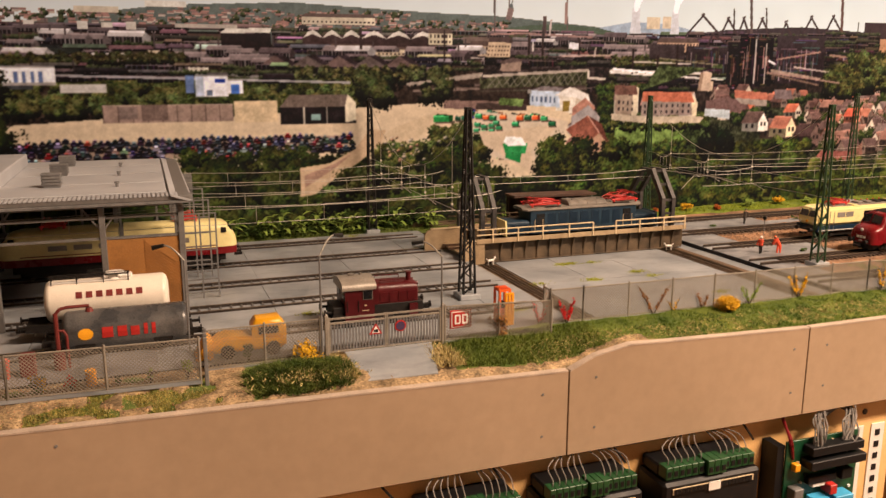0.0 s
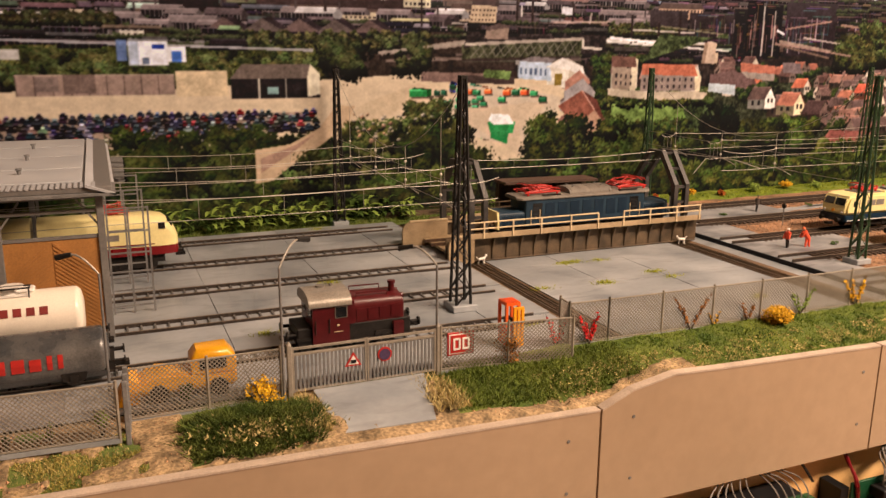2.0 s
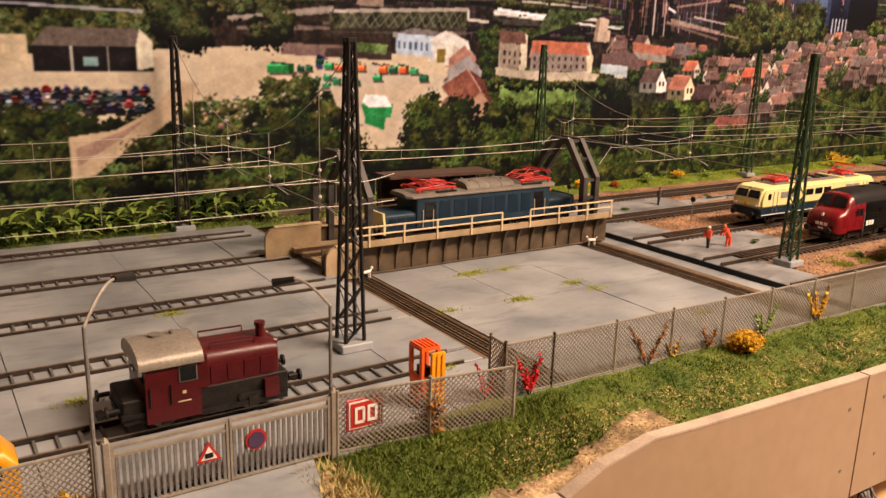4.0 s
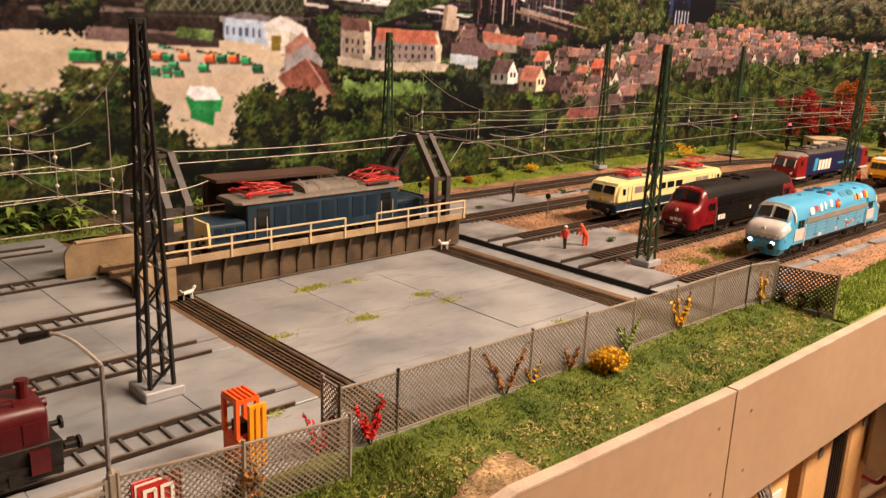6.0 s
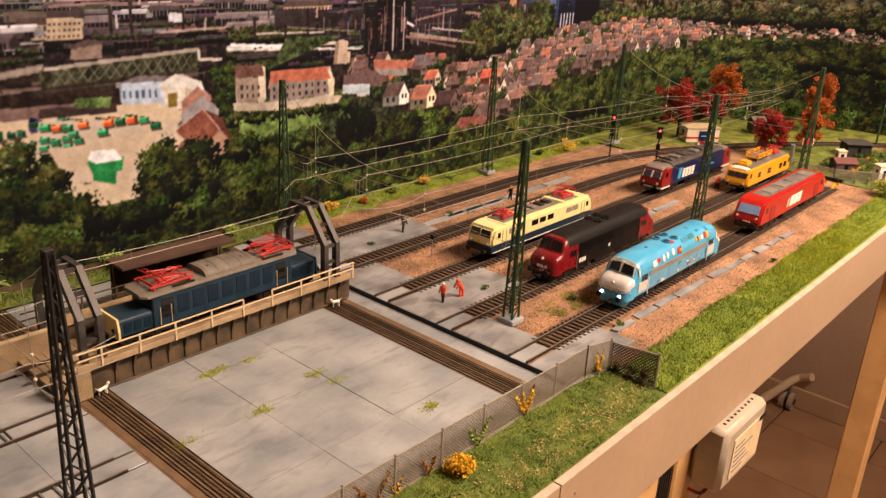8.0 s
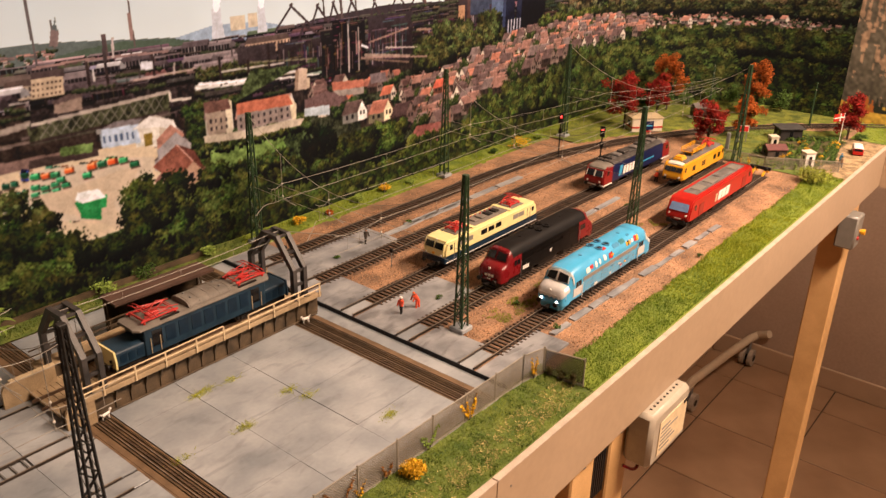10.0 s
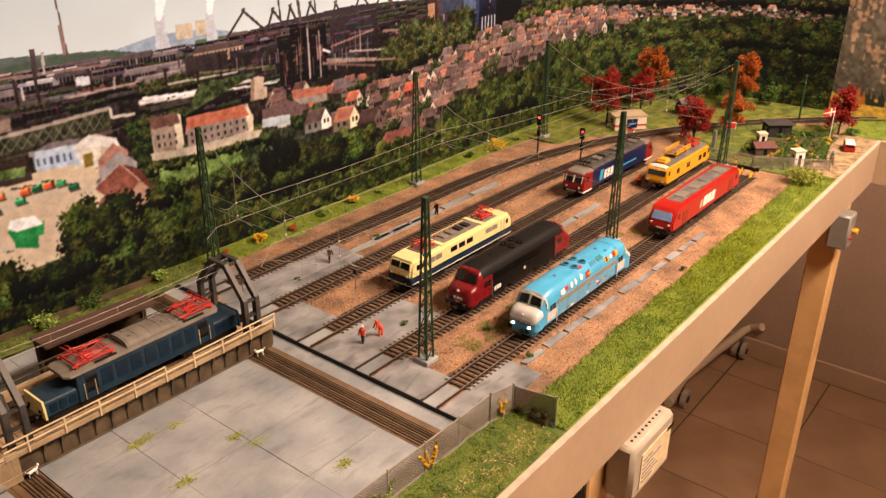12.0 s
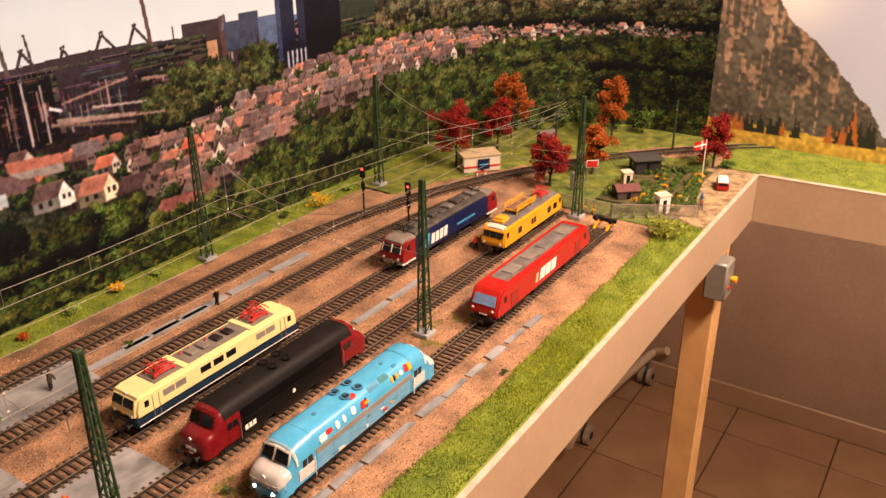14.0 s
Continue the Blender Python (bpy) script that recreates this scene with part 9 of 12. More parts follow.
# ---- yellow inspection railcar with a working platform ----
L5 = 0.164
ylw = vehicle("inspection_railcar", 1.2880, TE[1], RAIL_E, "yellow overhead-line inspection railcar with a roof platform", "railcar")
yp = [(0.0020, 0.0098), (0.0, 0.0126), (0.0, 0.0205), (0.0050, 0.0330), (0.0100, 0.0362), (L5 - 0.0100, 0.0362), (L5 - 0.0050, 0.0330), (L5, 0.0205), (L5, 0.0126), (L5 - 0.0020, 0.0098)]
profile_body(ylw, "body", M_YELLOW, yp, 0.0172, 0.0022, "yellow body")
bm = BM()
loft(bm, [section(x, 0.0150, 0.0358, 0.0362, 0.0388, 4) for x in (0.012, L5 - 0.012)])
part("roof", bm, M_SILVERROOF, ylw, "grey roof", smooth=35)
bm = BM()
loft(bm, [section(x, w, 0.0300, 0.0325, zt, 4) for x, w, zt in ((0.0055, 0.0130, 0.0345), (0.010, 0.0155, 0.0376), (0.020, 0.0160, 0.0378))])
part("cab_roof", bm, M_CERAMIC, ylw, "pale cab roof", smooth=40)
for e, d in ((lambda v: v, -1), (lambda v: L5 - v, 1)):
    for y0, y1 in ((-0.0140, -0.0052), (-0.0044, 0.0044), (0.0052, 0.0140)):
        bm = BM()
        plate4(bm, [(e(0.0008), y0, 0.0225), (e(0.0008), y1, 0.0225), (e(0.0036), y1, 0.0298), (e(0.0036), y0, 0.0298)], 0.0006)
        part("windscreen", bm, M_GLASS_K, ylw)
    for s in (-1, 1):
        lamp(ylw, e(-0.0002), s * 0.0115, 0.0150, d, 0.0015)
    buffers(ylw, e(0.0), d)
    xa, xb = sorted((e(0.0060), e(0.0110)))
    side_pane(ylw, xa, xb, 0.0230, 0.0298, 0.0173)
for xa, xb in ((0.036, 0.045), (0.072, 0.077), (0.079, 0.084), (0.118, 0.128), (0.136, 0.146)):
    side_pane(ylw, xa, xb, 0.0190, 0.0270, 0.0173, M_GLASS_K, "side_window")
bm = BM()
box(bm, 0.045, 0.096, -0.0095, 0.0095, 0.0440, 0.0452)
for x in (0.050, 0.091):
    for s in (-1, 1):
        rod(bm, (x, s * 0.007, 0.0380), (x, s * 0.007, 0.0442), 0.0008, 5)
plat = part("platform", bm, M_YELLOW, ylw, "yellow working platform")
boxed("platform_floor", plat, M_BALLAST_D, 0.047, 0.094, -0.0080, 0.0080, 0.0453, 0.0457)
bm = BM()
for s in (-1, 1):
    for z in (0.0480, 0.0510):
        rod(bm, (0.045, s * 0.0095, z), (0.096, s * 0.0095, z), 0.0006, 5)
    for x in (0.045, 0.062, 0.079, 0.096):
        rod(bm, (x, s * 0.0095, 0.0445), (x, s * 0.0095, 0.0510), 0.0006, 5)
part("platform_rail", bm, M_YELLOW, plat)
bm = BM()
box(bm, 0.012, 0.030, -0.0075, 0.0075, 0.0376, 0.0420, 0.0008)
box(bm, 0.014, 0.028, -0.0060, 0.0060, 0.0420, 0.0445, 0.0006)
part("roof_turret", bm, M_YELLOW, ylw)
pantograph(ylw, 0.128, 0.0388, -1, 0.004, 0.9)
for x in (0.034, L5 - 0.034):
    bogie(ylw, x, 2, 0.026)

# ---- cream and red express electric, half inside the shed ----
L6 = 0.225
exp = vehicle("express_locomotive", 0.1165 - L6, TW[3], RAIL_W, "cream and dark red streamlined express electric half in the shed")
SE = [(0.0, 0.0098, 0.0272, 0.0305), (0.0012, 0.0130, 0.0290, 0.0345), (0.0034, 0.0152, 0.0312, 0.0388), (0.0068, 0.0165, 0.0345, 0.0440), (0.0120, 0.0172, 0.0385, 0.0482), (0.020, 0.0174, 0.0402, 0.0500), (0.110, 0.0174, 0.0404, 0.0506)]
for front in (True, False):
    bm = BM()
    loft(bm, [section(dx if front else L6 - dx, w, 0.0232, zs, zt, 6) for dx, w, zs, zt in SE])
    part("body", bm, M_CREAM, exp, smooth=40)
    bm = BM()
    loft(bm, [section(dx if front else L6 - dx, w + 0.0003, 0.0158, 0.0231, 0.0232, 2) for dx, w, zs, zt in SE])
    part("skirt", bm, M_DKRED, exp, smooth=40)
    e = (lambda v: v) if front else (lambda v: L6 - v)
    for s in (-1, 1):
        bm = BM()
        plate4(bm, [(e(0.0040), s * 0.0012, 0.0400), (e(0.0052), s * 0.0128, 0.0388), (e(0.0084), s * 0.0122, 0.0440), (e(0.0078), s * 0.0012, 0.0456)], 0.0008)
        part("windscreen", bm, M_GLASS_K, exp)
        xa, xb = sorted((e(0.0105), e(0.0160)))
        pane(exp, [(xa, s * 0.0174, 0.0382), (xb, s * 0.0174, 0.0382), (xb, s * 0.0166, 0.0436), (xa, s * 0.0166, 0.0436)], M_GLASS_K, "side_window", thick=0.0006)
    buffers(exp, e(0.002), -1 if front else 1, 0.0165)
for s in (-1, 1):
    bm = BM()
    box(bm, 0.02, L6 - 0.02, s * 0.0176 - 0.0003, s * 0.0176 + 0.0003, 0.0250, 0.0258)
    part("stripe", bm, M_DKRED, exp)
    for k in range(6):
        side_pane(exp, 0.045 + 0.023 * k, 0.062 + 0.023 * k, 0.0300, 0.0350, 0.0175, M_GREYBAND, "louvre", both=False) if s < 0 else None
pantograph(exp, L6 - 0.050, 0.0502, -1, 0.003)
pantograph(exp, 0.050, 0.0502, 1, 0.003)
for x in (0.048, L6 - 0.048):
    bogie(exp, x, 3, 0.046, 0.0070)
boxed("underframe", exp, M_CHASSIS, 0.012, L6 - 0.012, -0.0140, 0.0140, 0.0085, 0.0165, label="black underframe")

# ---- little dark red shunter ----
L7 = 0.078
M_OXBLOOD = mat("oxblood_red_paint", (0.066, 0.005, 0.007), 0.38, vary=0.16, scale=120, spec=0.35)
shunt = vehicle("shunting_locomotive", 0.1640, TW[0], RAIL_W, "small dark red diesel shunter with a grey cab roof")
boxed("frame", shunt, M_CHASSIS, 0.001, L7 - 0.001, -0.0128, 0.0128, 0.0050, 0.0165, 0.0006, label="black frame")
bm = BM()
prism(bm, [(-0.0155, 0.0050), (0.0155, 0.0050), (0.0155, 0.0312), (0.0130, 0.0352), (-0.0130, 0.0352), (-0.0155, 0.0312)], "x", 0.0105, 0.0345)
cab = part("cab", bm, M_OXBLOOD, shunt, "dark red cab")
bm = BM()
loft(bm, [section(x, 0.0168, 0.0305, 0.0315, 0.0388, 8, flat=0.8) for x in (0.0080, 0.0360)])
part("cab_roof", bm, mat("warm_grey_roof", (0.27, 0.245, 0.21), 0.4, metal=0.3, vary=0.2), shunt, "warm grey arched roof", smooth=40)
for xa, xb, m in ((0.0255, 0.0325, M_GLASS_K),):
    side_pane(cab, xa - 0.0005, xb + 0.0005, 0.0222, 0.0298, 0.0156, M_ROOFGREY, "window_frame")
    side_pane(cab, xa, xb, 0.0227, 0.0293, 0.0158, m, "side_window")
for s in (-1, 1):
    for x in (0.0122, 0.0212):
        bm = BM()
        rod(bm, (x, s * 0.0160, 0.0130), (x, s * 0.0160, 0.0220), 0.00035, 5)
        part("grab_rail", bm, M_CHASSIS, cab)
for y in (-0.0085, 0.0085):
    pane(cab, [(0.0104, y - 0.004, 0.0230), (0.0104, y + 0.004, 0.0230), (0.0104, y + 0.004, 0.0305), (0.0104, y - 0.004, 0.0305)], M_GLASS_K, "rear_window")
boxed("rear_platform", shunt, M_CHASSIS, 0.0005, 0.0105, -0.0140, 0.0140, 0.0085, 0.0105)
bm = BM()
loft(bm, [section(x, w, 0.0165, 0.0265, zt, 6, flat=0.5) for x, w, zt in ((0.0346, 0.0125, 0.0335), (L7 - 0.0090, 0.0125, 0.0328), (L7 - 0.0058, 0.0120, 0.0318), (L7 - 0.0050, 0.0108, 0.0300))])
hood = part("engine_hood", bm, M_OXBLOOD, shunt, smooth=35)
boxed("hood_step", hood, M_OXBLOOD, 0.0345, 0.0385, -0.0132, 0.0132, 0.0165, 0.0318, label="raised hood end at the cab")
for s in (-1, 1):
    bm = BM()
    pipe(bm, [(0.0410, s * 0.0085, 0.0318), (0.0410, s * 0.0085, 0.0352), (L7 - 0.016, s * 0.0085, 0.0348), (L7 - 0.016, s * 0.0085, 0.0312)], 0.0005, 5)
    part("handrail", bm, M_OXBLOOD, hood)
for k in range(4):
    xa = 0.0400 + 0.0078 * k
    side_pane(hood, xa, xa + 0.0066, 0.0178, 0.0258, 0.0126, M_OXBLOOD, "hood_door")
bm = BM()
rod(bm, (L7 - 0.0110, -0.003, 0.0305), (L7 - 0.0110, -0.003, 0.0385), 0.0021, 10)
rod(bm, (L7 - 0.0110, -0.003, 0.0380), (L7 - 0.0110, -0.003, 0.0398), 0.0026, 10)
part("exhaust", bm, M_OXBLOOD, hood)
for y in (-0.006, 0.006):
    bm = BM()
    rod(bm, (L7 - 0.0060, y, 0.0300), (L7 - 0.0040, y, 0.0300), 0.0018, 10)
    part("marker_lamp", bm, M_OXBLOOD, hood)
bm = BM()
rod(bm, (0.0200, 0.003, 0.0382), (0.0200, 0.003, 0.0398), 0.0030, 12)
rod(bm, (0.0275, 0.003, 0.0380), (0.0275, 0.003, 0.0402), 0.0013, 8)
part("roof_horn", bm, M_ROOFGREY, shunt)
for s in (-1, 1):
    boxed("step_box", shunt, M_OXBLOOD, L7 - 0.0135, L7 - 0.0065, min(s * 0.0130, s * 0.0155), max(s * 0.0130, s * 0.0155), 0.0060, 0.0150)
    boxed("side_sill", shunt, M_CHASSIS, 0.0346, L7 - 0.002, min(s * 0.0128, s * 0.0142), max(s * 0.0128, s * 0.0142), 0.0035, 0.0060)
buffers(shunt, 0.0005, -1)
buffers(shunt, L7, 1)
for x in (0.019, 0.059):
    bogie(shunt, x, 1, 0.0, 0.0060)
for za, zb in ((0.0168, 0.0180), (0.0130, 0.0134)):
    boxed("number_bar", shunt, M_RAILING, 0.0262 - (zb < 0.015) * 0.002, 0.0278 + (zb < 0.015) * 0.002, -0.0160, -0.0156, za, zb)


# ---- tank wagons ----
def tank_dome(tank, x, z, material):
    bm = BM()
    rod(bm, (x, 0, z - 0.001), (x, 0, z + 0.0032), 0.0062, 14)
    rod(bm, (x, 0, z + 0.0032), (x, 0, z + 0.0040), 0.0070, 14)
    part("dome", bm, material, tank, smooth=40)


def tank_wagon(label, x0, x1, y, z, r, zc, shell_m, dome_m, frame0, frame1):
    wag = vehicle("tank_wagon", 0, y, z, label, "wagon")
    bm = BM()
    rings = []
    for x, k in ((x0, 0.55), (x0 + 0.0012, 0.86), (x0 + 0.0035, 0.99), (x0 + 0.005, 1.0), (x1 - 0.005, 1.0), (x1 - 0.0035, 0.99), (x1 - 0.0012, 0.86), (x1, 0.55)):
        rings.append([(x, r * k * math.cos(a), zc + r * k * math.sin(a)) for a in np.linspace(0, 2 * math.pi, 28, endpoint=False)])
    loft(bm, rings)
    tank = part("tank", bm, shell_m, wag, smooth=50)
    if dome_m is not None:
        tank_dome(tank, (x0 + x1) / 2 + 0.006, zc + r, dome_m)
    bm = BM()
    box(bm, frame0, frame1, -0.0120, 0.0120, 0.0085, 0.0125, 0.0004)
    for s in (-1, 1):
        box(bm, frame0, frame1, s * 0.0120 - 0.0010, s * 0.0120 + 0.0010, 0.0080, 0.0135)
    for x in np.linspace(x0 + 0.010, x1 - 0.010, 4):
        prism(bm, [(-0.010, 0.0125), (0.010, 0.0125), (0.0115, zc - r * 0.55), (-0.0115, zc - r * 0.55)], "x", x - 0.0012, x + 0.0012)
    part("underframe", bm, M_CHASSIS, wag, "black underframe")
    buffers(wag, frame0, -1)
    buffers(wag, frame1, 1)
    bogie(wag, frame0 + 0.022, 1, 0.0)
    bogie(wag, frame1 - 0.022, 1, 0.0)
    return wag, tank


white, tank = tank_wagon("white tank wagon with dark red lettering and roof railing", -0.0480, 0.0425, 0.7010, RAIL_W, 0.0162, 0.0282, mat("creamy_white_tank", (0.80, 0.74, 0.64), 0.35, vary=0.05, scale=30), M_WHITE, -0.062, 0.050)
bm = BM()
for y in (-0.0075, -0.0010):
    rod(bm, (-0.044, y, 0.0482), (0.014, y, 0.0482), 0.0006, 5)
    for x in (-0.042, -0.024, -0.005, 0.013):
        rod(bm, (x, y, 0.0420), (x, y, 0.0482), 0.0005, 5)
part("roof_railing", bm, M_CHASSIS, tank, "black roof railing")
boxed("roof_walkway", tank, M_WHITE, -0.044, 0.014, -0.0078, -0.0008, 0.0432, 0.0440)
bm = BM()
box(bm, -0.006, 0.016, -0.004, 0.006, 0.0440, 0.0466, 0.0010)
part("hatch", bm, M_WHITE, tank)
for k in range(7):
    a = -0.0250 + 0.0072 * k
    bm = BM()
    for xa, xb, za, zb in ((a, a + 0.0046, 0.60, 0.30),):
        ring = []
        for x in (xa, xb):
            ring.append([(x, -0.01655 * math.cos(v), 0.0282 + 0.01655 * math.sin(v)) for v in (za, zb)] + [(x, -0.0160 * math.cos(v), 0.0282 + 0.0160 * math.sin(v)) for v in (zb, za)])
        loft(bm, ring)
    part("lettering", bm, M_MAROON, tank)
grey, tank = tank_wagon("dark grey weathered tank wagon with red lettering", -0.0330, 0.0550, 0.6570, RAIL_W, 0.0152, 0.0158, M_TANKGREY, None, -0.040, 0.0575)
bm = BM()
n = 14
ring = [[(-0.0170 + rr * 0.0052 * math.cos(v), -0.01555 * math.cos(0.08 + rr * 0.0042 / 0.0152 * math.sin(v)), 0.0158 + 0.01555 * math.sin(0.08 + rr * 0.0042 / 0.0152 * math.sin(v))) for v in np.linspace(0, 2 * math.pi, n, endpoint=False)] for rr in (1.0, 0.02)]
loft(bm, ring)
part("emblem", bm, M_AMBER, tank, "yellow round emblem")
for k, (xa, xb, top) in enumerate(((-0.006, 0.0015, 0.34), (0.0045, 0.0110, 0.34), (0.0135, 0.0195, 0.28), (0.0225, 0.0252, 0.36), (0.0280, 0.0307, 0.36))):
    bm = BM()
    ring = [[(x, -0.0156 * math.cos(v), 0.0158 + 0.0156 * math.sin(v)) for v in (-0.16, (top - 0.16) / 2, top)] + [(x, -0.0151 * math.cos(v), 0.0158 + 0.0151 * math.sin(v)) for v in (top, (top - 0.16) / 2, -0.16)] for x in (xa, xb)]
    loft(bm, ring)
    part("lettering", bm, M_RED, tank)

# ---- red filling standpipe, barrels, vehicles and machines in the yard ----
crane = thing("filling_standpipe", (-0.034, 0.627, 0.0050), "dark red filling standpipe with a swung arm", "standpipe")
M_PIPE = mat("oxide_red_pipe", (0.15, 0.022, 0.018), 0.5, vary=0.2)
bm = BM()
rod(bm, (0, 0, 0), (0, 0, 0.012), 0.0040, 10)
rod(bm, (0, 0, 0.012), (0, 0, 0.040), 0.0016, 8)
part("column", bm, M_PIPE, crane)
bm = BM()
pipe(bm, [(0, 0, 0.0395), (0.003, 0, 0.0430), (0.008, 0, 0.0440), (0.022, 0, 0.0440)], 0.0012, 8)
rod(bm, (0.022, 0, 0.0425), (0.022, 0, 0.0400), 0.0022, 10, 0.0030)
part("arm", bm, M_PIPE, crane)
bm = BM()
pipe(bm, [(0.006, 0, 0.0), (0.006, 0, 0.024), (0.004, 0, 0.0275), (0, 0, 0.0275)], 0.0010, 8)
part("side_pipe", bm, M_PIPE, crane)
pump = thing("pump_housing", (-0.052, 0.620, 0.0050), "rusty red pump housing with round heads", "pump")
bm = BM()
box(bm, -0.006, 0.004, -0.004, 0.004, 0, 0.016, 0.0010)
part("housing", bm, M_PIPE, pump)
bm = BM()
rod(bm, (-0.014, -0.002, 0.0), (-0.014, -0.002, 0.011), 0.0020, 8)
ball(bm, (-0.014, -0.002, 0.0125), 0.0026)
part("hydrant", bm, mat("salmon_red_paint", (0.50, 0.12, 0.08), 0.5), pump, "salmon red hydrant")


def drum(x, y, z, m, label):
    bm = BM()
    for za, zb, r in ((0, 0.0005, 0.0036), (0.0005, 0.0048, 0.0034), (0.0048, 0.0056, 0.0036), (0.0056, 0.0100, 0.0034), (0.0100, 0.0106, 0.0036)):
        rod(bm, (0, 0, za), (0, 0, zb), r, 14)
    solid("oil_drum", bm, m, label, "drum", at=(x, y, z), smooth=40)


drum(-0.0120, 0.5900, 0.0040, M_AMBER, "yellow oil drum behind the wire fence")
truck = thing("yellow_loader", (0.0965, 0.6180, 0.0048), "yellow orange compact loader parked behind the fence", "loader")
bm = BM()
prism(bm, [(-0.026, 0.004), (0.022, 0.004), (0.022, 0.012), (0.0, 0.013), (-0.018, 0.0145), (-0.026, 0.010)], "y", -0.009, 0.009)
bmesh.ops.recalc_face_normals(bm, faces=bm.faces)
bmesh.ops.bevel(bm, geom=bm.edges[:], offset=0.0015, segments=2, affect="EDGES")
part("body", bm, M_YELLOW, truck, smooth=40)
bm = BM()
loft(bm, [section(x, 0.0088, 0.0120, zs, zt, 5) for x, zs, zt in ((0.000, 0.0150, 0.0200), (0.003, 0.0195, 0.0235), (0.018, 0.0195, 0.0240), (0.022, 0.0150, 0.0190))])
cabin = part("cabin", bm, M_YELLOW, truck, smooth=45)
side_pane(cabin, 0.004, 0.017, 0.0140, 0.0188, 0.0089, M_GLASS_K)
bm = BM()
prism(bm, [(-0.036, 0.001), (-0.025, 0.001), (-0.025, 0.012), (-0.029, 0.0135)], "y", -0.010, 0.010)
part("bucket", bm, M_AMBER, truck, "orange loading bucket")
for x in (-0.016, 0.013):
    for s in (-1, 1):
        bm = BM()
        rod(bm, (x, s * 0.0078, 0.0046), (x, s * 0.0105, 0.0046), 0.0046, 16)
        part("wheel", bm, M_BLACK, truck)
truck.scale = (1.12, 1.1, 1.16)
lift = thing("lifting_machine", (0.3005, 0.6190, ZL), "bright orange lifting machine with amber mast rails", "machine")
bm = BM()
box(bm, -0.0090, 0.0060, -0.0060, 0.0060, 0.0010, 0.0150, 0.0012)
part("chassis", bm, M_ORANGE, lift)
for x in (-0.0078, 0.0048):
    for y in (-0.0050, 0.0050):
        boxed("cab_post", lift, M_ORANGE, x - 0.0011, x + 0.0011, y - 0.0011, y + 0.0011, 0.0145, 0.0300)
boxed("seat", lift, M_BLACK, -0.0050, 0.0010, -0.0030, 0.0030, 0.0150, 0.0200)
boxed("roof_frame", lift, M_ORANGE, -0.0088, 0.0060, -0.0060, 0.0060, 0.0298, 0.0315)
for k in range(5):
    boxed("roof_bar", lift, M_ORANGE, -0.0082 + 0.0030 * k, -0.0068 + 0.0030 * k, -0.0056, 0.0056, 0.0314, 0.0322)
for x in (-0.0010, 0.0030, 0.0072):
    boxed("mast_rail", lift, M_AMBER, x - 0.0013, x + 0.0013, -0.0082, -0.0064, 0.0010, 0.0285)
for z in (0.0050, 0.0270):
    boxed("mast_tie", lift, M_AMBER, -0.0022, 0.0084, -0.0080, -0.0066, z, z + 0.0018)
for x in (-0.006, 0.004):
    for s in (-1, 1):
        bm = BM()
        rod(bm, (x, s * 0.0045, 0.0026), (x, s * 0.0064, 0.0026), 0.0026, 12)
        part("wheel", bm, M_BLACK, lift)

lift.scale = (0.70, 1.0, 0.97)

# ---- plants ----
def blades(name, label, material, n, place, hmin, hmax, width, lean=0.6, kind="stuff", category="grass"):
    """Many thin blades; place(rng) gives x, y, z or None."""
    verts, faces = [], []
    while len(faces) < n:
        p = place()
        if p is None:
            continue
        x, y, z = p
        h, a = random.uniform(hmin, hmax), random.uniform(0, 2 * math.pi)
        w = width * random.uniform(0.6, 1.3)
        dx, dy = math.cos(a) * w / 2, math.sin(a) * w / 2
        lx, ly = random.gauss(0, lean) * h * 0.6, random.gauss(0, lean) * h * 0.6
        i = len(verts)
        verts += [(x - dx, y - dy, z), (x + dx, y + dy, z), (x + lx, y + ly, z + h)]
        faces.append((i, i + 1, i + 2))
    return tagged(new(name, raw(name, verts, faces, material)), label, category, kind=kind)


def patchy(x, y, size, cut):
    return noise.noise(Vector((x / size, y / size, 7.7))) > cut


def on_verge(x0, x1, y0, y1, cut=None, size=0.02, high=verge_height, also=None):
    def pick():
        x, y = random.uniform(x0, x1), random.uniform(y0, y1)
        if cut is not None and not patchy(x, y, size, cut):
            return None
        if also and not also(x, y):
            return None
        return x, y, high(x, y) - 0.0003
    return pick


light_h = lambda x, y: 0.0030
off_ramp = lambda x, y: not (0.155 < x < 0.238)
blades("grass", "green grass on the verge by the transfer pit", M_GRASS, 30000, on_verge(0.240, 0.690, 0.537, 0.5945, -0.7, also=lambda x, y: not sandy(x, y)), 0.0010, 0.0027, 0.0006, 1.5)
blades("grass", "clumps of deep green grass on the verge", M_LEAF_G, 3200, on_verge(0.240, 0.690, 0.537, 0.590, 0.22, 0.012, also=lambda x, y: not sandy(x, y)), 0.0012, 0.0030, 0.0008, 1.0)
blades("grass", "dry straw tufts among the verge grass", M_STRAW, 5500, on_verge(0.290, 0.690, 0.543, 0.570, -0.12, 0.008, high=lambda x, y: verge_height(x, y) + random.uniform(0.0004, 0.0018)), 0.0003, 0.0010, 0.0009, 2.2)
blades("grass", "short olive grass before the tank wagon fence", M_OLIVE, 16000, on_verge(-0.30, 0.070, 0.537, 0.580, -0.35, 0.018, also=lambda x, y: not sandy(x, y) or patchy(x, y, 0.006, 0.1)), 0.0010, 0.0026, 0.0007, 1.2)
blades("grass", "dry straw before the tank wagon fence", M_STRAW, 7000, on_verge(-0.30, 0.068, 0.541, 0.585, -0.25, 0.013, also=off_ramp), 0.0008, 0.0022, 0.0007)
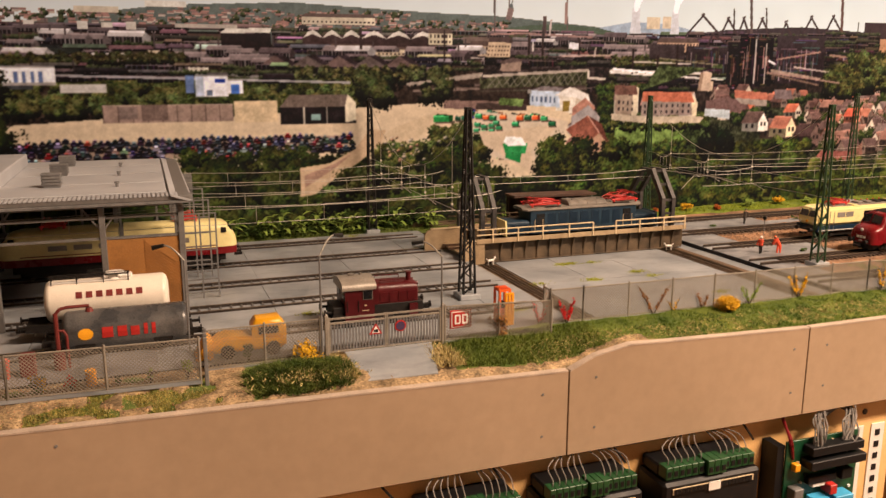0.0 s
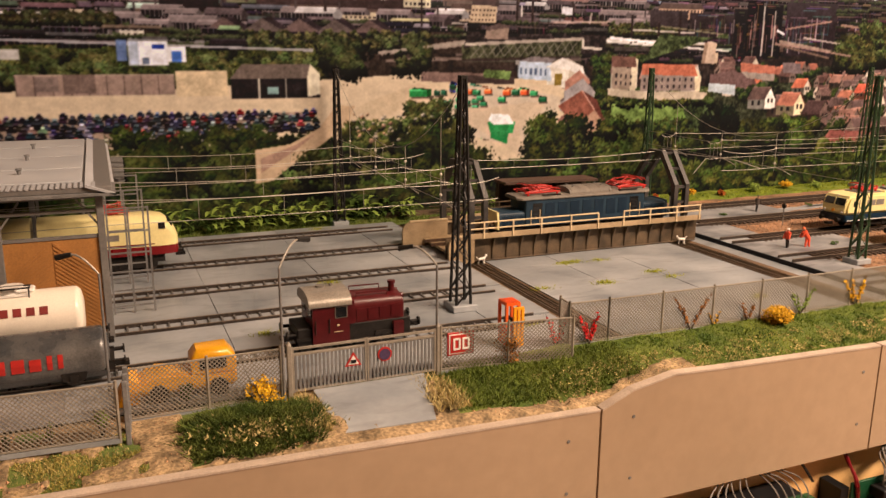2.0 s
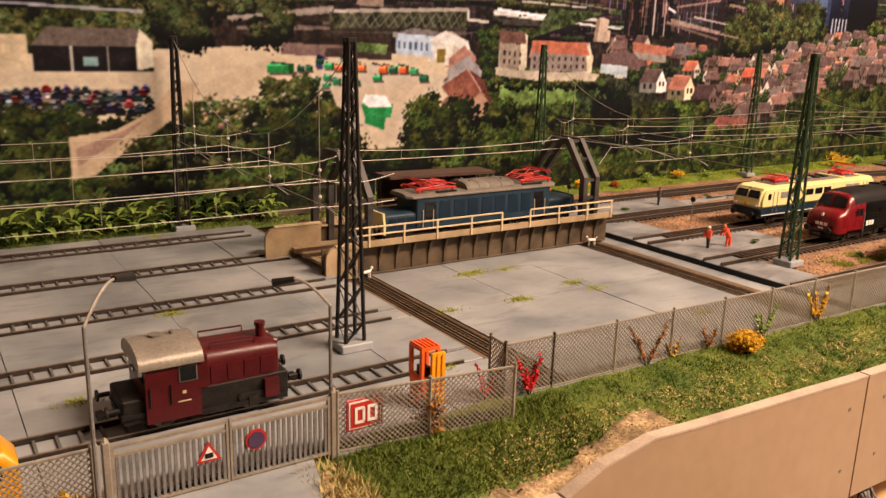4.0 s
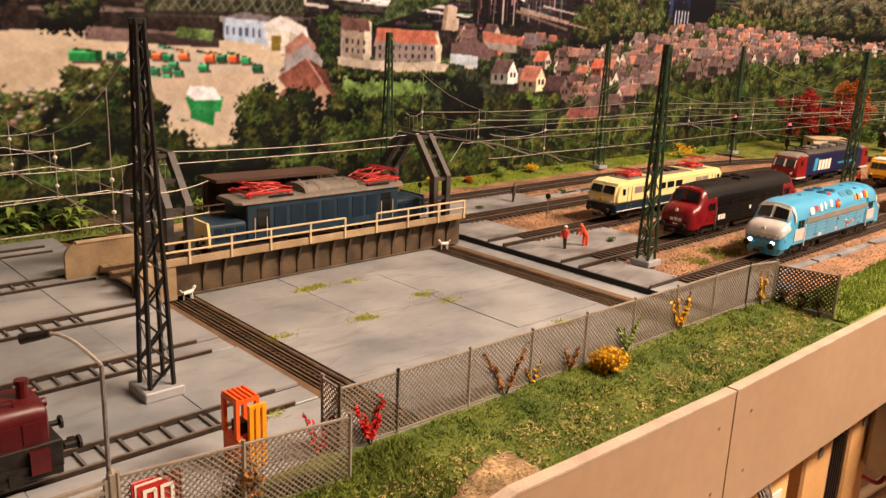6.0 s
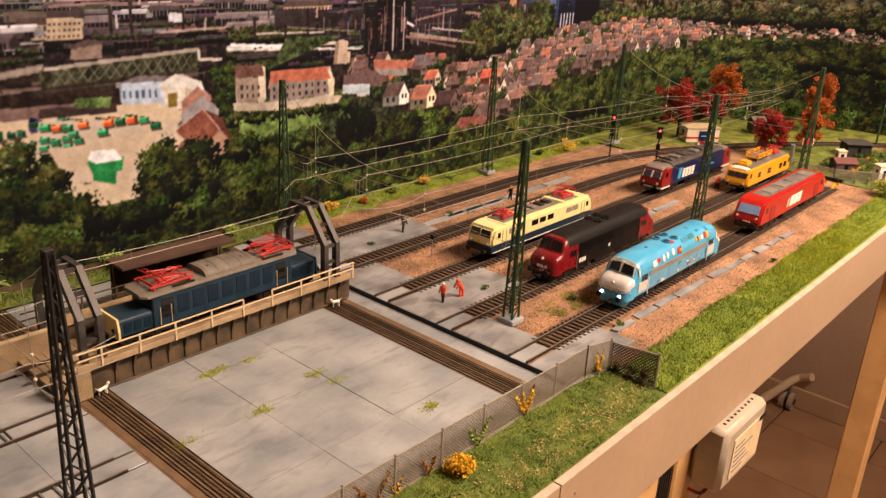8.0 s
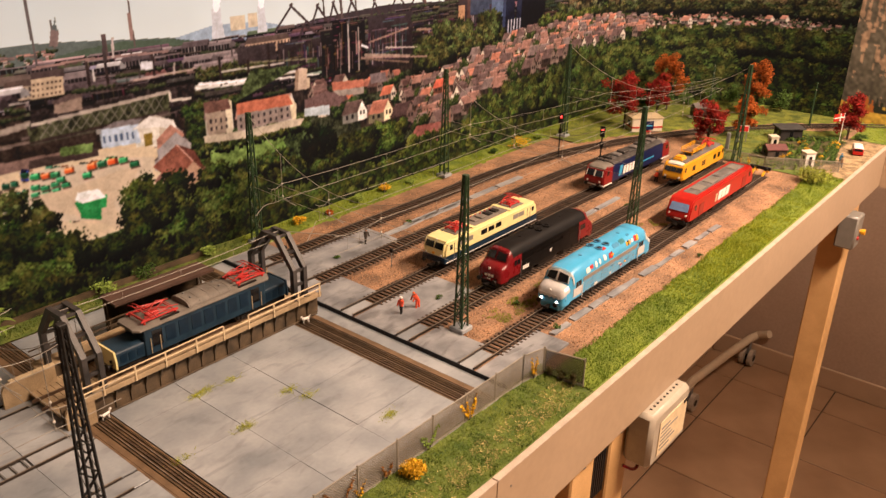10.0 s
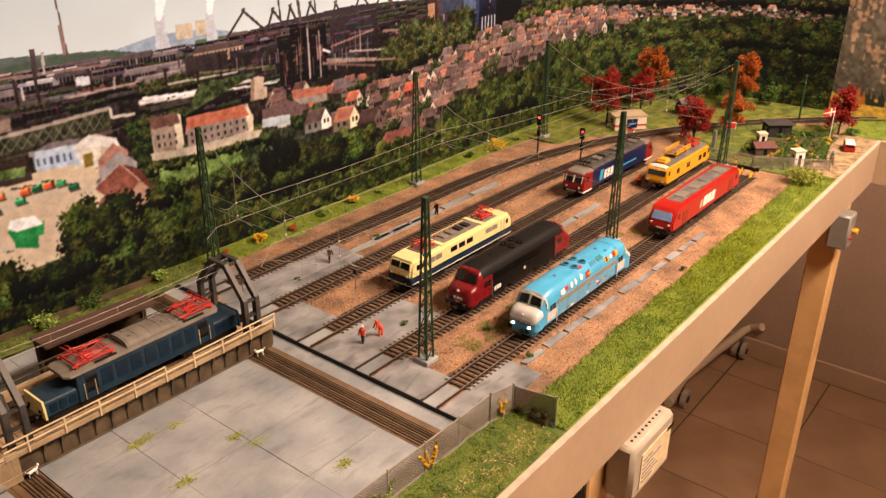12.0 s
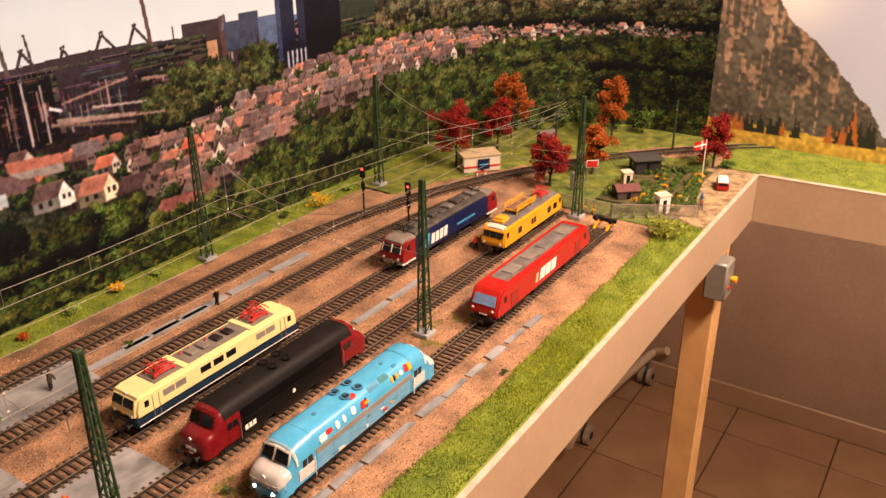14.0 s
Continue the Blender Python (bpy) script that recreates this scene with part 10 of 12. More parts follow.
on_strip = lambda x, y: y < strip_edge(x) + random.gauss(0, 0.0012)
blades("grass", "fresh green grass strip beside the siding", M_GRASS_N, 16000, on_verge(0.694, 1.16, 0.537, 0.593, None, high=light_h, also=lambda x, y: on_strip(x, y) and random.random() < 1.25 - (x - 0.70) * 1.6), 0.0015, 0.0036, 0.0008)
blades("grass", "bright grass strip towards the end of the siding", M_GRASS_L, 15000, on_verge(0.85, 1.52, 0.537, 0.593, None, high=light_h, also=lambda x, y: on_strip(x, y) and random.random() < (x - 0.80) * 2.4), 0.0015, 0.0036, 0.0008)
M_LEMON = mat("lemon_grass_blades", (0.34, 0.38, 0.022), 0.85, vary=0.18, scale=22, island=0.30, second=(0.42, 0.45, 0.04), spec=0.2)
# the brightly lit stretch of the strip is put in as paler yellow blades
blades("grass", "lemon yellow patch in the grass strip, its lit look put into the colour", M_LEMON, 8500, on_verge(0.93, 1.34, 0.538, 0.590, None, high=light_h, also=lambda x, y: on_strip(x, y) and random.random() < 1 - abs(x - 1.12) / 0.2), 0.0018, 0.0038, 0.0008)
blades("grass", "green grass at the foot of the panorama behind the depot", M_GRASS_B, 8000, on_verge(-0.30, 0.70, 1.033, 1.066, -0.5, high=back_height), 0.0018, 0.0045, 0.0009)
blades("grass", "sunny grass behind the siding tracks", M_GRASS_L, 9000, on_verge(0.70, 1.62, 1.024, 1.066, -0.35, also=back_strip, high=back_height), 0.0015, 0.0036, 0.0009)
blades("grass", "meadow grass by the curved track", M_GRASS_L, 6500, on_verge(1.44, 1.90, 0.81, 1.03, -0.2, also=off_bend, high=lambda x, y: 0.0020 + 0.03 * max(0.0, math.hypot(x - 1.45, y - 0.6) - 0.42)), 0.0015, 0.0036, 0.0010)
blades("grass", "grass of the garden plots", M_GRASS, 6000, on_verge(1.49, 1.78, 0.60, 0.79, 0.0, high=lambda x, y: 0.0022), 0.0012, 0.0030, 0.0010)
blades("grass", "weeds on the ballast between the sidings", M_GRASS_L, 2600, on_verge(0.745, 0.90, 0.675, 0.705, 0.05, 0.014, high=lambda x, y: 0.0006), 0.0010, 0.0026, 0.0007)
blades("grass", "weeds on the ballast by the middle mast", M_GRASS_L, 1200, on_verge(1.06, 1.16, 0.668, 0.715, 0.15, 0.014, high=lambda x, y: 0.0006), 0.0010, 0.0026, 0.0007)


def stones():
    """Loose ballast stones, seen as grains near the camera."""
    verts, faces = [], []
    for _ in range(52000):
        x, y = 0.70 + 0.80 * random.random() ** 1.3, random.uniform(0.580, 1.02)
        if y < strip_edge(x) or min(abs(y - t) for t in TE) < 0.013 or (y < 0.632 and x < 0.755):
            continue
        r = random.uniform(0.0005, 0.0012)
        z = 0.0006 + rough_at(x, y, 0.012, 0.0006) + rough_at(x, y, 0.05, 0.0008)
        i = len(verts)
        a = random.uniform(0, 6.28)
        verts += [(x + r * math.cos(a + 2.1 * k), y + r * math.sin(a + 2.1 * k), z - 0.0002) for k in range(3)] + [(x, y, z + r * random.uniform(0.6, 1.0))]
        faces += [(i, i + 1, i + 3), (i + 1, i + 2, i + 3), (i + 2, i, i + 3)]
    return tagged(new("gravel", raw("gravel", verts, faces, M_STONE)), "loose tan ballast stones", "gravel", kind="stuff")


stones()


def sand_stones():
    verts, faces = [], []
    while len(faces) < 9000:
        x, y = random.uniform(-0.30, 0.39), random.uniform(FRONT + 0.002, 0.597)
        if not sandy(x, y) or 0.155 < x < 0.24:
            continue
        r, z, i, a = random.uniform(0.0004, 0.0012), verge_height(x, y) + 0.0008, len(verts), random.uniform(0, 6.28)
        verts += [(x + r * math.cos(a + 2.1 * k), y + r * math.sin(a + 2.1 * k), z - 0.0002) for k in range(3)] + [(x, y, z + r * random.uniform(0.6, 1.0))]
        faces += [(i, i + 1, i + 3), (i + 1, i + 2, i + 3), (i + 2, i, i + 3)]
    return tagged(new("gravel", raw("gravel", verts, faces, M_STONE)), "loose stones on the bare sandy verge", "gravel", kind="stuff")


sand_stones()


def leaf_cloud(bm, c, r, n, size, squash=0.9):
    for _ in range(n):
        d = Vector((random.gauss(0, 1), random.gauss(0, 1), random.gauss(0, 1))).normalized() * (random.random() ** 0.45)
        p = Vector(c) + Vector((d.x * r, d.y * r, d.z * r * squash))
        u = Vector((random.gauss(0, 1), random.gauss(0, 1), random.gauss(0, 1))).normalized()
        v = u.orthogonal().normalized()
        s = size * random.uniform(0.6, 1.4)
        bm.faces.new([bm.verts.new(p + u * s), bm.verts.new(p + v * s * 0.6), bm.verts.new(p - u * s), bm.verts.new(p - v * s * 0.6)])


def shrub(name, x, y, z, r, h, material, label, n=160, size=0.0011, category="shrub", clumps=7):
    plant = thing(name, (x, y, z), label, category, "shrubs")
    bm = BM()
    for k in range(5):
        a = 2 * math.pi * k / 5
        rod(bm, (0, 0, -0.0008), (math.cos(a) * r * 0.6, math.sin(a) * r * 0.6, h * 0.6), 0.0004, 4, 0.0002)
    part("stem", bm, M_BARK, plant)
    bm = BM()
    for _ in range(clumps):
        leaf_cloud(bm, (random.uniform(-0.55, 0.55) * r, random.uniform(-0.55, 0.55) * r, h * random.uniform(0.25, 0.75)), r * 0.55, n // clumps, size, h / (2 * r) if h < 2 * r else 1)
    part("foliage", bm, material, plant)
    return plant


def climber(x, y, z, h, leaf, label, n=190, fork=0.4):
    """A thin upright plant with a few twigs, as it grows up a fence."""
    plant = thing("climbing_plant", (x, y, z), label, "plant", "fence plants")
    bm, lf = BM(), BM()
    for k in range(4):
        a = (-1, 1, -0.55, 0.65)[k] * random.uniform(0.8, 1.2)
        tip = Vector((a * fork * h, random.uniform(-0.2, 0.2) * h * 0.3, h * random.uniform(0.75, 1.0) * (1 if k < 2 else 0.75)))
        rod(bm, (0, 0, -0.001), tip, 0.0004, 4, 0.0002)
        for _ in range(n // 4):
            p = tip * random.uniform(0.25, 1.0)
            leaf_cloud(lf, p, 0.0016, 1, 0.0011)
    part("stem", bm, M_BARK, plant)
    part("foliage", lf, leaf, plant)


M_LEAF_B = mat("russet_leaves", (0.24, 0.10, 0.02), 0.7, vary=0.2, island=0.4, spec=0.2)
M_FLOWER_R = mat("red_blossom", (0.55, 0.02, 0.02), 0.6, vary=0.2, island=0.3, spec=0.2)
FY = 0.5935
climber(0.4290, FY + 0.0010, 0.0072, 0.026, M_LEAF_B, "russet thin forked plant on the wire fence", 150, 0.55)
climber(0.4490, FY + 0.0010, 0.0072, 0.014, M_LEAF_Y, "yellowing thin plant on the wire fence", 50, 0.4)
climber(0.4780, FY, 0.0072, 0.016, M_LEAF_B, "small russet plant on the wire fence", 90, 0.4)
climber(0.5270, FY - 0.0010, 0.0072, 0.022, M_LEAF_L, "pale green forked climbing plant on the wire fence", 130, 0.5)
climber(0.5810, FY - 0.0018, 0.0072, 0.027, M_LEAF_Y, "bright yellow climbing plant on the wire fence", 260, 0.4)
climber(0.6730, 0.5868, 0.0072, 0.026, M_LEAF_Y, "bright yellow plant near the fence corner", 150, 0.2)
climber(0.6790, 0.5900, 0.0060, 0.014, M_LEAF_L, "small green plant near the fence corner", 40, 0.4)
climber(0.3470, FY + 0.0020, 0.0072, 0.021, M_FLOWER_R, "small bright red forked plant at the fence", 220, 0.32)
climber(0.3260, 0.6030, 0.0050, 0.024, M_FLOWER_R, "dull red plant behind the sign fence", 90, 0.3)
M_CREEPER = mat("dry_creeper_leaves", (0.060, 0.050, 0.018), 0.8, vary=0.2, island=0.6, spec=0.2)
for x, y in ((0.6875, 0.579), (0.6900, 0.567), (0.6925, 0.555)):
    shrub("creeper", x, y, 0.0025, 0.0042, 0.0190, M_CREEPER, "dry brown creeper on the dark lattice fence", 210, 0.0010, "plant")
shrub("shrub", 0.4950, 0.5800, 0.0055, 0.0105, 0.0165, M_LEAF_Y, "round golden yellow shrub in front of the fence", 3000, 0.0008, clumps=20)
shrub("shrub", 0.1330, 0.5860, 0.004, 0.0120, 0.0190, M_LEAF_Y, "golden brown shrub beside the gate", 420, 0.0010)
shrub("shrub", 0.2840, 0.5895, 0.004, 0.0090, 0.0230, M_LEAF_B, "russet brown shrub behind the fence", 420, 0.0010, clumps=12)
shrub("shrub", 0.0920, 0.5985, 0.004, 0.0045, 0.0220, M_LEAF_G, "dark green shrub behind the fence", 180, 0.0010)
shrub("shrub", -0.0420, 0.5830, 0.004, 0.0065, 0.0170, M_LEAF_Y, "yellow flowering plant before the tank wagons", 170, 0.0011)
shrub("shrub", -0.0440, 0.5815, 0.004, 0.0055, 0.0130, M_LEAF_G, "green plant before the tank wagons", 120, 0.0010)
shrub("shrub", -0.0240, 0.5860, 0.004, 0.0045, 0.0120, M_FLOWER_R, "reddish flowering plant behind the fence", 120, 0.0010)
shrub("shrub", 0.0490, 0.5780, 0.004, 0.0045, 0.0160, M_LEAF_L, "pale green bush by the fence end", 130, 0.0011)
shrub("shrub", 0.0250, 0.5790, 0.004, 0.0025, 0.0150, M_LEAF_L, "thin pale plant at the fence", 50, 0.0009)
shrub("shrub", 0.0050, 0.5830, 0.004, 0.0030, 0.0070, M_LEAF_G, "small green plant behind the fence", 50, 0.0009)
# the dense green mound beside the ramp
M_MOUND = mat("mossy_mound_leaves", (0.048, 0.090, 0.014), 0.8, vary=0.3, scale=70, island=0.7, second=(0.130, 0.160, 0.034), spec=0.2)
hedge = thing("hedge_mound", (0, 0, 0), "dense dark green mossy mound with straw flecks beside the ramp", "shrub", "shrubs")


def on_mound():
    x, y = random.uniform(0.081, 0.164), random.uniform(0.536, 0.588)
    if ((x - 0.1225) / 0.036) ** 2 + ((y - 0.5610) / 0.024) ** 4 > 1 + 0.55 * noise.noise(Vector((x * 180, y * 180, 2.0))):
        return None
    return x, y, verge_height(x, y) - 0.0004


for nm, lab, m, n, ha, hb, w in (("foliage", "dark green tufted growth", M_MOUND, 13000, 0.0020, 0.0056, 0.0010), ("straw", "pale straw flecks", M_STRAW, 420, 0.0045, 0.0068, 0.0013)):
    tuft = blades(nm, lab, m, n, on_mound if nm == "foliage" else lambda: (random.gauss(0.124, 0.016), random.gauss(0.553, 0.007), random.uniform(0.005, 0.0085)), ha if nm == "foliage" else 0.0008, hb if nm == "foliage" else 0.0020, w, 1.3, category="")
    tuft.parent = hedge
blades("grass", "dry straw plants beside the ramp", M_STRAW, 1500, lambda: (random.choice((random.uniform(0.147, 0.160), random.uniform(0.220, 0.240))), random.uniform(0.545, 0.588), 0.002), 0.002, 0.007, 0.0009, 0.9)
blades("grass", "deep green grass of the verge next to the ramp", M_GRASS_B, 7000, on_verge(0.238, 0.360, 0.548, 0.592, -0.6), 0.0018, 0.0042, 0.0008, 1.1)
for x, y, z, n in ((0.4570, 0.8105, ZM, 90), (0.4680, 0.8110, ZM, 60), (0.4940, 0.8085, ZM, 45), (0.5160, 0.7540, ZM, 70), (0.5230, 0.7340, ZM, 45), (0.4545, 0.7390, ZM, 100), (0.5490, 0.6570, ZM, 80), (0.3935, 0.7420, ZM, 40),
                   (0.2280, 0.8080, ZL, 60), (0.1550, 0.7000, ZL, 50), (0.3300, 0.6500, ZL, 40), (0.2700, 1.0200, ZL, 50)):
    blades("weed", "pale yellow green weed growing in a concrete joint", M_LEMON, n * 3, lambda: (x + random.gauss(0, 0.0052), y + random.gauss(0, 0.0028), z), 0.0005, 0.0020, 0.0007, 1.8, kind="thing", category="weed")
for x, y in ((0.7480, 0.7640), (0.7780, 0.6270), (0.7490, 0.9310), (0.7960, 0.6890), (1.0620, 0.5900), (0.9000, 0.9430), (1.1650, 0.7480)):
    shrub("grass_tuft", x, y, 0.002, 0.0050, 0.0050, M_LEAF_G, "small dark green tuft on the ground", 150, 0.0008, "plant", 4)
for x, y, r, m, lab in ((0.790, 1.050, 0.010, M_LEAF_Y, "yellow bush behind the main line"), (0.845, 1.045, 0.007, M_LEAF_O, "orange bush behind the main line"), (0.905, 1.048, 0.013, M_LEAF_L, "light green bush behind the main line"),
                        (0.965, 1.050, 0.010, M_LEAF_Y, "yellow green bush behind the main line"), (1.020, 1.045, 0.008, M_LEAF_L, "small green bush behind the main line"), (1.300, 1.035, 0.020, M_LEAF_Y, "golden bush below the panorama"),
                        (1.240, 1.045, 0.008, M_LEAF_G, "small dark bush below the panorama"), (1.375, 1.040, 0.010, M_LEAF_L, "light green bush below the panorama"), (0.560, 1.052, 0.014, M_LEAF_G, "dark bush behind the bridge"), (0.505, 1.050, 0.014, M_LEAF_L, "light bush behind the bridge"), (0.74, 1.052, 0.006, M_LEAF_O, "small orange flowers behind the main line"), (0.645, 1.050, 0.011, M_LEAF_L, "light bush behind the portal")):
    shrub("shrub", x, y, back_height(x, y), r, r * 1.3, m, lab, 300, 0.0014, clumps=9)
def leafy_plant(x, y, z, h, leaf, label):
    """A broad-leaved plant: arching leaves round a short stem."""
    plant = thing("leafy_plant", (x, y, z), label, "plant", "broad-leaved plants")
    bm = BM()
    rod(bm, (0, 0, -0.001), (0, 0, h * 0.9), 0.0005, 5, 0.0002)
    part("stem", bm, M_LEAF_G, plant)
    for k in range(9):
        a, up = 2.4 * k + random.uniform(-0.3, 0.3), h * (0.15 + 0.75 * k / 9)
        ln, w = h * random.uniform(0.45, 0.7), h * random.uniform(0.07, 0.11)
        d, n = Vector((math.cos(a), math.sin(a), 0)), Vector((-math.sin(a), math.cos(a), 0))
        bm = BM()
        rows = []
        for t_, wk in ((0, 0.3), (0.35, 1.0), (0.7, 0.8), (1.0, 0.08)):
            c = d * (ln * t_) + Vector((0, 0, up + ln * (0.75 * t_ - 0.85 * t_ * t_)))
            rows.append((bm.verts.new(c - n * w * wk), bm.verts.new(c - Vector((0, 0, w * 0.25 * wk))), bm.verts.new(c + n * w * wk)))
        for p, q in zip(rows[:-1], rows[1:]):
            bm.faces.new((p[0], p[1], q[1], q[0]))
            bm.faces.new((p[1], p[2], q[2], q[1]))
        part("leaf", bm, leaf, plant)


for k in range(46):
    x = -0.02 + 0.0092 * k + random.uniform(-0.005, 0.005)
    leafy_plant(x, 1.052 + random.uniform(-0.010, 0.008), 0.003, random.uniform(0.020, 0.036), random.choice((M_LEAF_L, M_LEAF_G, M_LEAF_L)), "upright broad-leaved green plant before the panorama")


def tree(x, y, z, h, r, leaf, label, n=1500):
    """A small model tree: trunk, forked limbs and many loose leaves."""
    t = thing("autumn_tree", (x, y, z), label, "tree", "autumn trees")
    bm, lf = BM(), BM()
    rod(bm, (0, 0, -0.001), (0.001, 0, h * 0.42), 0.0022, 7, 0.0014)
    for k in range(9):
        a, up = 2.4 * k, random.uniform(0.45, 1.0)
        p = Vector((0.001, 0, h * random.uniform(0.16, 0.40)))
        q = Vector((math.cos(a) * r * random.uniform(0.25, 0.72), math.sin(a) * r * random.uniform(0.25, 0.72), h * (0.30 + 0.60 * (k / 8 if k else up))))
        if k == 0:
            q = Vector((0.001, 0.001, h * 0.92))
        rod(bm, p, q, 0.0010, 5, 0.0004)
        for _ in range(3):
            e = q + Vector((random.gauss(0, 1), random.gauss(0, 1), random.gauss(0.2, 0.8))) * r * 0.26
            rod(bm, p.lerp(q, 0.7), e, 0.0005, 4, 0.0002)
            leaf_cloud(lf, e, r * 0.32, n // 18, 0.0017)
        leaf_cloud(lf, q, r * 0.36, n // 12, 0.0017)
    part("trunk", bm, M_BARK, t)
    part("crown", lf, leaf, t)


tree(1.560, 0.790, 0.002, 0.072, 0.030, M_LEAF_R, "dark red autumn tree beside the yellow railcar", 2600)
tree(1.645, 0.757, 0.002, 0.076, 0.026, M_LEAF_O, "orange autumn tree behind the red one", 2000)
tree(1.560, 0.962, 0.006, 0.096, 0.034, M_LEAF_R, "broad red autumn tree behind the kiosk", 2600)
tree(1.735, 0.955, 0.008, 0.112, 0.034, M_LEAF_O, "tall orange autumn tree on the meadow", 2600)
tree(1.672, 0.948, 0.006, 0.078, 0.026, M_LEAF_R, "small red autumn tree on the meadow", 1900)
tree(1.825, 0.800, 0.010, 0.098, 0.032, M_LEAF_O, "orange autumn tree before the dark wood", 2400)
tree(1.775, 0.602, 0.003, 0.080, 0.028, M_LEAF_R, "red autumn tree by the gravel path", 2300)
shrub("shrub", 1.470, 0.572, 0.003, 0.027, 0.024, mat("yellow_green_leaves", (0.20, 0.23, 0.03), 0.7, vary=0.2, island=0.55, spec=0.2), "broad yellow green bush at the end of the siding", 1900, 0.0016, clumps=22)
shrub("shrub", 1.785, 0.580, 0.003, 0.014, 0.014, M_LEAF_G, "dark bush by the parked car", 300, 0.0015, clumps=9)
for k in range(9):
    a = 0.15 + k * 0.16
    shrub("shrub", 1.60 + 0.31 * math.sin(a), 0.73 + 0.31 * math.cos(a), 0.004, 0.020, 0.030 + 0.02 * (k > 4), M_LEAF_G, "dark leafy bush at the foot of the panorama", 520, 0.0020, clumps=12)

blades("grass", "grass of the meadow on the side wing", M_GRASS_L, 9000, on_verge(1.80, 1.94, 0.05, 0.60, -0.3, high=lambda x, y: 0.0030), 0.0015, 0.0036, 0.0010)

# ---- signals, buffer stop, huts, garden and figures ----
def light_signal(x, y, h, label):
    s = thing("light_signal", (x, y, 0.0015), label, "signal", "light signals")
    bm = BM()
    box(bm, -0.0025, 0.0025, -0.0025, 0.0025, 0, 0.004)
    rod(bm, (0, 0, 0.004), (0, 0, h), 0.0013, 6)
    for k in range(7):
        rod(bm, (-0.0022, 0.0015, 0.008 + k * h / 9), (0.0022, 0.0015, 0.008 + k * h / 9), 0.0003, 4)
    part("post", bm, M_STEEL_K, s)
    bm = BM()
    box(bm, -0.0016, 0.0016, -0.0042, 0.0042, h - 0.004, h + 0.014, 0.0005)
    head = part("signal_head", bm, M_BLACK, s)
    bm = BM()
    rod(bm, (-0.0014, -0.0012, h + 0.0085), (-0.0026, -0.0012, h + 0.0085), 0.0016, 10)
    part("red_lens", bm, M_REDLAMP, head, "lit red lens")
    bm = BM()
    box(bm, -0.0012, 0.0012, -0.0030, 0.0030, h - 0.022, h - 0.012, 0.0004)
    part("shunt_signal", bm, M_BLACK, s)


light_signal(1.305, 0.954, 0.0640, "black light signal showing red beside the main line")
light_signal(1.284, 0.8615, 0.0630, "black light signal showing red between two tracks")
for x, y, h in ((0.690, 0.958, 0.024), (0.775, 0.862, 0.020)):
    s = thing("dwarf_signal", (x, y, 0.0025), "black dwarf signal on a thin pale post", "signal", "dwarf signals")
    bm = BM()
    rod(bm, (0, 0, 0), (0, 0, h), 0.0006, 6)
    part("post", bm, M_STEEL_GY, s)
    bm = BM()
    rod(bm, (-0.0008, 0, h + 0.002), (0.0008, 0, h + 0.002), 0.0028, 12)
    part("disc", bm, M_BLACK, s)
stop = thing("buffer_stop", (1.450, TE[0], 0.0), "yellow buffer stop with a black beam at the siding's end", "buffer stop")
for s in (-1, 1):
    bm = BM()
    prism(bm, [(-0.016, 0.0050), (-0.012, 0.0050), (0.002, 0.0135), (0.010, 0.0050), (0.014, 0.0050), (0.003, 0.0165), (-0.001, 0.0165)], "y", s * 0.0089 - 0.0016, s * 0.0089 + 0.0016)
    part("frame", bm, M_YELLOW, stop)
    bm = BM()
    rod(bm, (-0.003, s * 0.0105, 0.0150), (-0.007, s * 0.0105, 0.0150), 0.0026, 10)
    part("buffer", bm, M_BLACK, stop)
bm = BM()
box(bm, -0.003, 0.001, -0.0170, 0.0170, 0.0125, 0.0178, 0.0005)
part("beam", bm, M_BLACK, stop)


def hut(x, y, z, w, d, h, wall_m, roof_m, label, turn=0.0, gable=True, over=0.002):
    b = thing("garden_hut", (x, y, z), label, "hut", "huts", turn=turn)
    bm = BM()
    if gable:
        prism(bm, [(-d / 2, 0), (d / 2, 0), (d / 2, h), (0, h * 1.4), (-d / 2, h)], "x", -w / 2, w / 2)
    else:
        box(bm, -w / 2, w / 2, -d / 2, d / 2, 0, h)
    part("wall", bm, wall_m, b)
    bm = BM()
    if gable:
        for s in (-1, 1):
            loft(bm, [[(xx, s * (d / 2 + over), h - 0.001), (xx, 0, h * 1.4 + 0.0006), (xx, 0, h * 1.4 + 0.0018), (xx, s * (d / 2 + over), h + 0.0004)] for xx in (-w / 2 - over, w / 2 + over)])
    else:
        prism(bm, [(-d / 2 - over, h), (d / 2 + over, h + 0.001), (d / 2 + over, h + 0.0028), (-d / 2 - over, h + 0.0016)], "x", -w / 2 - over, w / 2 + over)
    part("roof", bm, roof_m, b)
    bm = BM()
    box(bm, -0.003, 0.003, -d / 2 - 0.0004, -d / 2, 0.0005, h * 0.8)
    part("door", bm, M_GLASS_K, b)
    boxed("window", b, M_GLASS_K, -w / 2 - 0.0004, -w / 2, -d * 0.22, d * 0.1, h * 0.4, h * 0.8)
    return b


